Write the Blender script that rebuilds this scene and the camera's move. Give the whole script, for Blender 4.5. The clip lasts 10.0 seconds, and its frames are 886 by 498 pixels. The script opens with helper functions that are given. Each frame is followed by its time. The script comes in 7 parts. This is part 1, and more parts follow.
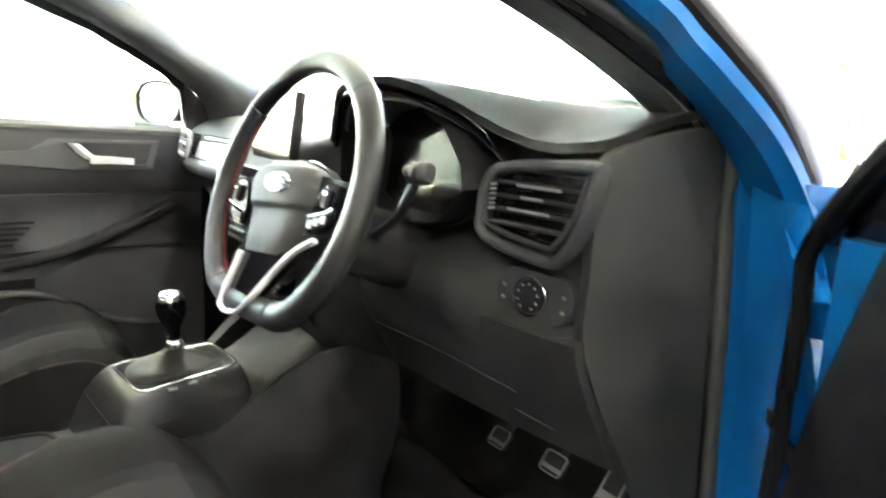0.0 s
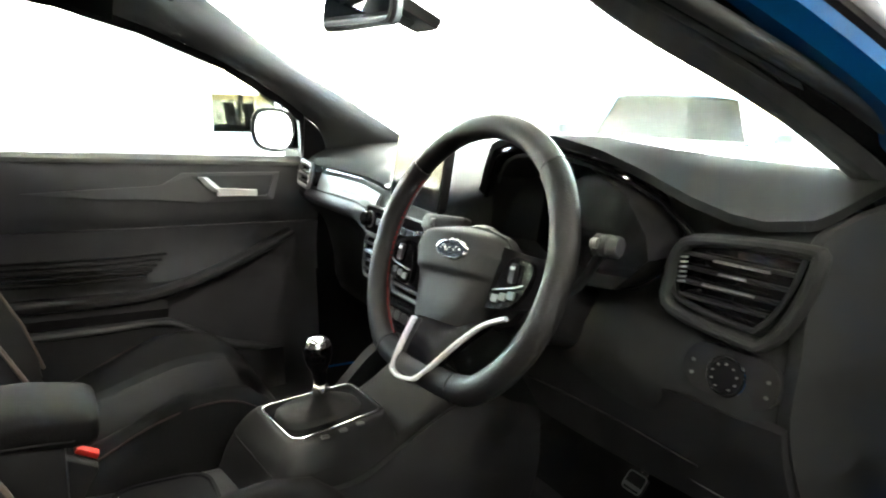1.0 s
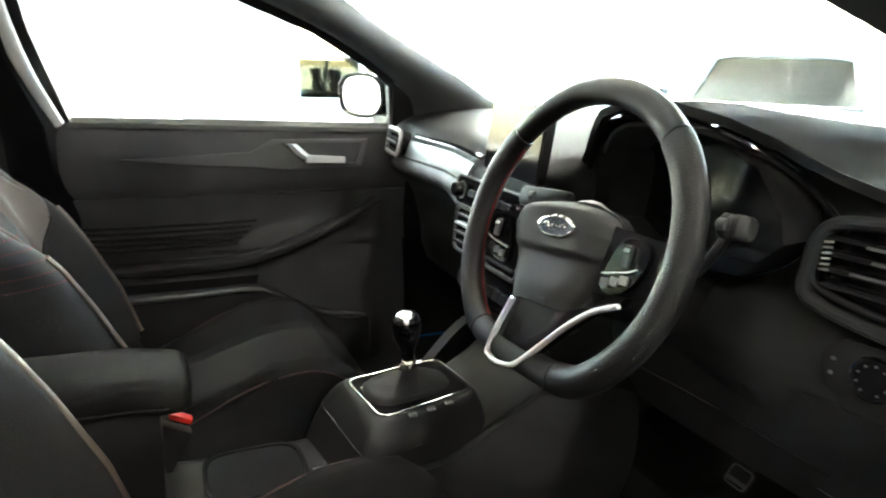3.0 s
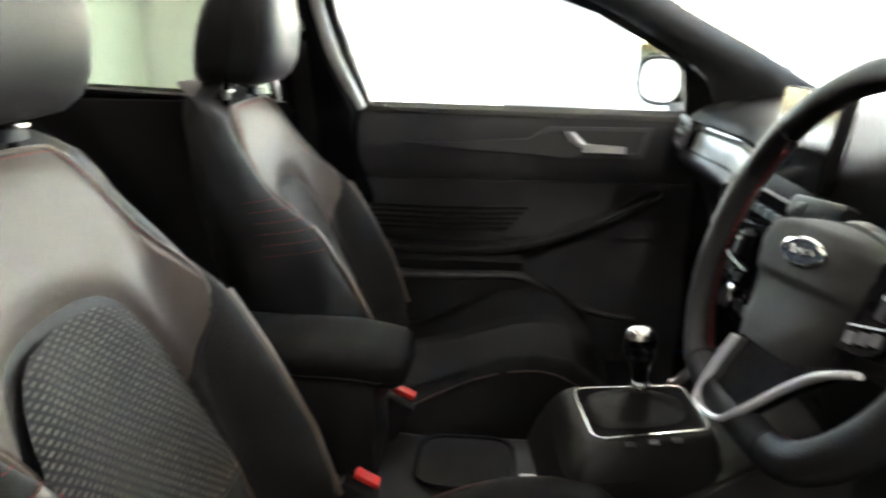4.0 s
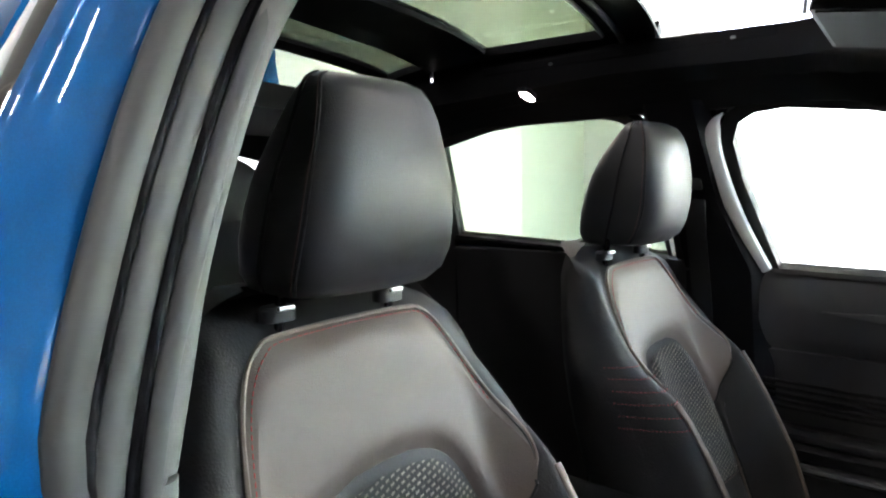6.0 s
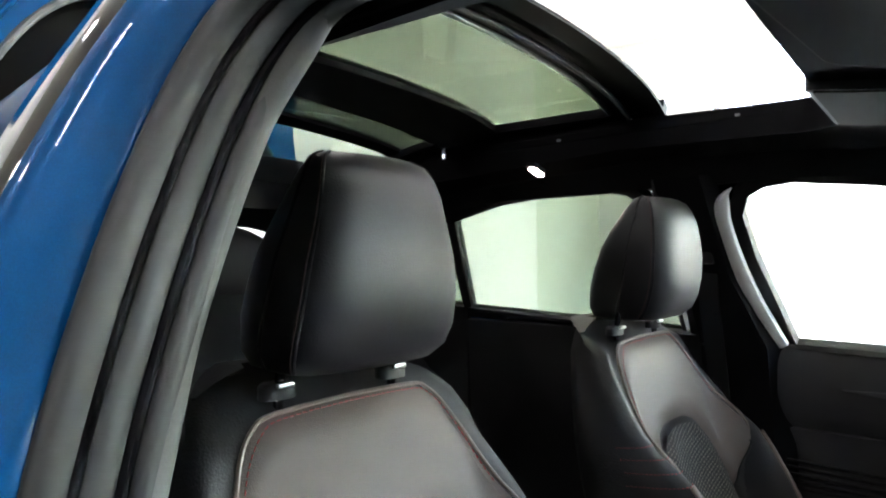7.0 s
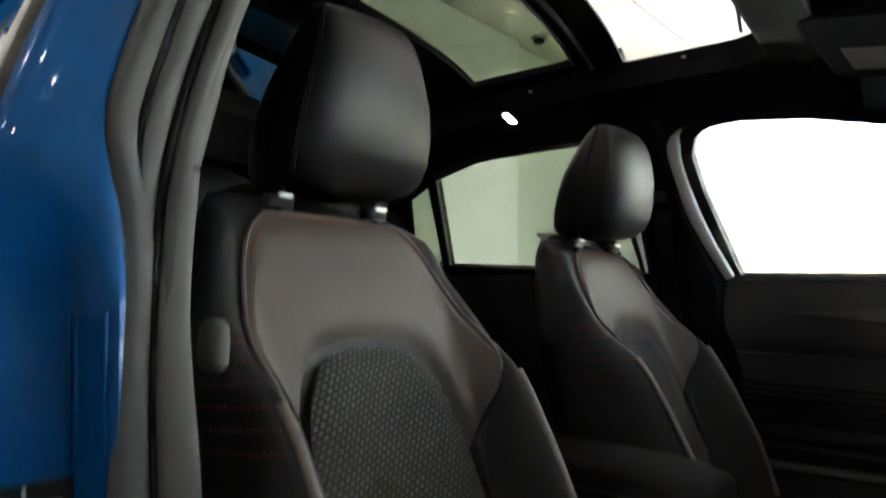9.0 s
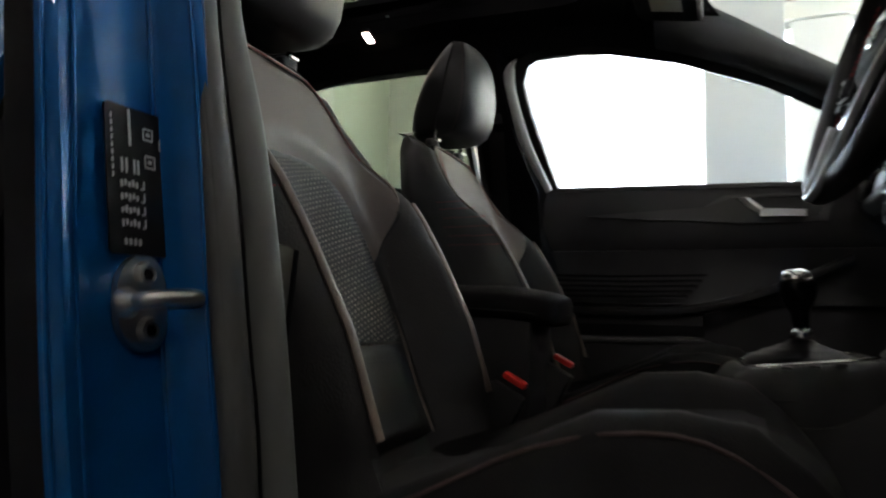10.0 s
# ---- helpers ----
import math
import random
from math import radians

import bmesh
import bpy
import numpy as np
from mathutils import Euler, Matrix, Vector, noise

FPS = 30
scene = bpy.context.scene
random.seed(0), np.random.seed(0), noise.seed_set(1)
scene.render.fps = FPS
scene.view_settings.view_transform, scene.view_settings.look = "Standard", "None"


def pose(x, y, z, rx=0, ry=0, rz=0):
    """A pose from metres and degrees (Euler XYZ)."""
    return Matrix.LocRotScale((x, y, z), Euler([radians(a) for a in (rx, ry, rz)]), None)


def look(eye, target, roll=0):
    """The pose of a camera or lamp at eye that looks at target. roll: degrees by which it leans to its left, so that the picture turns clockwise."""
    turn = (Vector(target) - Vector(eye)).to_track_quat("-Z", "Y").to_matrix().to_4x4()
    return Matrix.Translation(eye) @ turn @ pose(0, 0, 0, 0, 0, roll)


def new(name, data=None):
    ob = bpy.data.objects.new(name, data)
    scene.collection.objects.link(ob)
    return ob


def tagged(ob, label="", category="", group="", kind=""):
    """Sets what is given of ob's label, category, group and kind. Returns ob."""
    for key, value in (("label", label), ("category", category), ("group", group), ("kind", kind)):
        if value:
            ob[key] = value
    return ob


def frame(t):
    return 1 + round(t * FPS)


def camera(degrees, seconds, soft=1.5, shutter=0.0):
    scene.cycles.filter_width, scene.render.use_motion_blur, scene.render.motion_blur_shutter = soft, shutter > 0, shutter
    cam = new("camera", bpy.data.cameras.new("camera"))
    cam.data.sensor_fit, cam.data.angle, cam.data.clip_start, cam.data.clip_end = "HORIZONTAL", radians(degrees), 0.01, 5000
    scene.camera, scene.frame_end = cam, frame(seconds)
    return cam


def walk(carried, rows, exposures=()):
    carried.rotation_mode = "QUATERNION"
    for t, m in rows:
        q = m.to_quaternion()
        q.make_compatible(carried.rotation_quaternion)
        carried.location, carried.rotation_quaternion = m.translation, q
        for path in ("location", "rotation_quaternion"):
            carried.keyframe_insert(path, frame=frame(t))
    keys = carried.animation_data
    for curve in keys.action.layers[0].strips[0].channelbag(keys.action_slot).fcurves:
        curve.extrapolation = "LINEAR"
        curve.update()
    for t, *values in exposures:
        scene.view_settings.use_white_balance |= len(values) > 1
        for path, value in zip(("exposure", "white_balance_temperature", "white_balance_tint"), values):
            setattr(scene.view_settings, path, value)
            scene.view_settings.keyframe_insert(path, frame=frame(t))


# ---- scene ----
cam = camera(66.7, 10.0, soft=2.0, shutter=0.4)
PATH = [
    (0, (1.222, 0.465, 1.044), (-0.366, 1.619, 0.661), 3.3),
    (0.5, (1.16, 0.43, 1.117), (-0.503, 1.471, 0.726), 2.7),
    (1, (1.107, 0.35, 1.131), (-0.571, 1.356, 0.717), 2.4),
    (1.5, (1.081, 0.313, 1.145), (-0.599, 1.309, 0.713), 2.3),
    (2, (1.055, 0.306, 1.15), (-0.626, 1.28, 0.675), 2.0),
    (3.5, (1.021, 0.433, 1.121), (-0.847, 0.885, 0.568), 1.5),
    (4, (0.982, 0.525, 1.126), (-0.927, 0.376, 0.548), 0.5),
    (4.5, (0.947, 0.556, 1.118), (-0.824, -0.193, 0.567), -0.4),
    (5, (0.926, 0.579, 1.125), (-0.698, -0.497, 0.67), -1.0),
    (5.5, (0.906, 0.598, 1.154), (-0.639, -0.632, 0.841), -1.1),
    (7, (0.879, 0.619, 1.172), (-0.608, -0.718, 1.201), -0.5),
    (7.5, (0.883, 0.636, 1.176), (-0.58, -0.723, 1.285), -0.7),
    (8, (0.883, 0.656, 1.155), (-0.571, -0.709, 1.302), -0.5),
    (8.5, (0.911, 0.676, 1.077), (-0.551, -0.679, 1.241), -0.1),
    (9, (0.97, 0.721, 0.912), (-0.541, -0.581, 1.062), 0.8),
    (9.5, (1.048, 0.691, 0.745), (-0.622, -0.395, 0.916), -0.3),
    (10, (1.176, 0.662, 0.656), (-0.658, -0.12, 0.807), 0.9),
]
TINT = 10
STOPS = [(0, 7.30), (0.5, 6.78), (1, 6.22), (2, 6.22), (3.5, 5.60), (4, 5.20), (4.5, 5.12), (5, 5.55), (5.5, 5.38), (7, 4.65), (7.5, 4.48), (8, 4.20), (8.5, 3.82), (9, 3.82), (9.5, 3.92), (10, 3.77)]
EXPOSURES = [(t, s, 6850 if t < 4.7 else 6300 if t < 8.7 else 6700, TINT if t < 4 else 16) for t, s in STOPS]
walk(cam, [(t, look(eye, target, roll)) for t, eye, target, roll in PATH], EXPOSURES)

# ---- daylight ----
world = bpy.data.worlds.new("sky")
scene.world = world
world.use_nodes = True
SUN_UP, SUN_ROUND = 48.0, 300.0
wn = world.node_tree.nodes
sky_tex = wn.new("ShaderNodeTexSky")
sky_tex.sky_type = "NISHITA"
sky_tex.sun_disc = False
sky_tex.sun_elevation = radians(SUN_UP)
sky_tex.sun_rotation = radians(SUN_ROUND)
sky_tex.dust_density = 3.0
world.node_tree.links.new(sky_tex.outputs[0], wn["Background"].inputs["Color"])
wn["Background"].inputs["Strength"].default_value = 0.15
sun_data = bpy.data.lights.new("sun", "SUN")
sun_data.energy, sun_data.angle, sun_data.color = 2.0, radians(10), (1.0, 0.96, 0.9)
sun = new("sun", sun_data)
sun.rotation_euler = (radians(90 - SUN_UP), 0, radians(180 - SUN_ROUND))

# ---- materials ----
def node_mat(name):
    m = bpy.data.materials.new(name)
    m.use_nodes = True
    nt = m.node_tree
    return m, nt, nt.nodes["Principled BSDF"]


def surface(name, color, rough=0.5, metal=0.0, grain=0.0, grain_size=400.0, mottle=0.15, mottle_size=6.0, spec=0.5, coat=0.0,
            rough_var=0.1, stretch=(1, 1, 1), sheen=0.0, pattern="noise"):
    """A painted, moulded, woven or metal surface: colour varied at two scales, gloss varied, fine relief."""
    m, nt, b = node_mat(name)
    n, l = nt.nodes, nt.links
    co = n.new("ShaderNodeTexCoord")
    mp = n.new("ShaderNodeMapping")
    mp.inputs["Scale"].default_value = stretch
    l.new(co.outputs["Object"], mp.inputs["Vector"])
    big = n.new("ShaderNodeTexNoise")
    big.inputs["Scale"].default_value, big.inputs["Detail"].default_value = mottle_size, 5
    l.new(mp.outputs[0], big.inputs["Vector"])
    if pattern == "cells":
        fine = n.new("ShaderNodeTexVoronoi")
        fine_out = fine.outputs["Distance"]
    else:
        fine = n.new("ShaderNodeTexNoise")
        fine.inputs["Detail"].default_value = 2
        fine_out = fine.outputs["Fac"]
    fine.inputs["Scale"].default_value = grain_size
    l.new(mp.outputs[0], fine.inputs["Vector"])
    ramp = n.new("ShaderNodeMapRange")
    ramp.inputs["From Min"].default_value, ramp.inputs["From Max"].default_value = 0.3, 0.7
    ramp.inputs["To Min"].default_value, ramp.inputs["To Max"].default_value = 1 - mottle, 1 + mottle
    l.new(big.outputs["Fac"], ramp.inputs["Value"])
    mul = n.new("ShaderNodeVectorMath")
    mul.operation = "SCALE"
    mul.inputs[0].default_value = color
    l.new(ramp.outputs[0], mul.inputs["Scale"])
    l.new(mul.outputs[0], b.inputs["Base Color"])
    rr = n.new("ShaderNodeMapRange")
    rr.inputs["To Min"].default_value, rr.inputs["To Max"].default_value = max(0.02, rough - rough_var), min(1, rough + rough_var)
    l.new(big.outputs["Fac"], rr.inputs["Value"])
    l.new(rr.outputs[0], b.inputs["Roughness"])
    b.inputs["Metallic"].default_value = metal
    b.inputs["Specular IOR Level"].default_value = spec
    b.inputs["Coat Weight"].default_value = coat
    b.inputs["Coat Roughness"].default_value = 0.05
    b.inputs["Sheen Weight"].default_value = sheen
    if grain:
        bump = n.new("ShaderNodeBump")
        bump.inputs["Strength"].default_value, bump.inputs["Distance"].default_value = grain, 0.0006
        l.new(fine_out, bump.inputs["Height"])
        l.new(bump.outputs[0], b.inputs["Normal"])
    return m


def glass_mat(name, tint=(1, 1, 1), gloss=0.02, edge_gain=0.35, least=0.018):
    """Thin pane: clear or tinted, with gloss by Fresnel."""
    m, nt, b = node_mat(name)
    n, l = nt.nodes, nt.links
    n.remove(b)
    clear, shine, mix = n.new("ShaderNodeBsdfTransparent"), n.new("ShaderNodeBsdfGlossy"), n.new("ShaderNodeMixShader")
    edge, power, scale = n.new("ShaderNodeLayerWeight"), n.new("ShaderNodeMath"), n.new("ShaderNodeMath")
    edge.inputs["Blend"].default_value = 0.5
    power.operation, power.inputs[1].default_value = "POWER", 5.0
    scale.operation, scale.inputs[1].default_value, scale.inputs[2].default_value = "MULTIPLY_ADD", edge_gain, least
    clear.inputs["Color"].default_value = (*tint, 1)
    shine.inputs["Roughness"].default_value = gloss
    l.new(edge.outputs["Facing"], power.inputs[0])
    l.new(power.outputs[0], scale.inputs[0])
    l.new(scale.outputs[0], mix.inputs[0])
    l.new(clear.outputs[0], mix.inputs[1])
    l.new(shine.outputs[0], mix.inputs[2])
    l.new(mix.outputs[0], n["Material Output"].inputs["Surface"])
    return m


def glow_mat(name, color, strength):
    m, nt, b = node_mat(name)
    b.inputs["Base Color"].default_value = (*color, 1)
    b.inputs["Emission Color"].default_value = (*color, 1)
    b.inputs["Emission Strength"].default_value = strength
    return m


def woven_mat(name):
    """Black seat cloth with short pale flecks in staggered rows."""
    m, nt, b = node_mat(name)
    n, l = nt.nodes, nt.links
    uv = n.new("ShaderNodeUVMap")
    brick = n.new("ShaderNodeTexBrick")
    brick.offset, brick.squash = 0.5, 1.0
    brick.inputs["Color1"].default_value = (0.16, 0.145, 0.12, 1)
    brick.inputs["Color2"].default_value = (0.085, 0.077, 0.065, 1)
    brick.inputs["Mortar"].default_value = (0.009, 0.009, 0.0095, 1)
    brick.inputs["Scale"].default_value = 1.0
    brick.inputs["Brick Width"].default_value = 0.0104
    brick.inputs["Row Height"].default_value = 0.0068
    brick.inputs["Mortar Size"].default_value = 0.0025
    brick.inputs["Mortar Smooth"].default_value = 0.25
    l.new(uv.outputs[0], brick.inputs["Vector"])
    l.new(brick.outputs["Color"], b.inputs["Base Color"])
    b.inputs["Roughness"].default_value = 0.85
    bump = n.new("ShaderNodeBump")
    bump.inputs["Strength"].default_value, bump.inputs["Distance"].default_value = 0.6, 0.001
    bump.invert = True
    l.new(brick.outputs["Fac"], bump.inputs["Height"])
    l.new(bump.outputs[0], b.inputs["Normal"])
    return m


def paint_mat(name, color):
    """Metallic car paint under clear lacquer."""
    m, nt, b = node_mat(name)
    n, l = nt.nodes, nt.links
    co, flake, ramp = n.new("ShaderNodeTexCoord"), n.new("ShaderNodeTexNoise"), n.new("ShaderNodeMapRange")
    flake.inputs["Scale"].default_value = 900
    l.new(co.outputs["Object"], flake.inputs["Vector"])
    ramp.inputs["To Min"].default_value, ramp.inputs["To Max"].default_value = 0.75, 1.25
    l.new(flake.outputs["Fac"], ramp.inputs["Value"])
    mul = n.new("ShaderNodeVectorMath")
    mul.operation = "SCALE"
    mul.inputs[0].default_value = color
    l.new(ramp.outputs[0], mul.inputs["Scale"])
    l.new(mul.outputs[0], b.inputs["Base Color"])
    b.inputs["Metallic"].default_value = 0.25
    b.inputs["Roughness"].default_value = 0.3
    b.inputs["Specular IOR Level"].default_value = 0.1
    b.inputs["Coat Weight"].default_value = 0.35
    b.inputs["Coat Roughness"].default_value = 0.02
    return m


BLUE = paint_mat("blue_metallic_paint", (0.0002, 0.066, 0.210))
SILVER_PAINT = surface("pale_blue_paint", (0.42, 0.60, 0.72), rough=0.4)
DARK_PAINT = surface("pale_grey_paint", (0.40, 0.40, 0.38), rough=0.5, spec=0.1)
LEATHER = surface("black_leather", (0.013, 0.0127, 0.0128), rough=0.55, grain=0.5, grain_size=380, mottle=0.25, pattern="cells", rough_var=0.1, spec=0.35)
RESTRAINT_LEATHER = surface("black_restraint_leather", (0.017, 0.017, 0.0175), rough=0.46, grain=0.35, grain_size=600, mottle=0.15, pattern="cells", rough_var=0.05, spec=0.5)
# Shoulder pad leather, base colour raised to carry the sheen of the windscreen light.
LEATHER_SHEEN = surface("leather_painted_sheen", (0.088, 0.069, 0.057), rough=0.52, grain=0.45, grain_size=650, mottle=0.15, pattern="cells", rough_var=0.06, spec=0.36)
CUSHION = surface("black_cushion_leather", (0.008, 0.0078, 0.0078), rough=0.7, grain=0.4, grain_size=420, mottle=0.25, pattern="cells", spec=0.12)
DOOR_TRIM = surface("charcoal_door_trim", (0.042, 0.042, 0.044), rough=0.6, spec=0.3, grain=0.35, grain_size=600, pattern="cells", mottle=0.2)
VINYL = surface("soft_black_vinyl", (0.017, 0.017, 0.018), rough=0.55, spec=0.35, grain=0.3, grain_size=700, pattern="cells", rough_var=0.08)
CLOTH = surface("black_cloth", (0.014, 0.014, 0.015), rough=0.9, spec=0.12, grain=0.6, grain_size=900, sheen=0.1)
WHEEL_LEATHER = surface("smooth_wheel_leather", (0.011, 0.011, 0.0112), rough=0.42, grain=0.25, grain_size=900, mottle=0.15, pattern="cells", rough_var=0.05, spec=0.35)
WOVEN = woven_mat("flecked_woven_cloth")
PLASTIC = surface("grained_black_plastic", (0.013, 0.013, 0.0135), rough=0.52, spec=0.3, grain=0.45, grain_size=800, pattern="cells", rough_var=0.08)
DASH_TOP = surface("soft_dash_plastic", (0.021, 0.022, 0.022), rough=0.6, spec=0.12, grain=0.5, grain_size=700, pattern="cells", rough_var=0.06)
GREY_TRIM = surface("dark_grey_trim", (0.06, 0.062, 0.062), rough=0.5, grain=0.3, grain_size=700, pattern="cells")
RUBBER = surface("grey_black_rubber_seal", (0.043, 0.045, 0.043), rough=0.52, grain=0.1, grain_size=900, mottle=0.06, mottle_size=2.5, rough_var=0.03)
PILLAR_TRIM = surface("grey_pillar_trim", (0.085, 0.089, 0.082), rough=0.58, grain=0.25, grain_size=900, mottle=0.06, mottle_size=2.5, pattern="cells", rough_var=0.03)
# Seal rubber with grazing window light put into its pale colour.
LIT_STRIP = surface("window_lit_weather_strip", (0.60, 0.60, 0.59), rough=0.32, mottle=0.08, rough_var=0.04)
HEADLINER = surface("black_headliner_cloth", (0.010, 0.010, 0.011), rough=0.95, spec=0.12, grain=0.5, grain_size=1200)
WEBBING = surface("belt_webbing", (0.06, 0.056, 0.045), rough=0.8, grain=0.8, grain_size=400, stretch=(1, 1, 0.15))
CARPET = surface("black_carpet", (0.012, 0.012, 0.012), rough=1.0, spec=0.1, grain=1.0, grain_size=500, mottle=0.3)
SEAL_BLACK = surface("satin_black_roof_frame", (0.006, 0.006, 0.007), rough=0.6, spec=0.08, grain=0.2, grain_size=500)
PIANO = surface("gloss_black", (0.008, 0.008, 0.009), rough=0.05, rough_var=0.02, mottle=0.05)
PILLAR_GLOSS = surface("lacquered_black", (0.012, 0.012, 0.014), rough=0.04, coat=1.0, rough_var=0.015, mottle=0.04)
# Pale base colour imitates sky reflected along the windscreen pillar's outer edge.
PALE_REFLECTION = surface("pale_sky_reflection", (0.26, 0.26, 0.285), rough=0.2, coat=0.5, rough_var=0.03, mottle=0.05)
STALK_GREY = surface("dark_stalk_plastic", (0.035, 0.035, 0.036), rough=0.5, spec=0.3, grain=0.3, grain_size=700)
GRIP = surface("perforated_wheel_leather", (0.011, 0.011, 0.0112), rough=0.48, grain=0.5, grain_size=420, mottle=0.15, pattern="cells", rough_var=0.05, spec=0.4)
HANDLE = surface("bright_satin_handle", (0.84, 0.85, 0.86), rough=0.38, metal=0.4, mottle=0.05, rough_var=0.04)
SATIN = surface("satin_silver", (0.55, 0.56, 0.57), rough=0.32, metal=0.9, grain=0.15, grain_size=900, mottle=0.06, rough_var=0.05)
CHROME = surface("chrome", (0.85, 0.86, 0.87), rough=0.08, metal=1.0, mottle=0.04, rough_var=0.03)
STEEL = surface("zinc_steel", (0.42, 0.42, 0.41), rough=0.33, metal=1.0, grain=0.3, grain_size=250, mottle=0.2)
SMOKE = surface("smoked_display_glass", (0.012, 0.013, 0.014), rough=0.12, rough_var=0.03, mottle=0.05)
SCREEN = surface("dark_screen_glass", (0.014, 0.015, 0.016), rough=0.09, spec=0.12, rough_var=0.02, mottle=0.08)
RED = surface("red_plastic", (0.62, 0.02, 0.015), rough=0.4)
RED_THREAD = surface("red_thread", (0.24, 0.02, 0.02), rough=0.8)
THREAD = surface("dark_thread", (0.05, 0.028, 0.026), rough=0.8)
SEAM = surface("dark_seam", (0.006, 0.006, 0.006), rough=0.8)
LABEL_BLACK = surface("black_label_film", (0.006, 0.006, 0.006), rough=0.5, spec=0.2)
COVER = surface("charcoal_airbag_cover", (0.032, 0.032, 0.031), rough=0.65, spec=0.25, grain=0.4, grain_size=700, pattern="cells", rough_var=0.05)
# Brown piping, lightened so its colour carries the highlight on the bolster crests.
PIPING = surface("brown_piping", (0.115, 0.088, 0.072), rough=0.42, mottle=0.2)
LABEL_WHITE = surface("label_print", (0.34, 0.34, 0.33), rough=0.6)
BADGE_BLUE = surface("grey_blue_enamel", (0.10, 0.12, 0.17), rough=0.2, metal=0.7)
GLASS = glass_mat("clear_glass", (0.93, 0.96, 0.94))
GLASS_REAR = glass_mat("green_tinted_glass", (0.50, 0.54, 0.48))
GLASS_BLACK = glass_mat("privacy_glass", (0.05, 0.055, 0.05))
GLASS_ROOF = glass_mat("dark_tinted_glass", (0.36, 0.40, 0.33))
GLASS_DOUBLE = glass_mat("doubled_tinted_glass", (0.16, 0.18, 0.15))
GLASS_FIXED = glass_mat("light_tinted_glass", (0.55, 0.58, 0.53))
MIRROR = surface("mirror_glass", (0.9, 0.9, 0.9), rough=0.02, metal=1.0, mottle=0.02, rough_var=0.01)
TYRE = surface("tyre_rubber", (0.02, 0.02, 0.02), rough=0.8, grain=0.5, grain_size=120)
ALLOY = surface("alloy_wheel", (0.5, 0.5, 0.52), rough=0.3, metal=0.9)
WALL_PAINT = surface("pale_green_wall_paint", (0.62, 0.65, 0.56), rough=0.8, grain=0.2, grain_size=120, mottle=0.04, mottle_size=1.5)
WHITE_PAINT = surface("white_paint", (0.80, 0.80, 0.77), rough=0.75, grain=0.2, grain_size=150, mottle=0.03, mottle_size=1.2)
TILE = surface("ceiling_tile", (0.80, 0.76, 0.68), rough=0.9, grain=0.6, grain_size=90, mottle=0.05, mottle_size=2)
GREY_WALL = surface("grey_wall_paint", (0.30, 0.30, 0.29), rough=0.8, grain=0.2, grain_size=120, mottle=0.05, mottle_size=1.5)
FLOOR_TILE = surface("grey_floor_tile", (0.09, 0.088, 0.085), rough=0.35, grain=0.1, grain_size=60, mottle=0.08, mottle_size=2)
COLUMN_PAINT = surface("pale_grey_column_paint", (0.82, 0.84, 0.84), rough=0.8, grain=0.2, grain_size=140, mottle=0.04, mottle_size=1.5)
CONCRETE = surface("forecourt_concrete", (0.45, 0.44, 0.42), rough=0.9, grain=0.5, grain_size=40, mottle=0.2, mottle_size=0.4)
ALU = surface("white_powder_coat", (0.72, 0.73, 0.73), rough=0.45, mottle=0.03)
LEAF = surface("green_leaf", (0.045, 0.085, 0.012), rough=0.5, mottle=0.4)
BARK = surface("brown_stem", (0.10, 0.07, 0.04), rough=0.9, grain=0.6, grain_size=80)
LAMP_GLOW = glow_mat("lamp_diffuser", (1.0, 0.97, 0.93), 8.2)
CAR_GLASS = glass_mat("car_glass", (0.055, 0.058, 0.06), 0.05, 0.002, 0.0)
CAR_GLASS_PALE = glass_mat("pale_car_glass", (0.42, 0.425, 0.39), 0.05, 0.002, 0.0)
POD = surface("grey_switch_plastic", (0.11, 0.11, 0.11), rough=0.35, mottle=0.05)
DECOR = surface("brushed_grey_decor", (0.25, 0.25, 0.25), rough=0.45, metal=0.7, grain=0.15, grain_size=900, mottle=0.06, stretch=(0.1, 1, 1))
HOOD = surface("dark_dash_hood", (0.019, 0.020, 0.0196), rough=0.85, spec=0.03, grain=0.5, grain_size=700, pattern="cells", rough_var=0.06)
CABIN_GLOW = glow_mat("cabin_lamp_lens", (1.0, 0.86, 0.68), 6.0)


# ---- mesh tools ----
def V(*a):
    return Vector(a)


def thing(name, at, label, category, group="", kind=""):
    """A top-level Empty at the thing's base; its parts are modelled in world coordinates."""
    ob = new(name)
    ob.empty_display_size = 0.05
    ob.location = at
    return tagged(ob, label, category, group, kind)


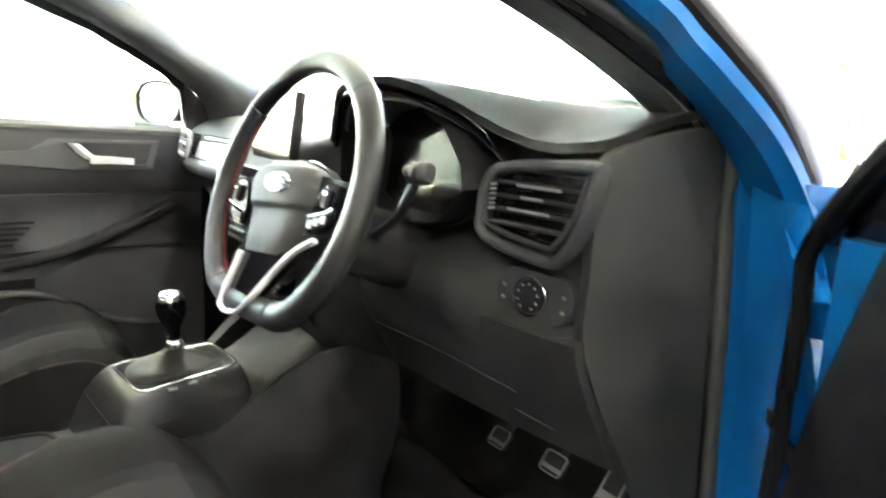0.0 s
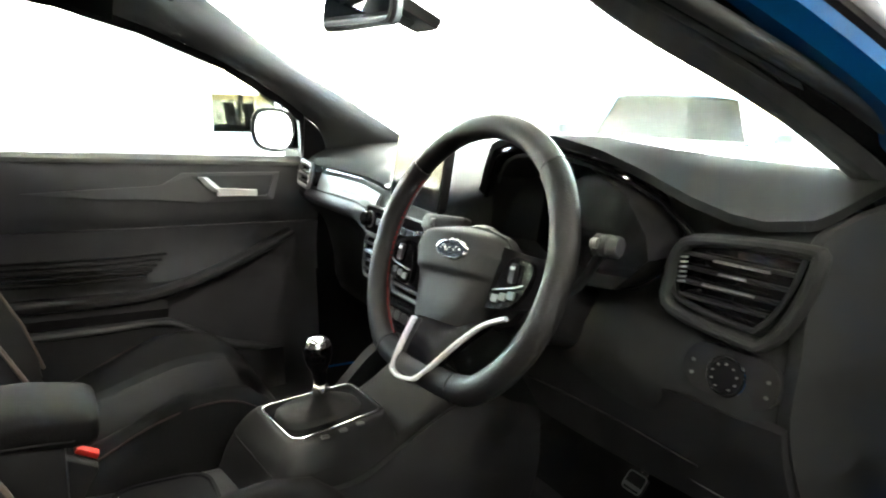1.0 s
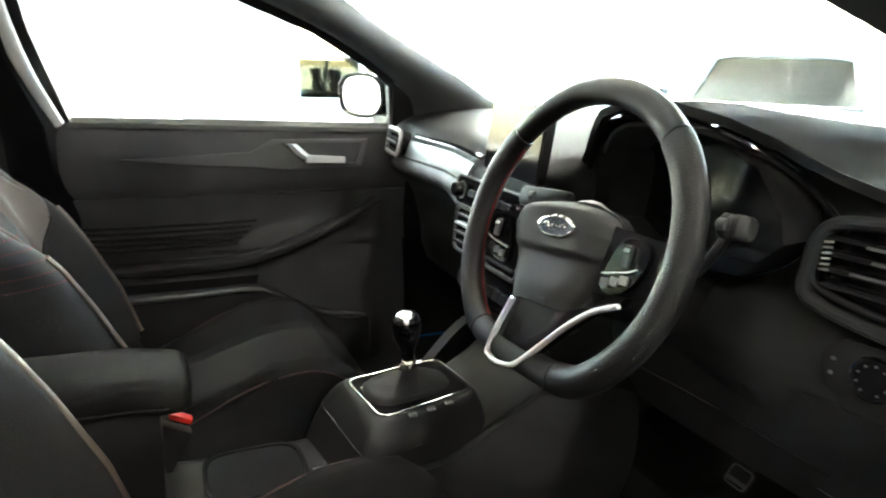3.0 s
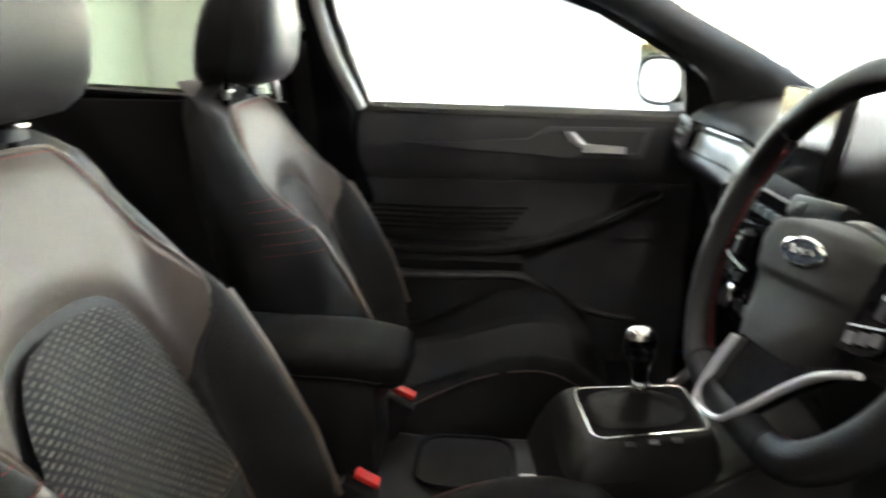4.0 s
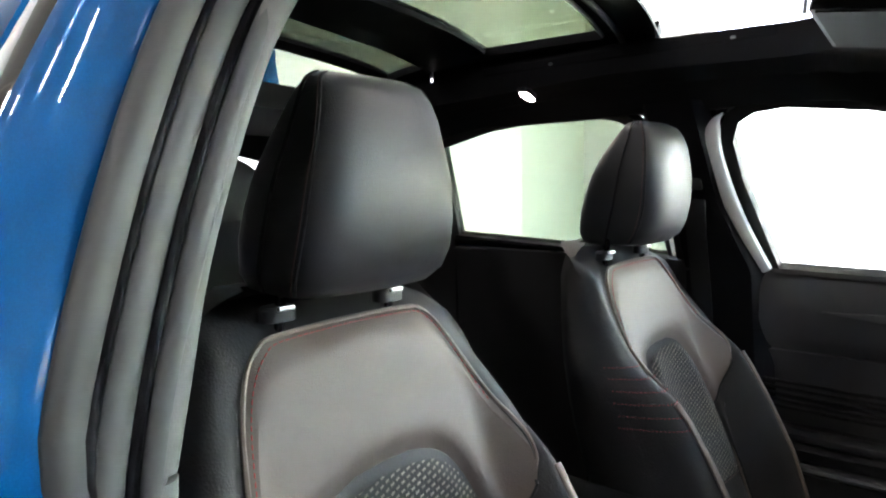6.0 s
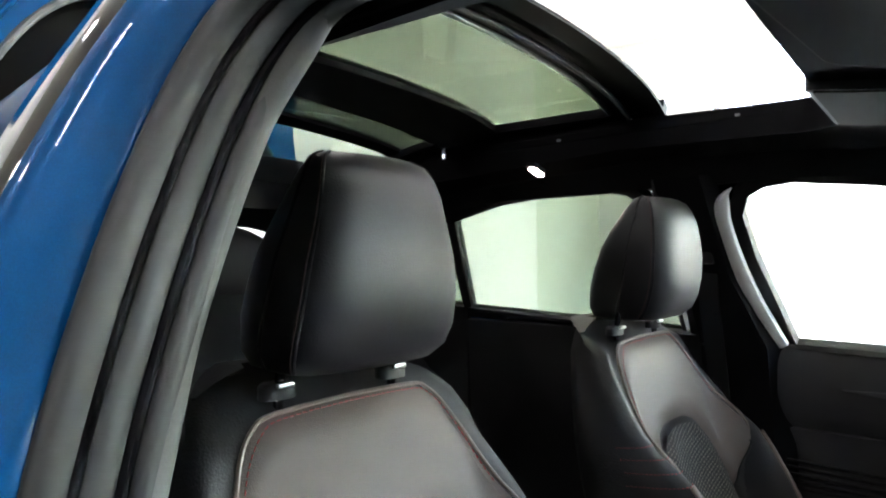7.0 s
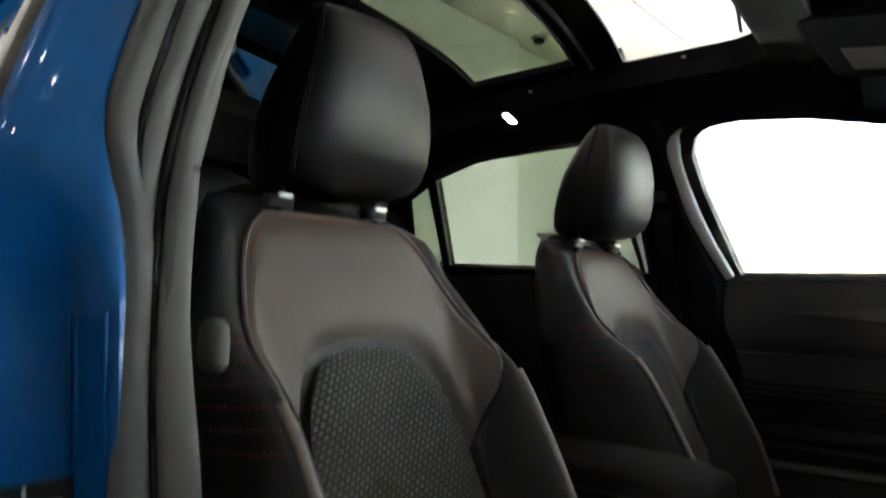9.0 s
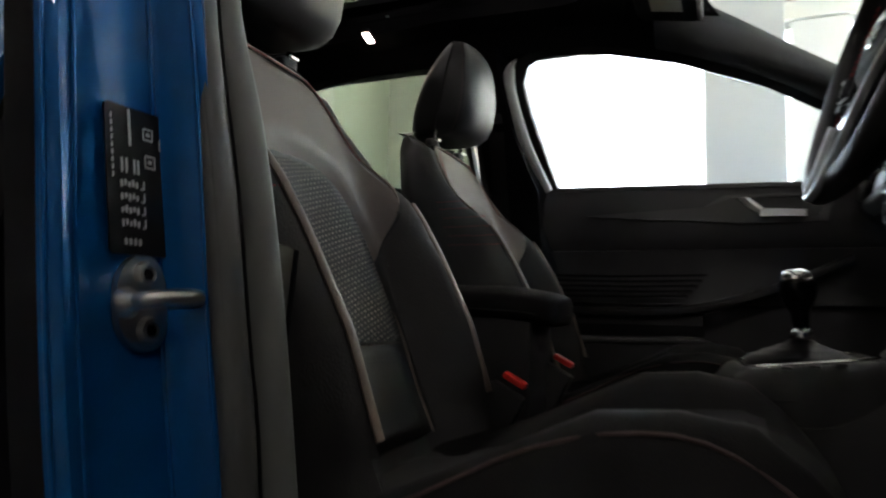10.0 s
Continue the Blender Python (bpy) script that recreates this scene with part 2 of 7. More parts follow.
def part(name, bm, material, parent=None, label="", smooth=True, auto=35, bevel=0.0, kind="", weld=False):
    """Links a bmesh as one mesh object under a thing or a part."""
    if weld:
        bmesh.ops.remove_doubles(bm, verts=bm.verts, dist=1e-5)
    if bevel:
        edges = [e for e in bm.edges if len(e.link_faces) == 2 and e.calc_face_angle(0) > 0.6]
        bmesh.ops.bevel(bm, geom=edges, offset=bevel, segments=2, profile=0.6, affect="EDGES", clamp_overlap=True)
    bmesh.ops.recalc_face_normals(bm, faces=bm.faces)
    me = bpy.data.meshes.new(name)
    for e in bm.edges:
        e.smooth = not (len(e.link_faces) == 2 and e.calc_face_angle(0) > radians(auto))
    for f in bm.faces:
        f.smooth = smooth
    bm.to_mesh(me)
    bm.free()
    me.materials.append(material)
    ob = new(name, me)
    if parent is not None:
        ob.parent = parent
        if parent.type == "EMPTY":
            ob.matrix_parent_inverse = Matrix.LocRotScale(parent.location, parent.rotation_euler, parent.scale).inverted()
    if label or kind:
        tagged(ob, label, kind=kind)
    return ob


def add_rings(bm, rings, closed=True, caps=True):
    """Faces between successive rings of points."""
    rows = [[bm.verts.new(p) for p in ring] for ring in rings]
    n = len(rows[0])
    for a, b in zip(rows, rows[1:]):
        for i in range(n if closed else n - 1):
            j = (i + 1) % n
            bm.faces.new((a[i], a[j], b[j], b[i]))
    if caps and closed:
        bm.faces.new(list(reversed(rows[0])))
        bm.faces.new(rows[-1])
    return bm


def loft(rings, closed=True, caps=True):
    return add_rings(bmesh.new(), rings, closed, caps)


def smooth_path(pts, n=6, closed=False):
    """Catmull-Rom points through pts."""
    p = [Vector(q) for q in pts]
    m = len(p)
    out = []
    for i in range(m if closed else m - 1):
        if closed:
            a, b, c, d = p[(i - 1) % m], p[i], p[(i + 1) % m], p[(i + 2) % m]
        else:
            a, b, c, d = p[max(i - 1, 0)], p[i], p[i + 1], p[min(i + 2, m - 1)]
        for k in range(n):
            t = k / n
            out.append(0.5 * ((2 * b) + (c - a) * t + (2 * a - 5 * b + 4 * c - d) * t * t + (3 * b - a - 3 * c + d) * t ** 3))
    if not closed:
        out.append(p[-1])
    return out


def sweep(path, profile, closed=False, up=(0, 0, 1), caps=True, bm=None, scale=lambda q: 1.0):
    """Carries a closed profile (side, up) along a path, scaled along it."""
    bm = bm or bmesh.new()
    rings = []
    n = len(path)
    for i, p in enumerate(path):
        a = path[i - 1] if (i or closed) else p
        b = path[(i + 1) % n] if (i < n - 1 or closed) else p
        t = (b - a).normalized()
        u = Vector(up)
        s = t.cross(u)
        s = s.normalized() if s.length > 1e-4 else t.orthogonal().normalized()
        w = s.cross(t)
        f = scale(i / (n - 1))
        rings.append([p + s * x * f + w * y * f for x, y in profile])
    if closed:
        rings.append(rings[0])
        return add_rings(bm, rings, True, False)
    return add_rings(bm, rings, True, caps)


def circle(r, n=8, ry=None):
    return [(r * math.cos(2 * math.pi * i / n), (ry or r) * math.sin(2 * math.pi * i / n)) for i in range(n)]


def tube(path, r, n=8, closed=False, up=(0, 0, 1), ry=None, bm=None):
    return sweep(path, circle(r, n, ry), closed, up, bm=bm)


def box(cx, cy, cz, sx, sy, sz, m=None, bm=None):
    bm = bm or bmesh.new()
    t = Matrix.Translation((cx, cy, cz)) @ (m or Matrix()) @ Matrix.Diagonal((sx, sy, sz, 1))
    bmesh.ops.create_cube(bm, size=1.0, matrix=t)
    return bm


def slab(outline, thick, frame_m, bm=None):
    """A flat outline (u, v) raised to a thickness along the frame's z, on both sides of it."""
    bm = bm or bmesh.new()
    return add_rings(bm, [[frame_m @ Vector((u, v, w)) for u, v in outline] for w in (-thick / 2, thick / 2)])


def round_rect(w, h, r, n=4):
    out = []
    for cx, cy, a0 in ((w / 2 - r, h / 2 - r, 0), (-w / 2 + r, h / 2 - r, 90), (-w / 2 + r, -h / 2 + r, 180), (w / 2 - r, -h / 2 + r, 270)):
        for k in range(n + 1):
            a = radians(a0 + 90 * k / n)
            out.append((cx + r * math.cos(a), cy + r * math.sin(a)))
    return out


def super_ring(w, d, n=28, e=2.6):
    """A rounded rectangle as (x, y), half sizes w and d."""
    out = []
    for i in range(n):
        a = 2 * math.pi * i / n
        c, s = math.cos(a), math.sin(a)
        out.append((w * abs(c) ** (2 / e) * (1 if c > 0 else -1), d * abs(s) ** (2 / e) * (1 if s > 0 else -1)))
    return out


def lathe(profile, m, n=24, bm=None):
    """Turns (radius, height) about the z axis of m."""
    bm = bm or bmesh.new()
    rings = [[m @ Vector((r * math.cos(2 * math.pi * i / n), r * math.sin(2 * math.pi * i / n), h)) for i in range(n)] for r, h in profile]
    return add_rings(bm, rings, True, True)


def grid(fn, nu, nv, bm=None):
    """An open sheet fn(u, v), u and v from 0 to 1."""
    return add_rings(bm or bmesh.new(), [[fn(i / nu, j / nv) for i in range(nu + 1)] for j in range(nv + 1)], False, False)


def sheet(fn, nu, nv, thick, bm=None):
    """A curved sheet with a thickness: fn(u, v) gives a point; it is closed at its rims."""
    bm = bm or bmesh.new()
    pts = [[fn(i / nu, j / nv) for i in range(nu + 1)] for j in range(nv + 1)]
    nor = []
    for j in range(nv + 1):
        row = []
        for i in range(nu + 1):
            a = pts[j][min(i + 1, nu)] - pts[j][max(i - 1, 0)]
            b = pts[min(j + 1, nv)][i] - pts[max(j - 1, 0)][i]
            c = a.cross(b)
            row.append(c.normalized() if c.length > 1e-9 else Vector((0, 0, 1)))
        nor.append(row)
    top = [[bm.verts.new(p) for p in row] for row in pts]
    low = [[bm.verts.new(p - nn * thick) for p, nn in zip(row, nrow)] for row, nrow in zip(pts, nor)]
    for j in range(nv):
        for i in range(nu):
            bm.faces.new((top[j][i], top[j][i + 1], top[j + 1][i + 1], top[j + 1][i]))
            bm.faces.new((low[j][i], low[j + 1][i], low[j + 1][i + 1], low[j][i + 1]))
    for i in range(nu):
        bm.faces.new((top[0][i], low[0][i], low[0][i + 1], top[0][i + 1]))
        bm.faces.new((top[nv][i], top[nv][i + 1], low[nv][i + 1], low[nv][i]))
    for j in range(nv):
        bm.faces.new((top[j][0], top[j + 1][0], low[j + 1][0], low[j][0]))
        bm.faces.new((top[j][nu], low[j][nu], low[j + 1][nu], top[j + 1][nu]))
    return bm


def lerp(a, b, t):
    return a + (b - a) * t


def table_fn(pairs):
    """A piecewise linear function of one number."""
    xs, ys = [p[0] for p in pairs], [p[1] for p in pairs]
    return lambda x: float(np.interp(x, xs, ys))


def smooth_rows(rows, n=5):
    """More rows between rows of equal length, on a smooth curve through each column of points."""
    cols = [smooth_path([r[i] for r in rows], n) for i in range(len(rows[0]))]
    return [[c[k] for c in cols] for k in range(len(cols[0]))]


def step(a, b, x):
    t = min(1.0, max(0.0, (x - a) / (b - a)))
    return t * t * (3 - 2 * t)


def poly_hole_sheet(outer, holes, to3d, thick, bm=None):
    """A plate in (u, v) with openings through it; to3d(u, v, w) places it, w across its thickness."""
    bm = bm or bmesh.new()
    fill = bmesh.new()
    edges = []
    for ring in (outer, *holes):
        vs = [fill.verts.new((u, v, 0)) for u, v in ring]
        edges += [fill.edges.new((vs[i], vs[(i + 1) % len(vs)])) for i in range(len(vs))]
    bmesh.ops.triangle_fill(fill, edges=edges, use_beauty=True)
    fill.verts.index_update()
    flat = [v.co.copy() for v in fill.verts]
    tris = [[v.index for v in f.verts] for f in fill.faces]
    rim = [(e.verts[0].index, e.verts[1].index) for e in fill.edges if len(e.link_faces) == 1]
    fill.free()
    front = [bm.verts.new(to3d(p.x, p.y, 0.0)) for p in flat]
    back = [bm.verts.new(to3d(p.x, p.y, thick)) for p in flat]
    for t in tris:
        bm.faces.new([front[i] for i in t])
        bm.faces.new([back[i] for i in reversed(t)])
    for a, b in rim:
        bm.faces.new((front[a], front[b], back[b], back[a]))
    return bm


def stitches(path, r=0.0007, length=0.005, gap=0.0035):
    """Short thread dashes along a path."""
    bm = bmesh.new()
    total, run, k = 0.0, 0.0, 0
    seg = []
    for a, b in zip(path, path[1:]):
        seg.append((total, a, b, (b - a).length))
        total += (b - a).length

    def at(s):
        for s0, a, b, n in reversed(seg):
            if s >= s0:
                return a.lerp(b, min(1, (s - s0) / max(n, 1e-6)))
        return seg[0][1]

    while run + length < total:
        p, q = at(run), at(run + length)
        tube([p, (p + q) / 2, q], r, 5, bm=bm)
        run += length + gap
    return bm

# ---- showroom ----
WX, EX, SY, NY, TOP = -4.5, 5.0, -2.35, 4.2, 3.0   # west, east, south, north walls and the ceiling


def structure(name, bm, mat, label, category, **k):
    return tagged(part(name, bm, mat, None, smooth=k.get("smooth", False), bevel=k.get("bevel", 0.0)), label, category, kind="structure")


def build_room():
    ground = bmesh.new()
    bmesh.ops.create_grid(ground, x_segments=2, y_segments=2, size=400)
    for v in ground.verts:
        v.co.z = -0.28
    structure("ground", ground, CONCRETE, "pale grey concrete forecourt ground outside the showroom", "ground")
    floor = structure("floor", box((WX + EX) / 2, (SY + NY) / 2, -0.145, EX - WX + 0.5, NY - SY + 0.5, 0.282), FLOOR_TILE, "dark grey showroom floor bed", "floor")
    tile = None
    nx, ny = 15, 10
    sx, sy = (EX - WX) / nx, (NY - SY) / ny
    for i in range(nx):
        for j in range(ny):
            if tile is None:
                tile = part("floor_tile", box(0, 0, 0, sx - 0.006, sy - 0.006, 0.008, bm=None), FLOOR_TILE, floor, smooth=False, label="grey floor tile")
                ob = tile
            else:
                ob = new("floor_tile", tile.data)
                ob.parent = floor
            ob.location = (WX + (i + 0.5) * sx, SY + (j + 0.5) * sy, 0.0)
    # ceiling of square tiles with shadow gaps
    c = box((WX + EX) / 2, (SY + NY) / 2, TOP + 0.08, EX - WX + 0.4, NY - SY + 0.4, 0.1)
    for i in range(8):
        for j in range(6):
            w, d = (EX - WX) / 8, (NY - SY) / 6
            box(WX + (i + 0.5) * w, SY + (j + 0.5) * d, TOP + 0.014, w - 0.012, d - 0.012, 0.028, bm=c)
    structure("ceiling", c, TILE, "white suspended ceiling of large square tiles", "ceiling")
    structure("wall_south", box((WX + EX) / 2, SY - 0.1, TOP / 2, EX - WX + 0.4, 0.2, TOP), WALL_PAINT, "pale green painted plaster wall", "wall")
    structure("wall_pier", box(-0.2, SY + 0.04, TOP / 2 - 0.01, 6.4, 0.08, TOP - 0.02), WHITE_PAINT, "shallow white projecting wall panel", "wall")
    structure("wall_east", box(EX + 0.1, (SY + NY) / 2, TOP / 2, 0.2, NY - SY, TOP), GREY_WALL, "plain grey painted wall", "wall")

    structure("column", box(-2.80, 0.748, TOP / 2, 0.40, 0.395, TOP - 0.004), COLUMN_PAINT, "square pale grey painted showroom column", "column", bevel=0.006)
    structure("door_post", box(WX - 0.1, 1.33, 1.46, 0.14, 0.40, 2.78), ALU, "broad white post between the showroom windows", "post", bevel=0.004)

    def wall(name, outer, holes, to3d, label):
        structure(name, poly_hole_sheet(outer, holes, to3d, 0.2), WHITE_PAINT, label, "wall")

    def rect(a, b, c, d):
        return [(a, c), (b, c), (b, d), (a, d)]

    west_open = [rect(-1.35, 0.72, 0.06, 2.86), rect(0.95, NY - 0.25, 0.06, 2.86)]
    wall("wall_west", rect(SY, NY, 0, TOP), west_open, lambda u, v, w: V(WX - w, u, v), "white wall with tall glazed openings and a pier")
    north_open = [rect(WX + 0.25, 0.15, 0.06, 2.86)]
    wall("wall_north", rect(WX - 0.2, EX + 0.2, 0, TOP), north_open, lambda u, v, w: V(u, NY + w, v), "white wall with one wide glazed opening")
    k = 0
    for horizontal, at, spans in ((False, WX - 0.1, [(-1.35, 0.72), (0.95, NY - 0.25)]), (True, NY + 0.1, [(WX + 0.25, 0.15)])):
        for a, b in spans:
            k += 1
            top = 2.86
            mid = (a + b) / 2
            win = thing("window_%d" % k, (mid, at, 0.06) if horizontal else (at, mid, 0.06), "tall showroom window in a slim white frame", "window", "showroom windows", "structure")

            def bar(u0, u1, z0, z1, t=0.06):
                return box((u0 + u1) / 2 if horizontal else at, at if horizontal else (u0 + u1) / 2, (z0 + z1) / 2,
                           (u1 - u0) if horizontal else t, t if horizontal else (u1 - u0), z1 - z0)
            for n2, args in (("frame_stile", (a + 0.002, a + 0.052, 0.062, top - 0.002)), ("frame_stile", (b - 0.052, b - 0.002, 0.062, top - 0.002)),
                             ("frame_rail", (a + 0.053, b - 0.053, 0.062, 0.112)), ("frame_rail", (a + 0.053, b - 0.053, top - 0.052, top - 0.002))):
                part(n2, bar(*args), ALU, win, smooth=False, bevel=0.004)
            pane = part("pane", bar(a + 0.054, b - 0.054, 0.114, top - 0.054, 0.008), GLASS, win, smooth=False)
            pane.visible_shadow = False


build_room()


def build_fittings():
    # The light at (-1.5, 1.1) is unseen, added to brighten the column's east face.
    for i, (x, y) in enumerate(((-3.72, -1.78), (-0.6, -1.2), (1.6, -1.6), (-3.0, 2.4), (-1.5, 1.1), (3.6, 0.9), (2.35, 1.15), (1.87, 2.35), (3.4, 2.5), (2.75, -0.55))):
        lamp = thing("ceiling_light", (x, y, TOP), "round white recessed ceiling light, switched on; the one near the column is added", "ceiling light", "ceiling lights")
        part("bezel", lathe([(0.075, 0), (0.098, -0.003), (0.094, -0.012), (0.074, -0.009)], Matrix.Translation((x, y, TOP))), WHITE_PAINT, lamp)
        part("diffuser", lathe([(0.01, -0.003), (0.072, -0.003), (0.072, -0.011), (0.05, -0.014), (0.01, -0.015)], Matrix.Translation((x, y, TOP))), LAMP_GLOW, lamp, "glowing warm diffuser")
    d = thing("smoke_detector", (-3.46, -2.12, TOP), "small round white smoke detector on the ceiling", "smoke detector")
    m = Matrix.Translation((-3.46, -2.12, TOP))
    part("base", lathe([(0.02, 0), (0.065, 0), (0.065, -0.015), (0.055, -0.02), (0.02, -0.02)], m), WHITE_PAINT, d)
    part("sensor", lathe([(0.01, -0.02), (0.045, -0.021), (0.04, -0.045), (0.025, -0.05), (0.01, -0.05)], m), GREY_TRIM, d, "dark slotted sensor head")


build_fittings()

# ---- the blue car: shell ----
# The car's front is +y, its driver's side +x; y = 0 at the front head restraints.
def half_width(z, y):
    w = 0.905 - 0.11 * (max(0, z - 0.55) / 0.42) ** 2 - 0.05 * (max(0, 0.55 - z) / 0.35) ** 2
    if y > 1.5:
        w *= 1 - 0.13 * ((y - 1.5) / 1.05) ** 2
    if y < -0.9:
        w *= 1 - 0.10 * ((-0.9 - y) / 0.95) ** 2
    return w


belt = table_fn([(-1.2, 1.045), (-0.7, 1.02), (0.2, 0.975), (1.0, 0.958), (1.3, 0.95)])
roof_z = table_fn([(-1.55, 1.30), (-1.2, 1.385), (-0.7, 1.44), (0.0, 1.475), (0.35, 1.46), (0.56, 1.43)])


def side_x(z):
    """Inner face of the side glass."""
    return 0.735 - 0.54 * (z - 0.975)


def outer_sheet(name, y0, y1, z0, z1, s, parent, ny=14, nz=10, mat=None, label=""):
    def fn(u, v):
        y, z = lerp(y0, y1, u), lerp(z0(lerp(y0, y1, u)), z1(lerp(y0, y1, u)), v)
        return V(s * half_width(z, y), y, z)
    return part(name, sheet(fn, ny, nz, 0.012 * s), mat or BLUE, parent, label)


car = thing("hatchback_car", (0, 0.35, 0), "blue metallic five-door hatchback with its driver's door open", "car")


def build_shell():
    arch_f, arch_r = 1.72, -1.0

    def low(y):
        z = 0.22
        for c in (arch_f, arch_r):
            d = abs(y - c)
            if d < 0.36:
                z = max(z, 0.31 + math.sqrt(0.36 ** 2 - d * d))
        return z
    flat = lambda z: (lambda y: z)
    for s in (-1, 1):
        outer_sheet("front_wing", 1.27, 2.42, low, lambda y: lerp(0.945, 0.80, max(0, (y - 1.27) / 1.15)), s, car, 44)
        outer_sheet("rear_quarter", -1.72, -0.62, low, belt, s, car, 44)
        part("sill", sheet(lambda u, v, s=s: V(s * lerp(0.74, 0.885, step(0, 1, v)), lerp(-0.6, 1.36, u), 0.33 - 0.13 * v * v), 10, 6, 0.02 * s), BLUE, car)
        # roof side rail, outside, over both doors
        rail = smooth_path([(s * 0.585, 0.43, 1.395), (s * 0.572, 0.25, 1.408), (s * 0.565, 0.05, 1.405), (s * 0.565, -0.5, 1.365), (s * 0.60, -1.1, 1.29), (s * 0.66, -1.5, 1.15), (s * 0.72, -1.62, 1.02)], 7)
        part("roof_rail", sweep(rail, super_ring(0.045, 0.034, 14, 2.4)), BLUE, car)
        # wheels
        for yc in (arch_f, arch_r):
            m = Matrix.Translation((s * 0.79, yc, 0.315)) @ Euler((0, radians(90 * s), 0)).to_matrix().to_4x4()
            wheel = part("wheel", lathe([(0.06, -0.02), (0.20, -0.05), (0.215, -0.10), (0.215, 0.09), (0.20, 0.085), (0.10, 0.06), (0.06, 0.065)], m, 30), ALLOY, car, "silver alloy wheel")
            part("tyre", lathe([(0.214, -0.10), (0.29, -0.105), (0.315, -0.08), (0.315, 0.08), (0.29, 0.10), (0.214, 0.095)], m, 36), TYRE, wheel, "black rubber tyre")
    # bonnet, bumpers, tailgate, roof
    part("bonnet", sheet(lambda u, v: V(lerp(-1, 1, u) * lerp(0.70, 0.62, v), lerp(1.62, 2.45, v) + 0.06 * (1 - (2 * u - 1) ** 2) * v, lerp(0.985, 0.74, v ** 1.5) - 0.04 * (2 * u - 1) ** 4), 18, 12, -0.015), BLUE, car)
    part("front_bumper", sheet(lambda u, v: V(lerp(-1, 1, u) * 0.80, 2.56 - 0.28 * (2 * u - 1) ** 4 - 0.06 * v, lerp(0.2, 0.74, v)), 20, 8, 0.02), BLUE, car)
    part("rear_bumper", sheet(lambda u, v: V(lerp(1, -1, u) * 0.80, -1.83 + 0.22 * (2 * u - 1) ** 4 + 0.05 * v, lerp(0.25, 0.80, v)), 20, 8, 0.02), BLUE, car)
    # open tailgate, raised behind the roof
    ty = lambda z: -1.33 - 0.34 * (z - 1.42)
    half = table_fn([(1.43, 0.56), (1.6, 0.575), (1.7, 0.60), (1.8, 0.67), (2.05, 0.70), (2.2, 0.64), (2.27, 0.50)])
    arch = lambda x: 2.0 - 2.3 * x * x
    zs = [1.43, 1.52, 1.6, 1.7, 1.8, 1.9, 2.0, 2.1, 2.2, 2.25, 2.27]
    skin = [(half(z), z) for z in zs] + [(-half(z), z) for z in reversed(zs)]
    hole = [(x, arch(x)) for x in [0.45 - 0.05 * k for k in range(19)]] + [(-0.44, 1.47), (0.0, 1.46), (0.44, 1.47)]
    ridge = lambda x, z: 0.03 * math.exp(-((z - arch(x) - 0.13) / 0.05) ** 2) - 0.05 * (x / 0.7) ** 4
    gate = part("tailgate", poly_hole_sheet([(lerp(a[0], b[0], k / 4), lerp(a[1], b[1], k / 4)) for a, b in zip(skin, skin[1:] + skin[:1]) for k in range(4)], [hole], lambda x, z, w: V(x, ty(z) + ridge(x, z) - w, z), 0.05), BLUE, car, "raised blue tailgate with black glass", auto=50)
    pane = part("tailgate_glass", poly_hole_sheet(hole, [], lambda x, z, w: V(x, ty(z) - 0.03 - w, z), 0.005), GLASS_BLACK, gate, "black tailgate glass")
    pane.visible_shadow = False
    part("tailgate_lining", poly_hole_sheet(hole, [], lambda x, z, w: V(x, ty(z) - 0.055 - w, z), 0.01), HEADLINER, gate, "black tailgate lining")
    part("glass_trim", sweep([V(x, ty(arch(x)) - 0.006, arch(x) - 0.004) for x in [0.45 - 0.03 * k for k in range(31)]], super_ring(0.012, 0.018, 10, 2.5), up=(0, 1, 0)), PILLAR_TRIM, gate, "grey rubber edge of the tailgate glass")
    part("shoulder_line", sweep([V(x, ty(arch(x) + 0.10) + 0.018, arch(x) + 0.10) for x in [0.40 - 0.04 * k for k in range(21)]], super_ring(0.010, 0.020, 10, 2), up=(0, 1, 0)), BLUE, gate)
    part("roof_end_lining", sheet(lambda u, v: V(lerp(1, -1, u) * 0.58, -1.30 + 0.20 * v, lerp(1.285, 1.40, v) - 0.10 * (2 * u - 1) ** 4), 14, 5, 0.02), HEADLINER, car, "black lining over the tailgate opening")
    part("load_sill", sheet(lambda u, v: V(lerp(1, -1, u) * 0.62, -1.74 + 0.12 * (2 * u - 1) ** 4 + 0.05 * v, lerp(0.66, 0.80, v)), 14, 4, 0.02), PLASTIC, car, "black load sill")
    part("roof_end", sheet(lambda u, v: V(lerp(1, -1, u) * 0.52, -1.30 + 0.14 * v, 1.39 + 0.02 * v - 0.06 * (2 * u - 1) ** 2), 12, 5, 0.02), BLUE, car)
    part("floor_pan", box(0, 0.12, 0.20, 1.46, 3.1, 0.03), CARPET, car, "black carpeted floor", smooth=False)
    part("bulkhead", sheet(lambda u, v: V(lerp(-0.74, 0.74, u), 1.62 + 0.03 * v, lerp(0.2, 0.96, v)), 6, 6, 0.02), CARPET, car, "black carpeted bulkhead")
    part("toe_board", sheet(lambda u, v: V(lerp(-0.735, 0.70, u), lerp(1.38, 1.64, v), lerp(0.212, 0.62, v)), 8, 6, 0.02), CARPET, car, "black carpeted toe board")
    part("cowl_panel", box(0, 1.70, 0.945, 1.42, 0.14, 0.02), PLASTIC, car, smooth=False)

    # roof skin and headliner, with the openings of the panoramic roof
    def rounded(x0, x1, y0, y1, r=0.06, bow=0.0):
        w, h = x1 - x0, y1 - y0
        out = []
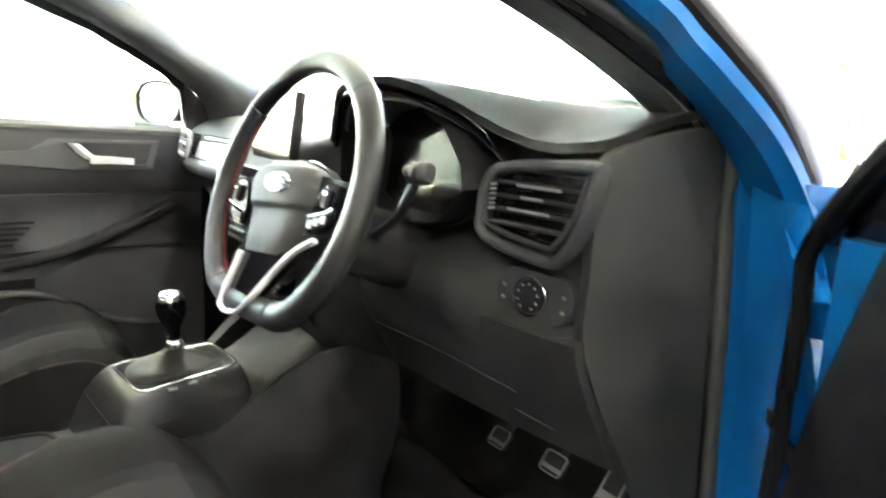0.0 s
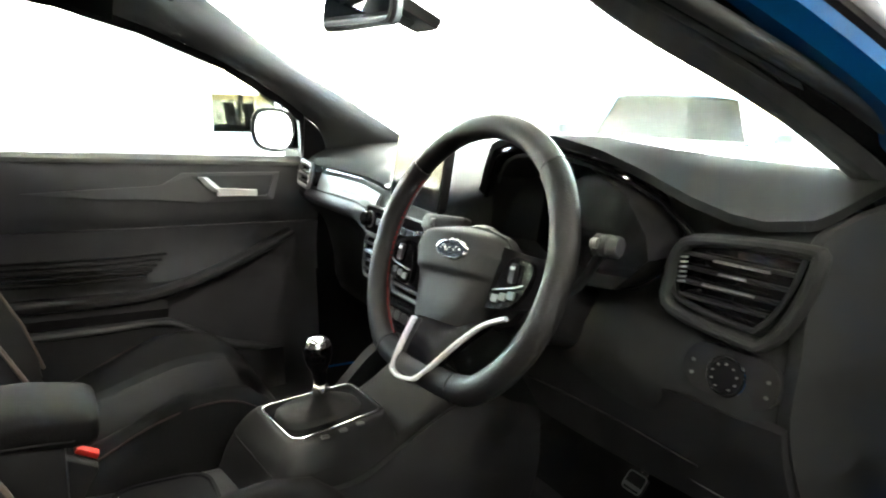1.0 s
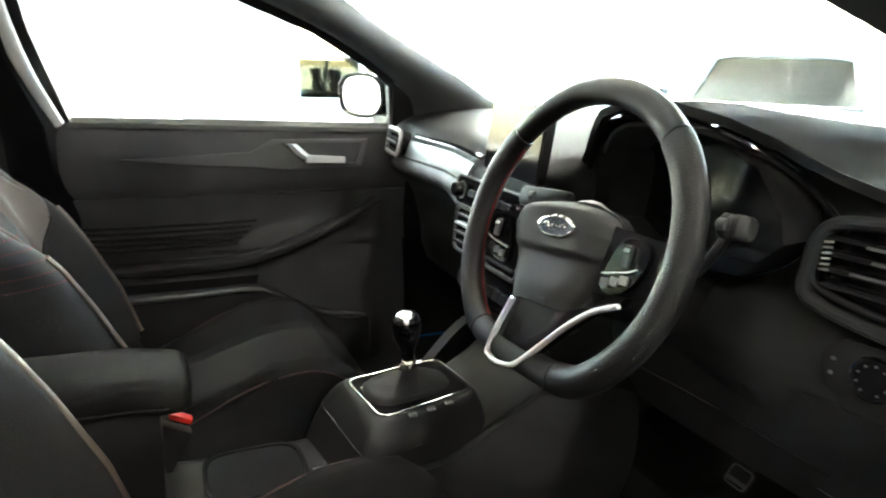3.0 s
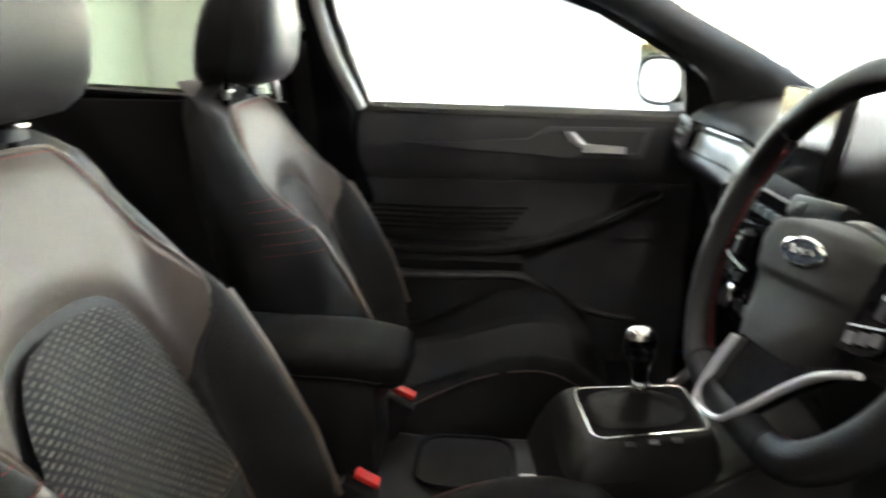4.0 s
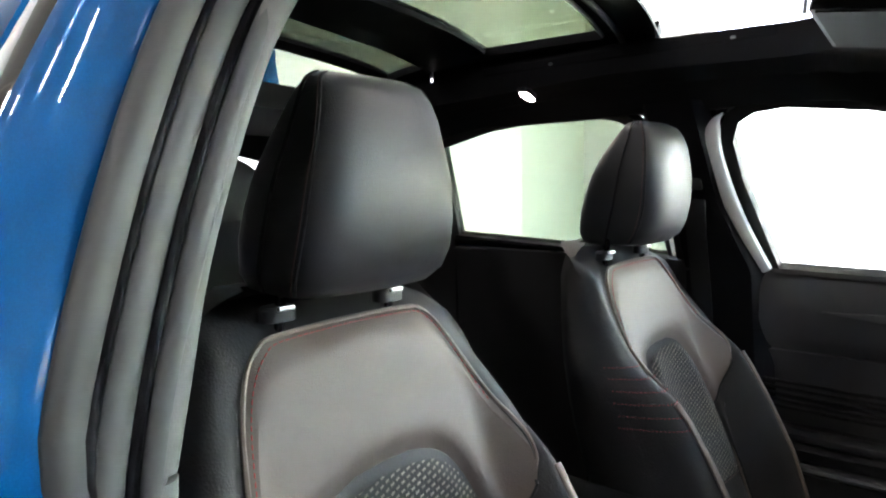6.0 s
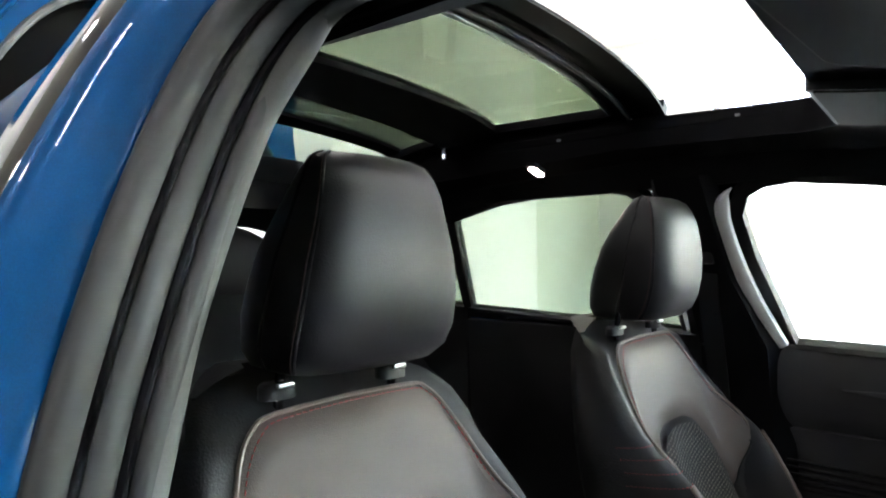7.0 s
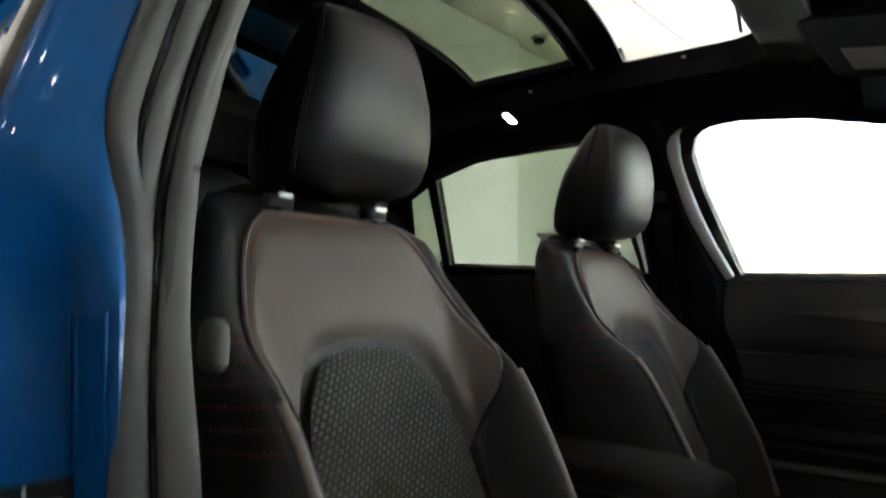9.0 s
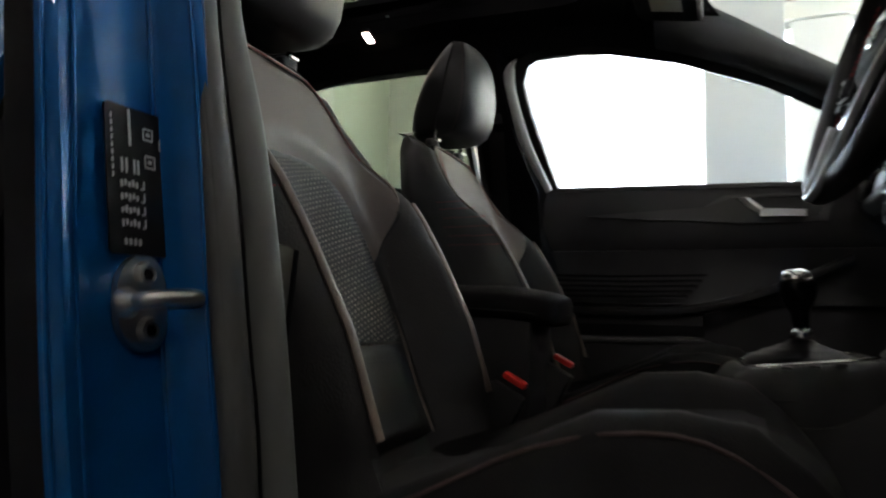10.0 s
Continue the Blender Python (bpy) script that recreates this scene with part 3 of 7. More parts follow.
        for u, v in round_rect(w, h, r, 5):
            x, y = u + (x0 + x1) / 2, v + (y0 + y1) / 2
            if v > 0:
                y += bow * (1 - (u / (w / 2)) ** 2)
            out.append((x, y))
        return out

    def dense(loop, n=3):
        return [(lerp(a[0], b[0], k / n), lerp(a[1], b[1], k / n)) for a, b in zip(loop, loop[1:] + loop[:1]) for k in range(n)]
    slant = lambda loop: [(x, y + 0.10 * x) for x, y in loop]
    roof_open = dense(slant(rounded(-0.43, 0.43, -0.76, 0.40, 0.085, 0.03)))
    lining = dense([(-0.56, -1.1), (0.56, -1.1), (0.57, -0.4), (0.565, 0.2), (0.56, 0.45), (0.3, 0.55), (0, 0.57), (-0.3, 0.55), (-0.56, 0.45), (-0.565, 0.2), (-0.57, -0.4)], 6)
    part("headliner", poly_hole_sheet(lining, [roof_open], lambda x, y, w: V(x, y, roof_z(y) - 0.072 - 0.05 * (max(0, abs(x) - 0.43) / 0.14) ** 2 + w * (1 - 0.8 * step(0.44, 0.52, abs(x)))), 0.060), HEADLINER, car, "black cloth headliner")
    skin = dense([(-0.53, -1.2), (0.53, -1.2), (0.545, -0.4), (0.545, 0.2), (0.53, 0.44), (0.3, 0.55), (0, 0.57), (-0.3, 0.55), (-0.53, 0.44), (-0.545, 0.2), (-0.545, -0.4)], 6)
    part("roof_skin", poly_hole_sheet(skin, [dense(slant(rounded(-0.46, 0.46, -1.02, 0.42, 0.085, 0.03)))], lambda x, y, w: V(x, y, roof_z(y) - (0.06 + 0.05 * step(0.1, -0.5, y)) * abs(x / 0.55) ** 3 + w), 0.006), BLUE, car)

    # windscreen
    def screen(u, v):
        a = 2 * u - 1
        return V(a * lerp(0.725, 0.555, v), lerp(1.68, 0.56, v) - lerp(0.30, 0.05, v) * a * a, lerp(0.965, 1.435, v) - 0.035 * a * a * v)
    ws = part("windscreen", sheet(screen, 20, 12, 0.005), GLASS, car, "clear windscreen glass")
    ws.visible_shadow = False
    part("windscreen_header", sheet(lambda u, v: screen(u, lerp(0.955, 1.03, v)) - V(0, 0, 0.008), 20, 3, 0.012), HEADLINER, car, "black band above the windscreen")
    for s in (-1, 1):
        # interior A-pillar trim, from the header down to the dash
        top_edge = smooth_path([V(s * x, y, z) for x, y, z in ((0.525, 0.56, 1.425), (0.555, 0.62, 1.385), (0.58, 0.718, 1.326), (0.62, 0.918, 1.205), (0.65, 1.122, 1.105), (0.668, 1.28, 1.02), (0.675, 1.36, 0.97))], 6)
        if s < 0:
            low = [(side_x(z), y, z) for y, z in ((0.40, 1.330), (0.50, 1.304), (0.62, 1.268), (0.77, 1.212), (0.91, 1.138), (1.02, 1.055), (1.06, 0.95))]
        else:
            low = [(0.58, 0.44, 1.350), (0.585, 0.54, 1.332), (0.60, 0.66, 1.300), (0.63, 0.86, 1.232), (0.668, 1.08, 1.150), (0.694, 1.23, 1.068), (0.702, 1.30, 0.97)]
        low_edge = smooth_path([V(s * x, y, z) for x, y, z in low], 6)
        nn = len(low_edge) - 1
        def pillar_face(u, v):
            a, b = low_edge[round(u * nn)], top_edge[round(u * nn)]
            return a.lerp(b, v) + V(-s * 0.022, 0, -0.006) * math.sin(math.pi * v) ** 0.7
        part("windscreen_border", sheet(lambda u, v: top_edge[round(u * nn)] + V(s * (0.12 if s < 0 else 0.055), 0.0, 0.02) * v + V(0, 0, 0.004), nn, 3, 0.004 * s), PIANO, car, "black border of the windscreen glass")
        part("pillar_trim", sheet(pillar_face, nn, 8, 0.012 * s), GREY_TRIM, car, "dark grey windscreen pillar trim")
        # blue outer A-pillar
        pts = [(0.585, 0.42, 1.395), (0.617, 0.65, 1.35), (0.662, 0.90, 1.270), (0.708, 1.09, 1.183), (0.736, 1.16, 1.130), (0.770, 1.24, 1.055), (0.792, 1.31, 0.96), (0.80, 1.345, 0.88)]
        if s < 0:
            pts = [(x + 0.03 * step(0.4, 0.7, y), y, z - 0.08 * step(0.4, 0.65, y)) for x, y, z in pts]
        path = smooth_path([(s * x, y, z) for x, y, z in pts], 6)
        crease = [(0.046, -0.012), (0.040, 0.006), (0.020, 0.013), (0.010, 0.007), (0.002, 0.009), (-0.014, 0.022), (-0.032, 0.020), (-0.044, 0.008), (-0.046, -0.014), (-0.03, -0.028), (0.03, -0.028)]
        part("windscreen_pillar", sweep(path, crease if s > 0 else super_ring(0.042, 0.026, 16, 2.3)), BLUE, car, "blue windscreen pillar with a pressed crease" if s > 0 else "", auto=28)
        if s > 0:   # added tubes before the blue pillar: black for its shade, pale for its reflection
            edge = [V(*p) for p in pts[1:7]]
            part("pillar_shade_line", tube(smooth_path([p + V(0.019, 0.001, 0.018) for p in edge], 6), 0.0145, 10), SEAL_BLACK, car, "black tube standing in for the shaded blue of the windscreen pillar")
            part("pillar_reflection", tube(smooth_path([p + V(0.020, 0.024, 0.032) for p in edge], 6), 0.0125, 12), PALE_REFLECTION, car, "pale glossy tube standing in for the sky's reflection on the windscreen pillar")
        part("corner_lining", sheet(lambda u, v, s=s: V(s * 0.42, 0.44, 1.374).lerp(V(s * 0.60, 0.40, 1.337), u).lerp(V(s * 0.44, 0.60, 1.400).lerp(V(s * 0.575, 0.66, 1.352), u), v), 6, 6, 0.008 * s), HEADLINER, car, "black roof corner lining")
        # black inner roof side lining above the doors and windows
        part("roof_side_lining", sheet(lambda u, v, s=s: V(s * lerp(0.50, side_x(1.34) + 0.01, v), lerp(-1.2, 0.5, u), lerp(roof_z(lerp(-1.2, 0.5, u)) - 0.088, (1.330 if s < 0 else 1.354) - (0.045 if s < 0 else 0.0) * max(0, (lerp(-1.2, 0.5, u) - 0.28) / 0.22) ** 2 - 0.40 * max(0, (-0.45 - lerp(-1.2, 0.5, u)) / 0.7) ** 2, v)), 24, 5, -0.01 * s), HEADLINER, car, "black cloth roof edge lining")
        # flat return of the lining over the window frames
        if s < 0:
            part("lining_return", sheet(lambda u, v: V(-lerp(side_x(1.34) + 0.004, side_x(1.34) + 0.075, v), lerp(-0.75, 0.30, u), 1.3305 - 0.40 * max(0, (-0.45 - lerp(-0.75, 0.30, u)) / 0.7) ** 2), 24, 2, 0.004), HEADLINER, car, "black edge of the roof lining")
    for s in (-1,):   # centre pillar, inner trim
        part("centre_pillar_trim", loft([[V(s * (side_x(z) + dx if z > 0.97 else 0.725 + dx), y + dy, z) for dx, dy in ((0.0, -w), (-0.03, -w * 0.7), (-0.035, w * 0.7), (0.0, w), (0.03, w * 0.8), (0.03, -w * 0.8))]
                                        for z, y, w in ((0.35, 0.11, 0.11), (0.7, 0.10, 0.11), (0.97, 0.085, 0.105), (1.12, 0.055, 0.075), (1.25, 0.04, 0.075), (1.34, 0.035, 0.072))]), SEAL_BLACK, car, "black plastic centre pillar trim")
    # rear pillars and side linings inside
    for s in (-1, 1):
        part("rear_pillar_trim", sheet(lambda u, v, s=s: V(s * lerp(0.74, 0.56, v), lerp(-1.62, -0.86, u) + 0.12 * v, lerp(0.95, 1.36, v) - 0.02), 10, 6, 0.02 * s), HEADLINER, car, "black rear pillar lining")
        part("rear_side_lining", sheet(lambda u, v, s=s: V(s * 0.74, lerp(-1.6, -0.72, u), lerp(0.25, 1.01, v)), 6, 4, 0.02 * s), PLASTIC, car)
    part("parcel_shelf", box(0, -1.30, 0.93, 1.30, 0.55, 0.02), CLOTH, car, "black parcel shelf", smooth=False)


build_shell()

# ---- side glass, window frames and doors ----
FRONT_WIN = [(0.205, 0.976), (0.155, 1.17), (0.144, 1.255), (0.160, 1.292), (0.195, 1.309), (0.25, 1.314), (0.39, 1.298), (0.55, 1.262), (0.74, 1.196), (0.905, 1.112), (0.955, 1.075), (0.985, 0.960)]
REAR_WIN = [(-0.045, 0.988), (-0.075, 1.295), (-0.10, 1.312), (-0.152, 1.324), (-0.276, 1.326), (-0.458, 1.312), (-0.645, 1.276), (-0.700, 1.018)]
QUARTER_WIN = [(-0.728, 1.022), (-0.685, 1.262), (-0.80, 1.22), (-0.97, 1.10), (-0.99, 1.04)]


def on_side(s, off=0.0):
    return lambda y, z, w: V(s * (side_x(z) + off + w * 0.88), y, z + w * 0.47)


def window_pane(name, outline, s, parent, mat, off=0.015):
    cy, cz = sum(p[0] for p in outline) / len(outline), sum(p[1] for p in outline) / len(outline)
    outline = [(y + 0.016 * (y - cy) / math.hypot(y - cy, z - cz), z + 0.016 * (z - cz) / math.hypot(y - cy, z - cz)) for y, z in outline]
    pane = part(name, poly_hole_sheet(outline, [], on_side(s, off), 0.004), mat, parent, "tinted side window glass" if mat is GLASS_REAR else "clear side window glass")
    pane.visible_shadow = False
    return pane


def window_frame(outline, s, parent, width=0.03, off=0.0, mat=None, name="window_frame"):
    """A thick frame plate round a window opening."""
    cy = sum(p[0] for p in outline) / len(outline)
    cz = sum(p[1] for p in outline) / len(outline)
    outer = []
    n = len(outline)
    for i, p in enumerate(outline):
        a, b = Vector(outline[i - 1]), Vector(outline[(i + 1) % n])
        t = (b - a).normalized()
        nn = Vector((t.y, -t.x))
        if nn.dot(Vector((p[0] - cy, p[1] - cz))) < 0:
            nn = -nn
        outer.append((p[0] + nn.x * width, p[1] + nn.y * width))
    to = on_side(s, off)
    rings = [[to(*a, w) for a, w in ((p, 0.0), (q, 0.0), (q, 0.03), (p, 0.03))] for p, q in zip(outline, outer)]
    return part(name, loft(rings + rings[:1], True, False), mat or PLASTIC, parent, weld=True)


def build_sides():
    # rear side of the passenger's side, rear doors and quarter glass of both sides
    for s in (-1, 1):
        rear = outer_sheet("rear_door", -0.62, 0.165, lambda y: 0.32 + 0.30 * max(0, (-0.45 - y) / 0.17), lambda y: belt(y) - 0.012, s, car, label="closed blue rear door with a black window frame")
        part("inner_card", sheet(lambda u, v, s=s: V(s * (0.72 + 0.02 * math.sin(v * 3)), lerp(-0.70, 0.02, u), lerp(0.32, belt(0) + 0.005, v)), 6, 8, 0.03 * s), PLASTIC, rear, "black plastic inner door card")
        window_frame(REAR_WIN, s, rear, 0.028, 0.004, PIANO if s > 0 else PLASTIC)
        window_pane("window_glass", REAR_WIN, s, rear, GLASS_REAR if s < 0 else GLASS_BLACK)
        window_frame(QUARTER_WIN, s, car, 0.026, 0.004, PLASTIC, "quarter_window_frame")
        window_pane("quarter_window", QUARTER_WIN, s, car, GLASS_ROOF)
        part("window_sill_trim", sheet(lambda u, v, s=s: V(s * lerp(0.70, 0.80, v), lerp(-0.70, 0.165, u), belt(lerp(-0.70, 0.165, u)) + 0.004 * math.sin(v * 3.1) - 0.006), 10, 4, 0.008 * s), SEAL_BLACK, rear, "black rubber sill strip")
        out = 0.075 if s > 0 else 0.06
        part("pillar_cover", sheet(lambda u, v, s=s: V(s * (side_x(lerp(0.97, 1.375 if s > 0 else 1.33, v)) + out), lerp(-0.16 if s > 0 else -0.02, 0.16, u) - (0.05 if s > 0 else 0.03) * v, lerp(0.97, 1.375 if s > 0 else 1.33, v)), 6, 12, 0.006 * s), PIANO, rear, "gloss black pillar cover of the rear door")


build_sides()


def build_passenger_door():
    s = -1
    door = outer_sheet("front_door", 0.175, 1.262, lambda y: 0.32, lambda y: belt(y) - 0.012, s, car, label="closed front passenger door with black trim card")
    window_frame(FRONT_WIN, s, door, 0.03, 0.004)
    window_pane("window_glass", FRONT_WIN, s, door, GLASS)
    # weather strip along the window's rear edge, as on the aperture, painted window-lit pale
    strip = smooth_path([(-side_x(z) + 0.012, y, z) for y, z in ((0.178, 0.975), (0.14, 1.08), (0.118, 1.17), (0.108, 1.25), (0.118, 1.292), (0.138, 1.312))], 6)
    part("aperture_seal", sweep(strip, super_ring(0.013, 0.017, 12, 2.4), up=(0, 1, 0), scale=lambda q: 1 - 0.92 * step(0.66, 1.0, q)), LIT_STRIP, car, "rubber aperture seal, coloured pale for the window light along it")

    part("upper_card", sheet(lambda u, v: V(-lerp(0.722, 0.700, math.sin(v * math.pi) ** 0.7), lerp(0.175, 1.02, u), lerp(0.800, belt(lerp(0.175, 1.02, u)) + 0.002, v)), 16, 10, 0.03), DOOR_TRIM, door, "soft black upper door trim")
    part("sill_strip", sheet(lambda u, v: V(-lerp(0.716, 0.752, v), lerp(0.20, 0.985, u), belt(lerp(0.20, 0.985, u)) + 0.005 - 0.01 * v), 10, 3, 0.01), RUBBER, door, "rubber window sill strip")
    part("middle_card", sheet(lambda u, v: V(-(0.716 + 0.012 * math.sin(v * math.pi)), lerp(0.175, 1.02, u), lerp(0.655, 0.798, v)), 14, 8, 0.03), DOOR_TRIM, door, "black cloth door insert")
    for k in range(5):
        z = 0.672 + 0.014 * k
        part("rib", tube(smooth_path([(-0.704, 0.19, z + 0.004), (-0.706, 0.4, z), (-0.708, 0.56 + 0.012 * k, z + 0.003)], 4), 0.0036, 6), CLOTH, door)
    # decorative strip and handle bowl
    strip_out = [(0.30, 0.895), (0.60, 0.908), (0.652, 0.938), (0.905, 0.938), (0.885, 0.865), (0.70, 0.862), (0.60, 0.872), (0.45, 0.880)]
    bowl = [(0.672, 0.930), (0.888, 0.930), (0.868, 0.876), (0.742, 0.876)]
    part("decor_strip", poly_hole_sheet(strip_out, [bowl], lambda y, z, w: V(-lerp(0.722, 0.700, max(0.0, math.sin(math.pi * min(1, (z - 0.80) / 0.165))) ** 0.7) + 0.006 - w, y, z), 0.012), GREY_TRIM, door, "dark grey moulded strip round the handle bowl", smooth=False, bevel=0.002)
    part("handle_bowl", box(-0.728, 0.782, 0.903, 0.01, 0.22, 0.06), PIANO, door, smooth=False)
    handle = loft([[V(-0.690 - dx, y + dy, z) for dx, dy in ((0.0, -t), (0.006, 0), (0.0, t), (-0.008, 0))] for y, z, t in ((0.700, 0.928, 0.012), (0.722, 0.905, 0.016), (0.742, 0.890, 0.016))])
    add_rings(handle, [[V(-0.690 + a, y, z + b) for a, b in ((0.007, -t), (0.007, t), (-0.005, t), (-0.005, -t))] for y, z, t in ((0.735, 0.889, 0.010), (0.78, 0.888, 0.009), (0.838, 0.885, 0.008))])
    part("inner_handle", handle, HANDLE, door, "satin silver inner door handle", bevel=0.002)
    # armrest and its diagonal pull handle
    arm = smooth_path([(-0.668, 0.18, 0.632), (-0.662, 0.45, 0.632), (-0.664, 0.58, 0.642), (-0.680, 0.70, 0.672), (-0.700, 0.84, 0.725), (-0.712, 0.935, 0.772)], 6)
    part("pull_handle", sweep(arm, super_ring(0.026, 0.013, 14, 2.5)), VINYL, door, "black padded pull handle")
    part("armrest", loft([[V(-0.74 + a, y, 0.600 + b) for a, b in ((0, -0.03), (0.07, -0.028), (0.085, 0.0), (0.078, 0.028), (0, 0.035))] for y in (0.18, 0.3, 0.45, 0.56, 0.60)]), VINYL, door, bevel=0.003)
    pocket_rim = smooth_path([(-0.678, 0.18, 0.555), (-0.672, 0.45, 0.560), (-0.676, 0.575, 0.562), (-0.690, 0.64, 0.535), (-0.705, 0.74, 0.475), (-0.715, 0.90, 0.435)], 6)
    part("pocket_rim", sweep(pocket_rim, super_ring(0.020, 0.010, 12, 2.5)), GREY_TRIM, door, "grey edge of the door pocket")
    part("lower_card", sheet(lambda u, v: V(-(0.735 - 0.03 * math.sin(v * math.pi)), lerp(0.175, 1.02, u), lerp(0.215, 0.653, v)), 12, 8, 0.03), DOOR_TRIM, door)
    part("door_pocket", sheet(lambda u, v: V(-0.680 + 0.02 * (1 - v), lerp(0.18, 0.90, u), lerp(0.34, 0.555 - 0.11 * step(0.55, 0.9, u), v)), 12, 5, -0.012), PLASTIC, door, "black door pocket")
    sail = [(0.985, 0.955), (1.10, 0.95), (1.095, 0.985), (1.04, 1.03), (0.985, 1.075), (0.965, 1.085)]
    part("mirror_sail", poly_hole_sheet(sail, [], on_side(s, -0.006), 0.02), PLASTIC, door, smooth=False)
    # outside mirror, seen through the glass
    mirror = thing("wing_mirror", (-0.86, 0.98, 0.97), "black wing mirror with bright mirror glass", "wing mirror", "wing mirrors")
    ring = lambda sc, y: [V(-0.955 + 0.92 * u * sc, y + 0.39 * u * sc, 1.04 + v * sc) for u, v in super_ring(0.100, 0.064, 24, 2.8)]
    part("housing", loft([ring(1.0, 0.968), ring(1.0, 0.985), ring(0.93, 1.01), ring(0.7, 1.04), ring(0.3, 1.06)]), PIANO, mirror, "black housing")
    part("mirror_glass", loft([ring(0.93, 0.964), ring(0.93, 0.972)]), MIRROR, mirror, "silvered mirror glass")
    part("glass_rim", tube([Vector(p) for p in ring(0.965, 0.961)], 0.0055, 8, True), PLASTIC, mirror)
    part("arm", loft([[V(x, y + dy, 0.975 + dz) for dy, dz in ((-0.025, -0.012), (0.025, -0.012), (0.025, 0.014), (-0.025, 0.014))] for x, y in ((-0.78, 1.01), (-0.83, 1.01), (-0.88, 1.0))]), PLASTIC, mirror, bevel=0.004)


build_passenger_door()


def build_driver_aperture():
    """The open driver's doorway: sill, pillars, seals, striker and label."""
    # rubber seal all round the doorway
    loop = [(0.712, 1.33, 0.50), (0.704, 1.305, 0.80), (0.70, 1.275, 0.985), (0.692, 1.235, 1.068), (0.668, 1.10, 1.145), (0.625, 0.85, 1.235), (0.59, 0.62, 1.310), (0.578, 0.42, 1.350), (0.585, 0.29, 1.357), (0.605, 0.245, 1.332),
            (0.645, 0.232, 1.26), (0.695, 0.240, 1.14), (0.732, 0.249, 1.01), (0.750, 0.274, 0.88), (0.758, 0.306, 0.74), (0.758, 0.330, 0.58), (0.752, 0.36, 0.42), (0.738, 0.50, 0.355), (0.738, 0.9, 0.345), (0.735, 1.24, 0.355), (0.718, 1.33, 0.40)]
    path = smooth_path(loop, 6, True)
    centre = V(0.68, 0.78, 0.85)

    def ring_offsets(profile, reach=0.0):
        rings = []
        n = len(path)
        for i, p in enumerate(path):
            t = (path[(i + 1) % n] - path[i - 1]).normalized()
            out = V(1, 0, 0) - t * t.x
            out.normalize()
            side = t.cross(out)
            if side.dot(p - centre) < 0:
                side = -side
            shift = reach * step(0.94, 1.035, p.z)
            rings.append([p + out * (a + shift) + side * b for a, b in profile])
        rings.append(rings[0])
        return add_rings(bmesh.new(), rings, True, False)
    oval = lambda a0, b0, ra, rb: [(a0 + ra * math.cos(a), b0 + rb * math.sin(a)) for a in [2 * math.pi * i / 14 for i in range(14)]]
    part("aperture_seal", ring_offsets(oval(0.015, 0.006, 0.012, 0.0125)), RUBBER, car, "grey-black rubber seal round the doorway")
    part("seal_groove", ring_offsets(oval(0.001, 0.004, 0.005, 0.008)), SEAL_BLACK, car, "dark groove of the seal")
    part("seal_lip", ring_offsets(oval(-0.010, 0.003, 0.0085, 0.012)), RUBBER, car, "soft inner lip of the seal")
    part("seal_groove", ring_offsets(oval(0.012, 0.001, 0.005, 0.007), 0.016), SEAL_BLACK, car, "dark groove of the seal")
    part("outer_seal", ring_offsets(oval(0.014, 0.002, 0.012, 0.010), 0.025), RUBBER, car, "soft outer lip of the seal")
    # centre pillar: blue stepped outer face, seen from the doorway
    rings = []
    for z, xs, ys in ((0.33, 0.758, 0.345), (0.45, 0.760, 0.335), (0.60, 0.764, 0.315), (0.76, 0.764, 0.297), (0.90, 0.758, 0.275), (1.01, 0.744, 0.255), (1.15, 0.705, 0.238), (1.26, 0.660, 0.230), (1.34, 0.620, 0.240), (1.40, 0.585, 0.25)):
        k = 1.0 if z < 0.95 else lerp(1.0, 0.72, (z - 0.95) / 0.45)
        stepped = ((-0.03, -0.03), (-0.006, 0.0), (0.004, 0.004), (0.008, -0.004), (0.010, -0.037), (0.014, -0.043), (0.050, -0.045), (0.080, -0.046), (0.086, -0.041), (0.097, -0.040), (0.104, -0.048), (0.106, -0.075), (0.09, -0.10), (-0.03, -0.10))
        plain = ((-0.03, -0.03), (-0.006, -0.012), (0.010, -0.007), (0.028, -0.006), (0.044, -0.008), (0.060, -0.012), (0.074, -0.017), (0.082, -0.022), (0.087, -0.028), (0.090, -0.036), (0.092, -0.048), (0.093, -0.075), (0.08, -0.10), (-0.03, -0.10))
        f = step(0.86, 1.03, z)
        rings.append([V(xs + 0.012 + lerp(a[0], b[0], f) * k, ys + lerp(a[1], b[1], f), z) for a, b in zip(stepped, plain)])
    part("centre_pillar", loft(smooth_rows(rings, 5)), BLUE, car, "blue painted centre pillar with stepped edges", auto=50)
    for idx, last in ((3, 5), (5, 5), (8, 5), (10, 6)):
        part("pressed_edge", tube(smooth_path([r[idx] + V(0.0, 0.0004, 0) for r in rings[:last]], 5), 0.0018, 8), BLUE, car, "rounded pressed edge of the pillar")
    dense_rings = smooth_rows(rings, 5)
    upper = [r for r in dense_rings if r[0].z > 0.955]
    part("pillar_cover", loft([[r[8] + V(-0.001, -0.001, 0), r[9] + V(0.0015, 0.0005, 0.0005), r[10] + V(0.003, 0.001, 0.001), r[11] + V(0.003, 0, 0.001), r[12], r[9] - V(0.004, 0.004, 0)] for r in upper]), PILLAR_GLOSS, car, "gloss black cover of the rear door's edge", auto=50)
    lower = [r for r in dense_rings if r[0].z <= 0.955]
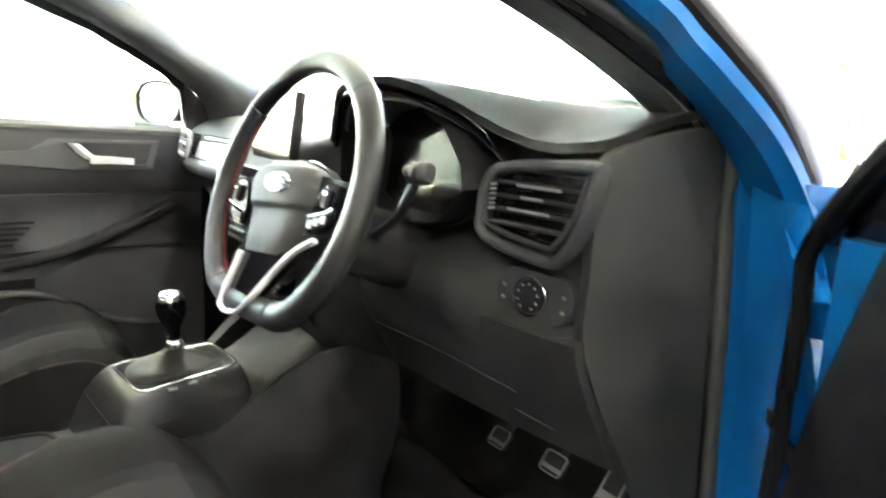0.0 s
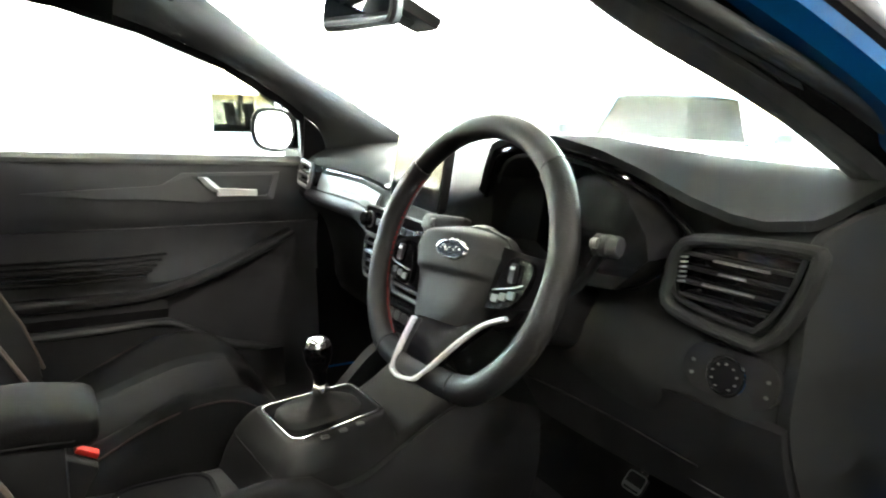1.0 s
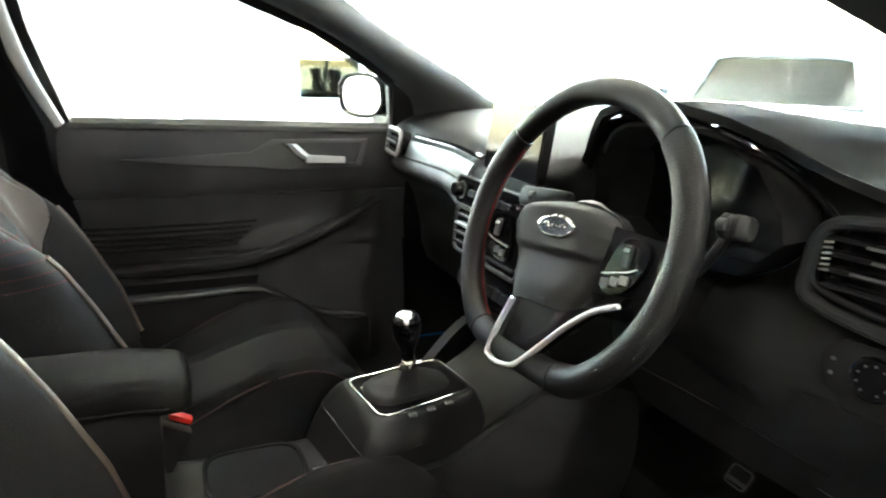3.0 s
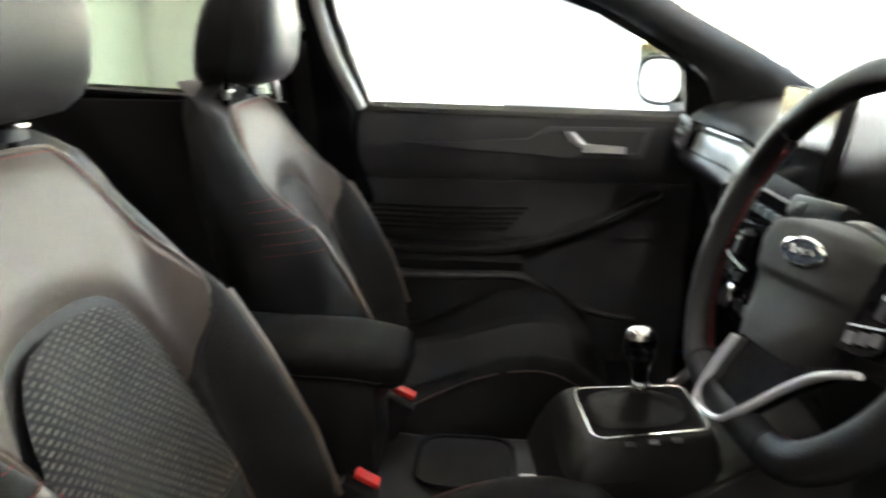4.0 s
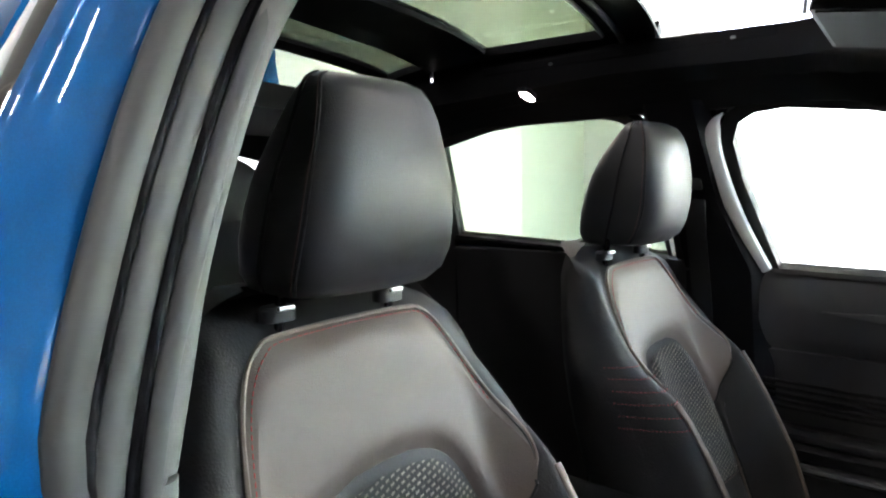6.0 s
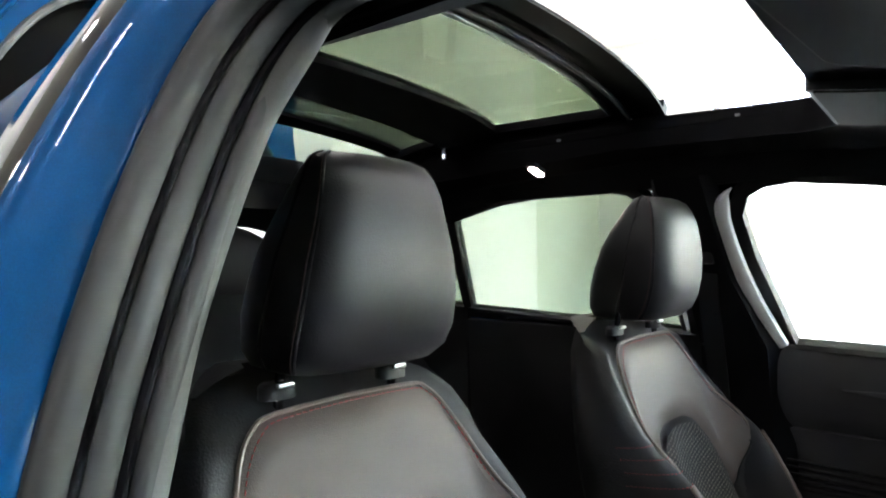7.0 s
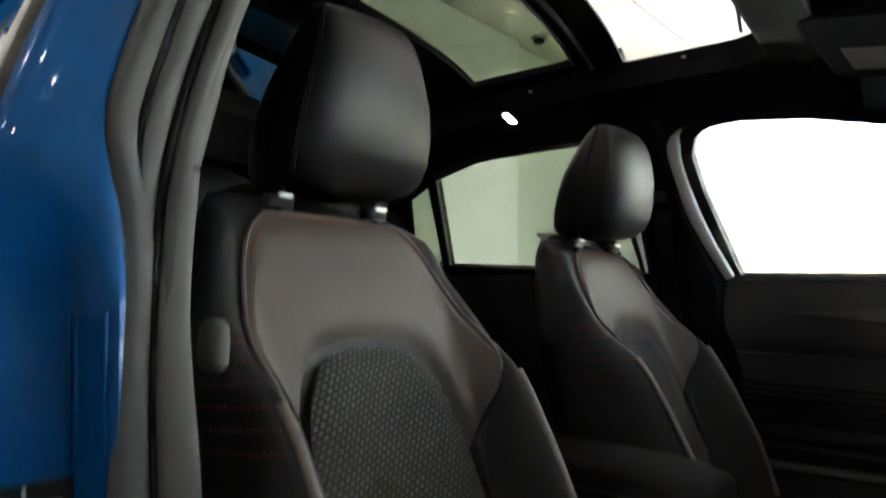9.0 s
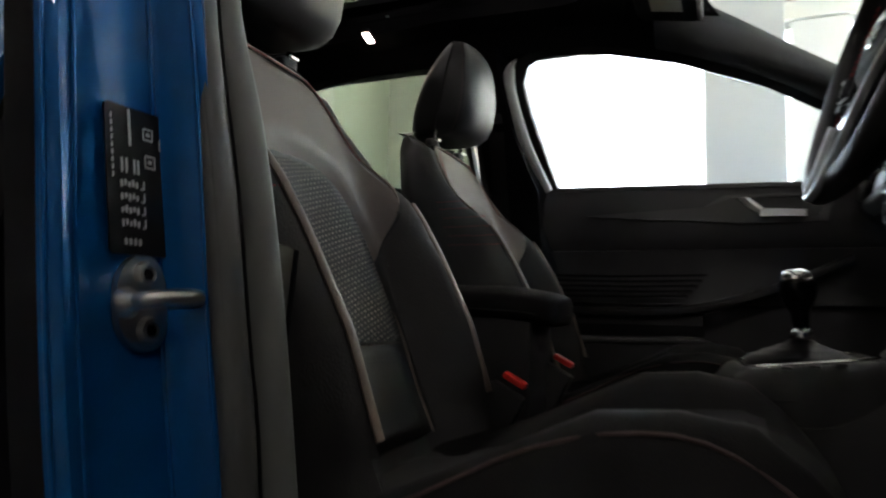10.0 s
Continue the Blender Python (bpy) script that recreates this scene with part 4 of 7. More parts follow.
    part("rear_door_seal", loft([[r[10] + V(0.0005, -0.006, 0), r[10] + V(0.004, -0.010, 0), r[11] + V(0.005, 0, 0), r[12], r[10] - V(0.004, 0.008, 0)] for r in lower]), SEAL_BLACK, car, "black rubber rear door seal")
    part("rear_door_seal", sheet(lambda u, v: V(half_width(lerp(0.34, 0.965, v), 0.16) - lerp(0.06, 0.006, u), 0.186 - 0.01 * math.sin(u * 3.14), lerp(0.34, 0.965, v)), 6, 12, 0.02), SEAL_BLACK, car, "black rubber rear door seal")
    # grey inner trim on the pillar, in two pieces with a joint
    def trim(zs, name):
        rows = []
        for z in zs:
            xs = float(np.interp(z, [0.35, 0.6, 0.76, 0.9, 1.01, 1.15, 1.26, 1.345], [0.745, 0.752, 0.752, 0.744, 0.728, 0.688, 0.640, 0.596]))
            ys = float(np.interp(z, [0.35, 0.6, 0.76, 0.9, 1.01, 1.15, 1.26, 1.345], [0.360, 0.335, 0.312, 0.268, 0.245, 0.231, 0.228, 0.245]))
            rows.append([V(xs + dx, ys + dy, z) for dx, dy in ((0.004, 0.000), (0.001, 0.007), (-0.004, 0.0115), (-0.010, 0.0135), (-0.016, 0.0115), (-0.0205, 0.005), (-0.0225, -0.006), (-0.023, -0.03), (-0.020, -0.16), (0.0, -0.16), (0.004, -0.06))])
        rows = smooth_rows(rows, 4)
        if name == "upper_pillar_trim":   # rounded tip under the roof
            tip = [p + V(-0.006, 0.004, 0.010) for p in rows[-1]]
            c = sum(tip, V(0, 0, 0)) / len(tip)
            rows += [[c + (p - c) * 0.88 for p in tip], [c + (p - c) * 0.5 + V(-0.002, 0.001, 0.005) for p in tip]]
        part(name, loft(rows), PILLAR_TRIM, car, "pale grey pillar trim", auto=60)
    trim((0.35, 0.5, 0.6, 0.7, 0.8, 0.9, 1.005), "lower_pillar_trim")
    trim((1.009, 1.06, 1.12, 1.19, 1.26, 1.31, 1.345), "upper_pillar_trim")
    # sloping outer face under the windscreen pillar, with the hinge pocket
    rings = []
    for z, y0, y1 in ((0.33, 1.345, 1.37), (0.50, 1.345, 1.36), (0.65, 1.335, 1.34), (0.80, 1.325, 1.33), (0.90, 1.31, 1.335), (0.99, 1.295, 1.37)):
        rings.append([V(x, y, z) for x, y in ((0.715, y0), (0.735, y0 - 0.012), (0.75, y0), (0.765, y0 - 0.03), (0.81, y0 - 0.035), (0.83, y0 - 0.02), (0.845, y1 + 0.03), (0.86, y1 + 0.10), (0.70, y1 + 0.12), (0.70, y0 + 0.05))])
    part("hinge_pillar", loft(smooth_rows(rings, 4)), BLUE, car, "blue painted hinge pillar", auto=45)
    cap = [(1.050, 1.004), (1.042, 0.93), (1.044, 0.87), (1.042, 0.80), (1.075, 0.72), (1.145, 0.60), (1.205, 0.50), (1.25, 0.45), (1.30, 0.50), (1.29, 0.65), (1.275, 0.80), (1.262, 0.93), (1.262, 1.020), (1.235, 1.048), (1.17, 1.045), (1.10, 1.028)]
    cap = [(p.x, p.y) for p in smooth_path([(y, z, 0) for y, z in cap], 4, True)]
    cy, cz0 = 1.16, 0.80
    part("dash_end_panel", loft([[V(x + 0.012 * step(1.05, 1.2, lerp(cy, y, k)), lerp(cy, y, k), lerp(cz0, z, k)) for y, z in cap] for x, k in ((0.715, 1.0), (0.703, 1.0), (0.699, 0.985), (0.696, 0.95), (0.694, 0.85), (0.692, 0.6), (0.691, 0.3), (0.691, 0.05))]), DASH_TOP, car, "black dash end panel", auto=50)
    seam = smooth_path([V(0.6900 + 0.012 * step(1.05, 1.2, y), y, z) for y, z in ((1.150, 0.64), (1.100, 0.73), (1.070, 0.82), (1.074, 0.88), (1.105, 0.925), (1.165, 0.955), (1.225, 0.962))], 5)
    part("panel_seam", tube(seam, 0.0032, 6), SEAM, car)
    side_cap = [(0.98, 0.25), (1.6, 0.25), (1.6, 0.98), (1.0, 0.98)]
    part("footwell_side_trim", poly_hole_sheet(side_cap, [], lambda y, z, w: V(-0.742 - w, y, z), 0.016), CARPET, car, "black footwell side lining")
    part("lower_side_trim", sheet(lambda u, v: V(0.706 - 0.010 * v, lerp(1.34, 1.22, v) - 0.02 * u, lerp(0.40, 0.97, u)), 8, 6, 0.012), PLASTIC, car, "black plastic footwell side trim")
    lab = thing("tyre_pressure_label", (0.815, 0.262, 0.69), "black sticker with pale print on the blue pillar", "label")
    axes = Matrix(((-1, 0, 0, 0), (0, -0.13, 0.99, 0), (0, 0.99, 0.13, 0), (0, 0, 0, 1)))
    fm = Matrix.Translation((0.809, 0.2590, 0.740)) @ axes
    part("film", slab(round_rect(0.058, 0.112, 0.004), 0.0012, fm), LABEL_BLACK, lab, smooth=False)
    marks = bmesh.new()

    def mark(u, v, w, h):
        slab([(u + a, v + b) for a, b in round_rect(w, h, min(w, h) * 0.2, 1)], 0.002, fm, marks)
    mark(-0.0075, 0.040, 0.0022, 0.028)
    for k in range(9):
        mark(-0.0235, 0.046 - 0.0055 * k, 0.0014, 0.0035)
    for u, v, w in ((0.0095, 0.038, 0.0085), (0.0245, 0.032, 0.0080), (0.0105, 0.0165, 0.0090)):   # three small pictograms
        mark(u - w / 2, v, 0.0012, w); mark(u + w / 2, v, 0.0012, w); mark(u, v - w / 2, w, 0.0012); mark(u, v + w / 2, w, 0.0012)
        mark(u, v, w * 0.45, w * 0.3)
    for k in range(4):
        mark(0.0245, 0.020 - 0.0052 * k, 0.0036, 0.0030)
    for u in (-0.0155, -0.0115, -0.0045, -0.0010):
        mark(u, 0.0105, 0.0020, 0.011)
    for k in range(4):
        v = -0.0035 - 0.0098 * k
        for n in range(5):
            mark(-0.0165 + 0.0034 * n, v + 0.0010 * (n % 2), 0.0023, 0.0052 - 0.0008 * ((n + k) % 3))
        mark(0.0035, v + 0.001, 0.0014, 0.0062); mark(0.0020, v - 0.0022, 0.0030, 0.0012)
    for n in range(4):
        mark(-0.0150 + 0.0042 * n, -0.0462, 0.0026, 0.0048)
    part("print", marks, LABEL_WHITE, lab, "pale unreadable print", smooth=False)
    st = thing("door_striker", (0.80, 0.27, 0.65), "steel door striker loop bolted to the pillar", "door striker")
    fm = Matrix.Translation((0.812, 0.268, 0.650)) @ axes
    oval = [(p.x, p.y) for p in smooth_path([(u, v, 0) for u, v in ((-0.020, -0.016), (-0.010, -0.030), (0.004, -0.035), (0.017, -0.030), (0.023, -0.014), (0.023, 0.014), (0.017, 0.030), (0.004, 0.036), (-0.010, 0.030), (-0.020, 0.014))], 4, True)]
    part("plate", slab(oval, 0.006, fm), STEEL, st, bevel=0.0015)
    for v in (0.0205, -0.0205):
        bolt = part("bolt", lathe([(0.0050, 0.006), (0.0060, 0.0085), (0.0088, 0.0080), (0.0105, 0.0045), (0.0105, 0.002)], fm @ Matrix.Translation((0.004, v, 0)), 18), STEEL, st, "zinc bolt head")
        part("socket", lathe([(0.0005, 0.0050), (0.0046, 0.0052), (0.0046, 0.0070), (0.0005, 0.0072)], fm @ Matrix.Translation((0.004, v, 0)), 6), SEAL_BLACK, bolt, "dark socket of the bolt")
    loopp = smooth_path([fm @ V(-0.014, 0, 0.0), fm @ V(-0.015, 0, 0.018), fm @ V(-0.012, 0, 0.028), fm @ V(-0.002, 0, 0.034), fm @ V(0.018, 0, 0.035), fm @ V(0.027, 0, 0.028), fm @ V(0.029, 0, 0.014), fm @ V(0.029, 0, -0.004)], 5)
    part("loop", tube(loopp, 0.0062, 12), STEEL, st, "worn steel loop")
    part("loop_foot", lathe([(0.0115, 0.002), (0.0115, 0.005), (0.0085, 0.010), (0.0065, 0.016)], fm @ Matrix.Translation((-0.0145, 0, 0)), 16), STEEL, st)


build_driver_aperture()


def build_driver_door():
    """The open driver's door, hinged at the front of the doorway."""
    hinge, turn = V(0.875, 1.30, 0), Euler((0, 0, radians(66))).to_matrix()
    at = lambda x, y, z: hinge + turn @ V(x - hinge.x, y - hinge.y, 0) + V(0, 0, z)
    def skin(u, v):
        y = lerp(0.18, 1.262, u)
        z = lerp(0.32, belt(y) - 0.012, v)
        return at(half_width(z, y), y, z)
    door = part("front_door", sheet(skin, 14, 10, 0.012), BLUE, car, "open blue driver's door with black trim and seals")
    part("inner_shell", loft([[at(x, y, z) for x, y in ((0.74, 0.18), (0.885, 0.18), (0.885, 1.21), (0.87, 1.22), (0.80, 1.195), (0.745, 1.175))] for z in (0.33, 0.5, 0.7, 0.9, 0.955)]), BLUE, door, auto=50)
    part("inner_card", loft([[at(x, y, z) for x, y in ((0.70, 0.22), (0.742, 0.20), (0.742, 1.11 + e), (0.72, 1.10 + e), (0.69, 1.04 + e), (0.68, 0.7))] for z, e in ((0.34, 0.085), (0.5, 0.085), (0.64, 0.08), (0.8, 0.05), (0.96, 0.0))]), SEAL_BLACK, door, "black inner door card")
    edge = smooth_path([at(0.758, 1.225, 0.36), at(0.755, 1.225, 0.6), at(0.755, 1.222, 0.86), at(0.74, 1.20, 0.95), at(0.69, 1.03, 1.09), at(0.63, 0.75, 1.22), at(0.58, 0.42, 1.31), at(0.585, 0.24, 1.30), at(0.66, 0.20, 1.12), at(0.75, 0.20, 0.93), at(0.752, 0.21, 0.6), at(0.752, 0.23, 0.38)], 6)
    part("door_seal", tube(edge, 0.010, 8), SEAL_BLACK, door, "black rubber door seal")
    frame_path = smooth_path([at(0.79, 1.235, 0.95), at(0.725, 1.04, 1.09), at(0.66, 0.75, 1.22), at(0.61, 0.42, 1.315), at(0.615, 0.21, 1.30), at(0.69, 0.17, 1.12), at(0.77, 0.17, 0.94)], 6)
    part("window_frame", sweep(frame_path, super_ring(0.02, 0.016, 12, 2.6)), PIANO, door, "gloss black window frame")
    pane = part("window_glass", poly_hole_sheet([(0.205, 0.95), (0.155, 1.25), (0.20, 1.30), (0.39, 1.29), (0.74, 1.19), (0.95, 1.06), (1.02, 0.95)], [], lambda y, z, w: at(side_x(z) + 0.03 + w, y, z), 0.004), GLASS, door, "clear side window glass")
    pane.visible_shadow = False
    part("mirror_sail", poly_hole_sheet([(1.02, 0.955), (1.20, 0.95), (1.03, 1.08)], [], lambda y, z, w: at(side_x(z) + 0.02 + w, y, z), 0.02), PIANO, door, smooth=False)
    part("wing_gap_liner", sheet(lambda u, v: V(lerp(0.83, 0.93, u), 1.405 + 0.02 * u, lerp(0.30, 0.965, v)), 4, 6, 0.012), SEAL_BLACK, car, "black liner in the gap behind the front wing")
    for z in (0.84, 0.50):
        part("hinge", loft([[V(*p) for p in q] for q in (((0.80, 1.34, z - 0.025), (0.84, 1.34, z - 0.025), (0.84, 1.34, z + 0.025), (0.80, 1.34, z + 0.025)), ((0.83, 1.285, z - 0.022), (0.87, 1.30, z - 0.022), (0.87, 1.30, z + 0.022), (0.83, 1.285, z + 0.022)), ((0.86, 1.24, z - 0.022), (0.89, 1.265, z - 0.022), (0.89, 1.265, z + 0.022), (0.86, 1.24, z + 0.022)))]), BLUE, door, "blue painted door hinge", bevel=0.003)
    part("check_strap", loft([[V(x, y + a, 0.690 + b) for a, b in ((-0.004, -0.010), (0.004, -0.010), (0.004, 0.010), (-0.004, 0.010))] for x, y in ((0.775, 1.335), (0.80, 1.315), (0.86, 1.24), (0.92, 1.18))]), PLASTIC, door, "black door check strap", bevel=0.002)
    mirror = thing("wing_mirror", at(0.86, 1.05, 0.97), "blue wing mirror on the open driver's door", "wing mirror", "wing mirrors")
    ring = lambda sc, y: [at(0.955 + u * sc, y, 1.04 + v * sc) for u, v in super_ring(0.098, 0.072, 24, 2.8)]
    part("housing", loft([ring(1.0, 1.068), ring(1.06, 1.09), ring(0.98, 1.13), ring(0.7, 1.17), ring(0.3, 1.185)]), BLUE, mirror)
    part("mirror_glass", loft([ring(0.93, 1.064), ring(0.93, 1.072)]), MIRROR, mirror, "silvered mirror glass")
    part("arm", loft([[at(x, y + dy, 0.975 + dz) for dy, dz in ((-0.025, -0.012), (0.025, -0.012), (0.025, 0.014), (-0.025, 0.014))] for x, y in ((0.78, 1.11), (0.83, 1.11), (0.88, 1.1))]), PLASTIC, mirror, bevel=0.004)


build_driver_door()

# ---- front seats ----
def back_y(z):
    """Centre line of the backrest's front face."""
    return 0.025 + (1.015 - z) * 0.42


pad_edge = table_fn([(0.55, 0.140), (0.60, 0.145), (0.68, 0.150), (0.74, 0.160), (0.79, 0.178), (0.82, 0.195), (0.84, 0.204), (0.865, 0.202), (0.90, 0.188), (0.94, 0.174), (0.975, 0.159), (0.995, 0.146), (1.008, 0.130), (1.015, 0.115)])
crest_x = table_fn([(0.50, 0.192), (0.67, 0.198), (0.79, 0.203), (0.84, 0.212), (0.88, 0.216), (1.0, 0.19), (1.03, 0.17)])
crest_d = table_fn([(0.45, 0.085), (0.62, 0.100), (0.72, 0.092), (0.79, 0.080), (0.83, 0.066), (0.865, 0.042), (0.90, 0.026), (0.94, 0.014), (1.03, 0.0)])
side_w = table_fn([(0.42, 0.235), (0.60, 0.262), (0.78, 0.268), (0.86, 0.260), (0.92, 0.240), (0.96, 0.220), (0.99, 0.202), (1.015, 0.186), (1.035, 0.168), (1.050, 0.140), (1.058, 0.11)])
ins_w = table_fn([(0.55, 0.140), (0.66, 0.140), (0.74, 0.133), (0.78, 0.122), (0.802, 0.113), (0.822, 0.101), (0.836, 0.086), (0.845, 0.066), (0.850, 0.03), (0.851, 0.0)])


def front_y(x, z):
    """Front face of the backrest at x from its middle."""
    a, c, d = abs(x), crest_x(z), crest_d(z)
    y = back_y(z) + 0.06 * x - 0.012 * step(0.14, 0.0, a) * step(0.9, 0.8, z)
    if a <= c:
        return y + d * step(c - 0.055, c, a)
    w = side_w(z)
    return y + d - (d + 0.05) * ((a - c) / max(w - c, 0.01)) ** 2


def ruled(left, right, fn, n, m, puff=0.004, sink=0.003, uv=None):
    """A padded panel between two curves given at the same heights: its edges sink, its middle swells."""
    bm = bmesh.new()
    rows = []
    for j in range(m + 1):
        row = []
        for i in range(n + 1):
            s = i / n
            x, z = lerp(left[j][0], right[j][0], s), lerp(left[j][1], right[j][1], s)
            e = min(1.0, 6 * min(s, 1 - s), 8 * min(j, m - j) / m + 0.0)
            row.append(fn(x, z, -sink + (sink + puff) * step(0, 1, e)))
        rows.append(row)
    return add_rings(bm, rows, False, False)


def seat(cx, s, name, label):
    """One front seat; s: +1 for the driver's, whose outer side is +x."""
    ob = thing(name, (cx, 0.3, 0.22), label, "seat", "front seats")
    P = lambda x, z, off: V(cx + x, front_y(x, z) + off * 0.92, z + off * 0.38)
    # backrest body
    rings = []
    for z in (0.40, 0.46, 0.52, 0.58, 0.64, 0.70, 0.75, 0.79, 0.82, 0.85, 0.88, 0.91, 0.94, 0.97, 1.0, 1.02, 1.035, 1.045, 1.052, 1.058):
        w = side_w(z)
        ring = [V(cx + w * k, front_y(w * k, z) - 0.006, z) for k in [-1 + 2 * i / 32 for i in range(33)]]
        yb = back_y(z) - lerp(0.13, 0.07, step(0.6, 1.05, z))
        if z > 1.0:
            yb += 0.25 * (z - 1.0)
            ring = [V(p.x, p.y - 1.1 * (z - 1.0) ** 1.3 * 3, p.z) for p in ring]
        ring += [V(cx + w * 0.98, yb + 0.03, z), V(cx + w * 0.85, yb, z), V(cx, yb - 0.01, z), V(cx - w * 0.85, yb, z), V(cx - w * 0.98, yb + 0.03, z)]
        rings.append(ring)
    body = part("backrest", loft(rings), LEATHER, ob, "black leather backrest", auto=60)
    # upper pad above and beside the insert; its paler colour paints the windscreen's sheen
    # outer edge: up one flank, across the top, down the other
    edge = [(pad_edge(z), z) for z in (0.46, 0.53, 0.60, 0.64, 0.68, 0.72, 0.76, 0.79, 0.82, 0.845, 0.865, 0.885, 0.91, 0.94, 0.965, 0.985, 0.998, 1.008, 1.014)]
    edge += [(0.08, 1.0165), (0.04, 1.0175), (0.0, 1.018)]
    edge = edge + [(-x, z) for x, z in reversed(edge[:-1])]
    lens = [0.0]
    for a, b in zip(edge, edge[1:]):
        lens.append(lens[-1] + math.hypot(b[0] - a[0], b[1] - a[1]))
    il = [0.0]
    inn = [(ins_w(z) + 0.004, z) for z in (0.46, 0.53, 0.60, 0.65, 0.70, 0.74, 0.765, 0.782, 0.797, 0.811, 0.823, 0.832, 0.839, 0.844)] + [(0.045, 0.8515), (0.0, 0.8535)]
    inn = inn + [(-x, z) for x, z in reversed(inn[:-1])]
    for a, b in zip(inn, inn[1:]):
        il.append(il[-1] + math.hypot(b[0] - a[0], b[1] - a[1]))

    def along(pts, ls, t):
        d = t * ls[-1]
        return (float(np.interp(d, ls, [p[0] for p in pts])), float(np.interp(d, ls, [p[1] for p in pts])))
    m = 64
    rows = []
    for j in range(m + 1):
        t = j / m
        a, b = along(inn, il, t), along(edge, lens, t)
        row = []
        for i in range(15):
            q = i / 14
            x, z = lerp(a[0], b[0], q), lerp(a[1], b[1], q)
            off = -0.010 + 0.018 * step(0, 0.22, q) - 0.012 * step(0.86, 1.0, q)
            row.append(P(x, z, off))
        rows.append(row)
    # One leather cut in two: sheen-coloured above this row, plain black below.
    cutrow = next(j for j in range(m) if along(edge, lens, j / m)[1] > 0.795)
    part("upper_pad", add_rings(bmesh.new(), rows[cutrow:m - cutrow + 1], False, False), LEATHER_SHEEN, ob, "leather shoulder pad, its window sheen put into a paler colour")
    for piece in (rows[:cutrow + 1], rows[m - cutrow:]):
        part("pad_flank", add_rings(bmesh.new(), piece, False, False), LEATHER, ob, "black leather band beside the insert")
    for j in (cutrow, m - cutrow):
        part("pad_seam", tube([p + V(0, 0.0006, 0) for p in rows[j]], 0.0022, 6), SEAM, ob)
    piping = [P(x * 1.004, z, 0.001) for x, z in edge]
    part("piping", tube(smooth_path(piping, 3), 0.0026, 6), PIPING, ob, "brown leather piping")
    line = [P(x * 0.955, z - 0.0065 * step(0.95, 1.0, z), 0.0062) for x, z in edge[11:-11]]
    part("stitching", stitches(smooth_path(line, 4)), RED_THREAD, ob, "fine red stitching")
    # woven insert
    rows, uvs = [], []
    for j in range(41):
        z = lerp(0.592, 0.8502, (j / 40) ** 0.8)
        w = ins_w(z)
        rows.append([(w * (2 * i / 20 - 1), z) for i in range(21)])
    bm = bmesh.new()
    lay = bm.loops.layers.uv.new("UVMap")
    grid_v = [[bm.verts.new(P(x, z, 0.003 + 0.008 * step(0, 0.3, 1 - abs(2 * i / 20 - 1)) * step(0.851, 0.825, z))) for i, (x, z) in enumerate(r)] for r in rows]
    for j in range(40):
        for i in range(20):
            f = bm.faces.new((grid_v[j][i], grid_v[j][i + 1], grid_v[j + 1][i + 1], grid_v[j + 1][i]))
            for lp, (jj, ii) in zip(f.loops, ((j, i), (j, i + 1), (j + 1, i + 1), (j + 1, i))):
                lp[lay].uv = (rows[jj][ii][0], rows[jj][ii][1] + 0.25 * rows[jj][ii][0])
    part("woven_insert", bm, WOVEN, ob, "black woven cloth insert with pale flecks")
    low_zs = [0.46 + 0.131 * j / 14 for j in range(15)]
    part("lower_panel", ruled([(-ins_w(z), z) for z in low_zs], [(ins_w(z), z) for z in low_zs], lambda x, z, o: P(x, z, o + 0.004), 14, 14, 0.007, 0.004), LEATHER, ob, "black leather panel below the insert")
    for z0 in (0.5985, 0.588):
        part("stitching", stitches([P(ins_w(z0) * (i / 10 - 1) * 0.97, z0, 0.0095) for i in range(21)], 0.0008, 0.004, 0.003), PIPING, ob, "pale stitching across the backrest")
    # side bolsters
    for side in (-1, 1):
        zs = [0.50 + (0.852 - 0.50) * j / 26 for j in range(27)]
        L = [(side * (pad_edge(z) + 0.001), z) for z in zs]
        R = [(side * (min(side_w(z) - 0.004, crest_x(z) + 0.05)), z) for z in zs]
        part("bolster", ruled(L, R, P, 16, 26, 0.006, 0.003), LEATHER, ob, "black leather side bolster", auto=60)
        # Real piping, drawn wider and paler to imitate light on the crest.
        ridge = smooth_path([P(side * (crest_x(z) + 0.006), z, 0.0075) for z in zs[1:-3:2]], 3)
        part("piping", sweep(ridge, super_ring(0.007, 0.0042, 12, 2), up=(0, 1, 0.4)), PIPING, ob, "brown bolster piping, widened and lightened to carry the crest highlight")
        # outer flank stitching, in rows
        for k in range(6 if side > 0 else 0):
            z = 0.775 + 0.019 * k
            st = [P(side * lerp(pad_edge(z) + 0.010, side_w(z) - 0.006, q / 5), z - 0.008 * q / 5, 0.0075 if z < 0.865 else 0.0) for q in range(6)]
            part("stitching", stitches(smooth_path(st, 3), 0.0006, 0.0035, 0.003), RED_THREAD, ob)
    # cushion
    cz = table_fn([(0.16, 0.425), (0.30, 0.432), (0.45, 0.462), (0.58, 0.502), (0.68, 0.515), (0.735, 0.500), (0.775, 0.455), (0.795, 0.40)])

    def cush(x, y):
        a = abs(x)
        w = lerp(0.262, 0.235, step(0.5, 0.78, y))
        z = cz(y) + (0.012 + 0.055 * math.exp(-((y - 0.55) / 0.17) ** 2)) * step(0.10, 0.175, a) * step(0.80, 0.66, y) - 0.10 * max(0, (a - 0.19) / (w - 0.19)) ** 2
        return z
    ys = [0.16, 0.25, 0.35, 0.45, 0.55, 0.62, 0.68, 0.72, 0.75, 0.772, 0.787, 0.795]
    rings = []
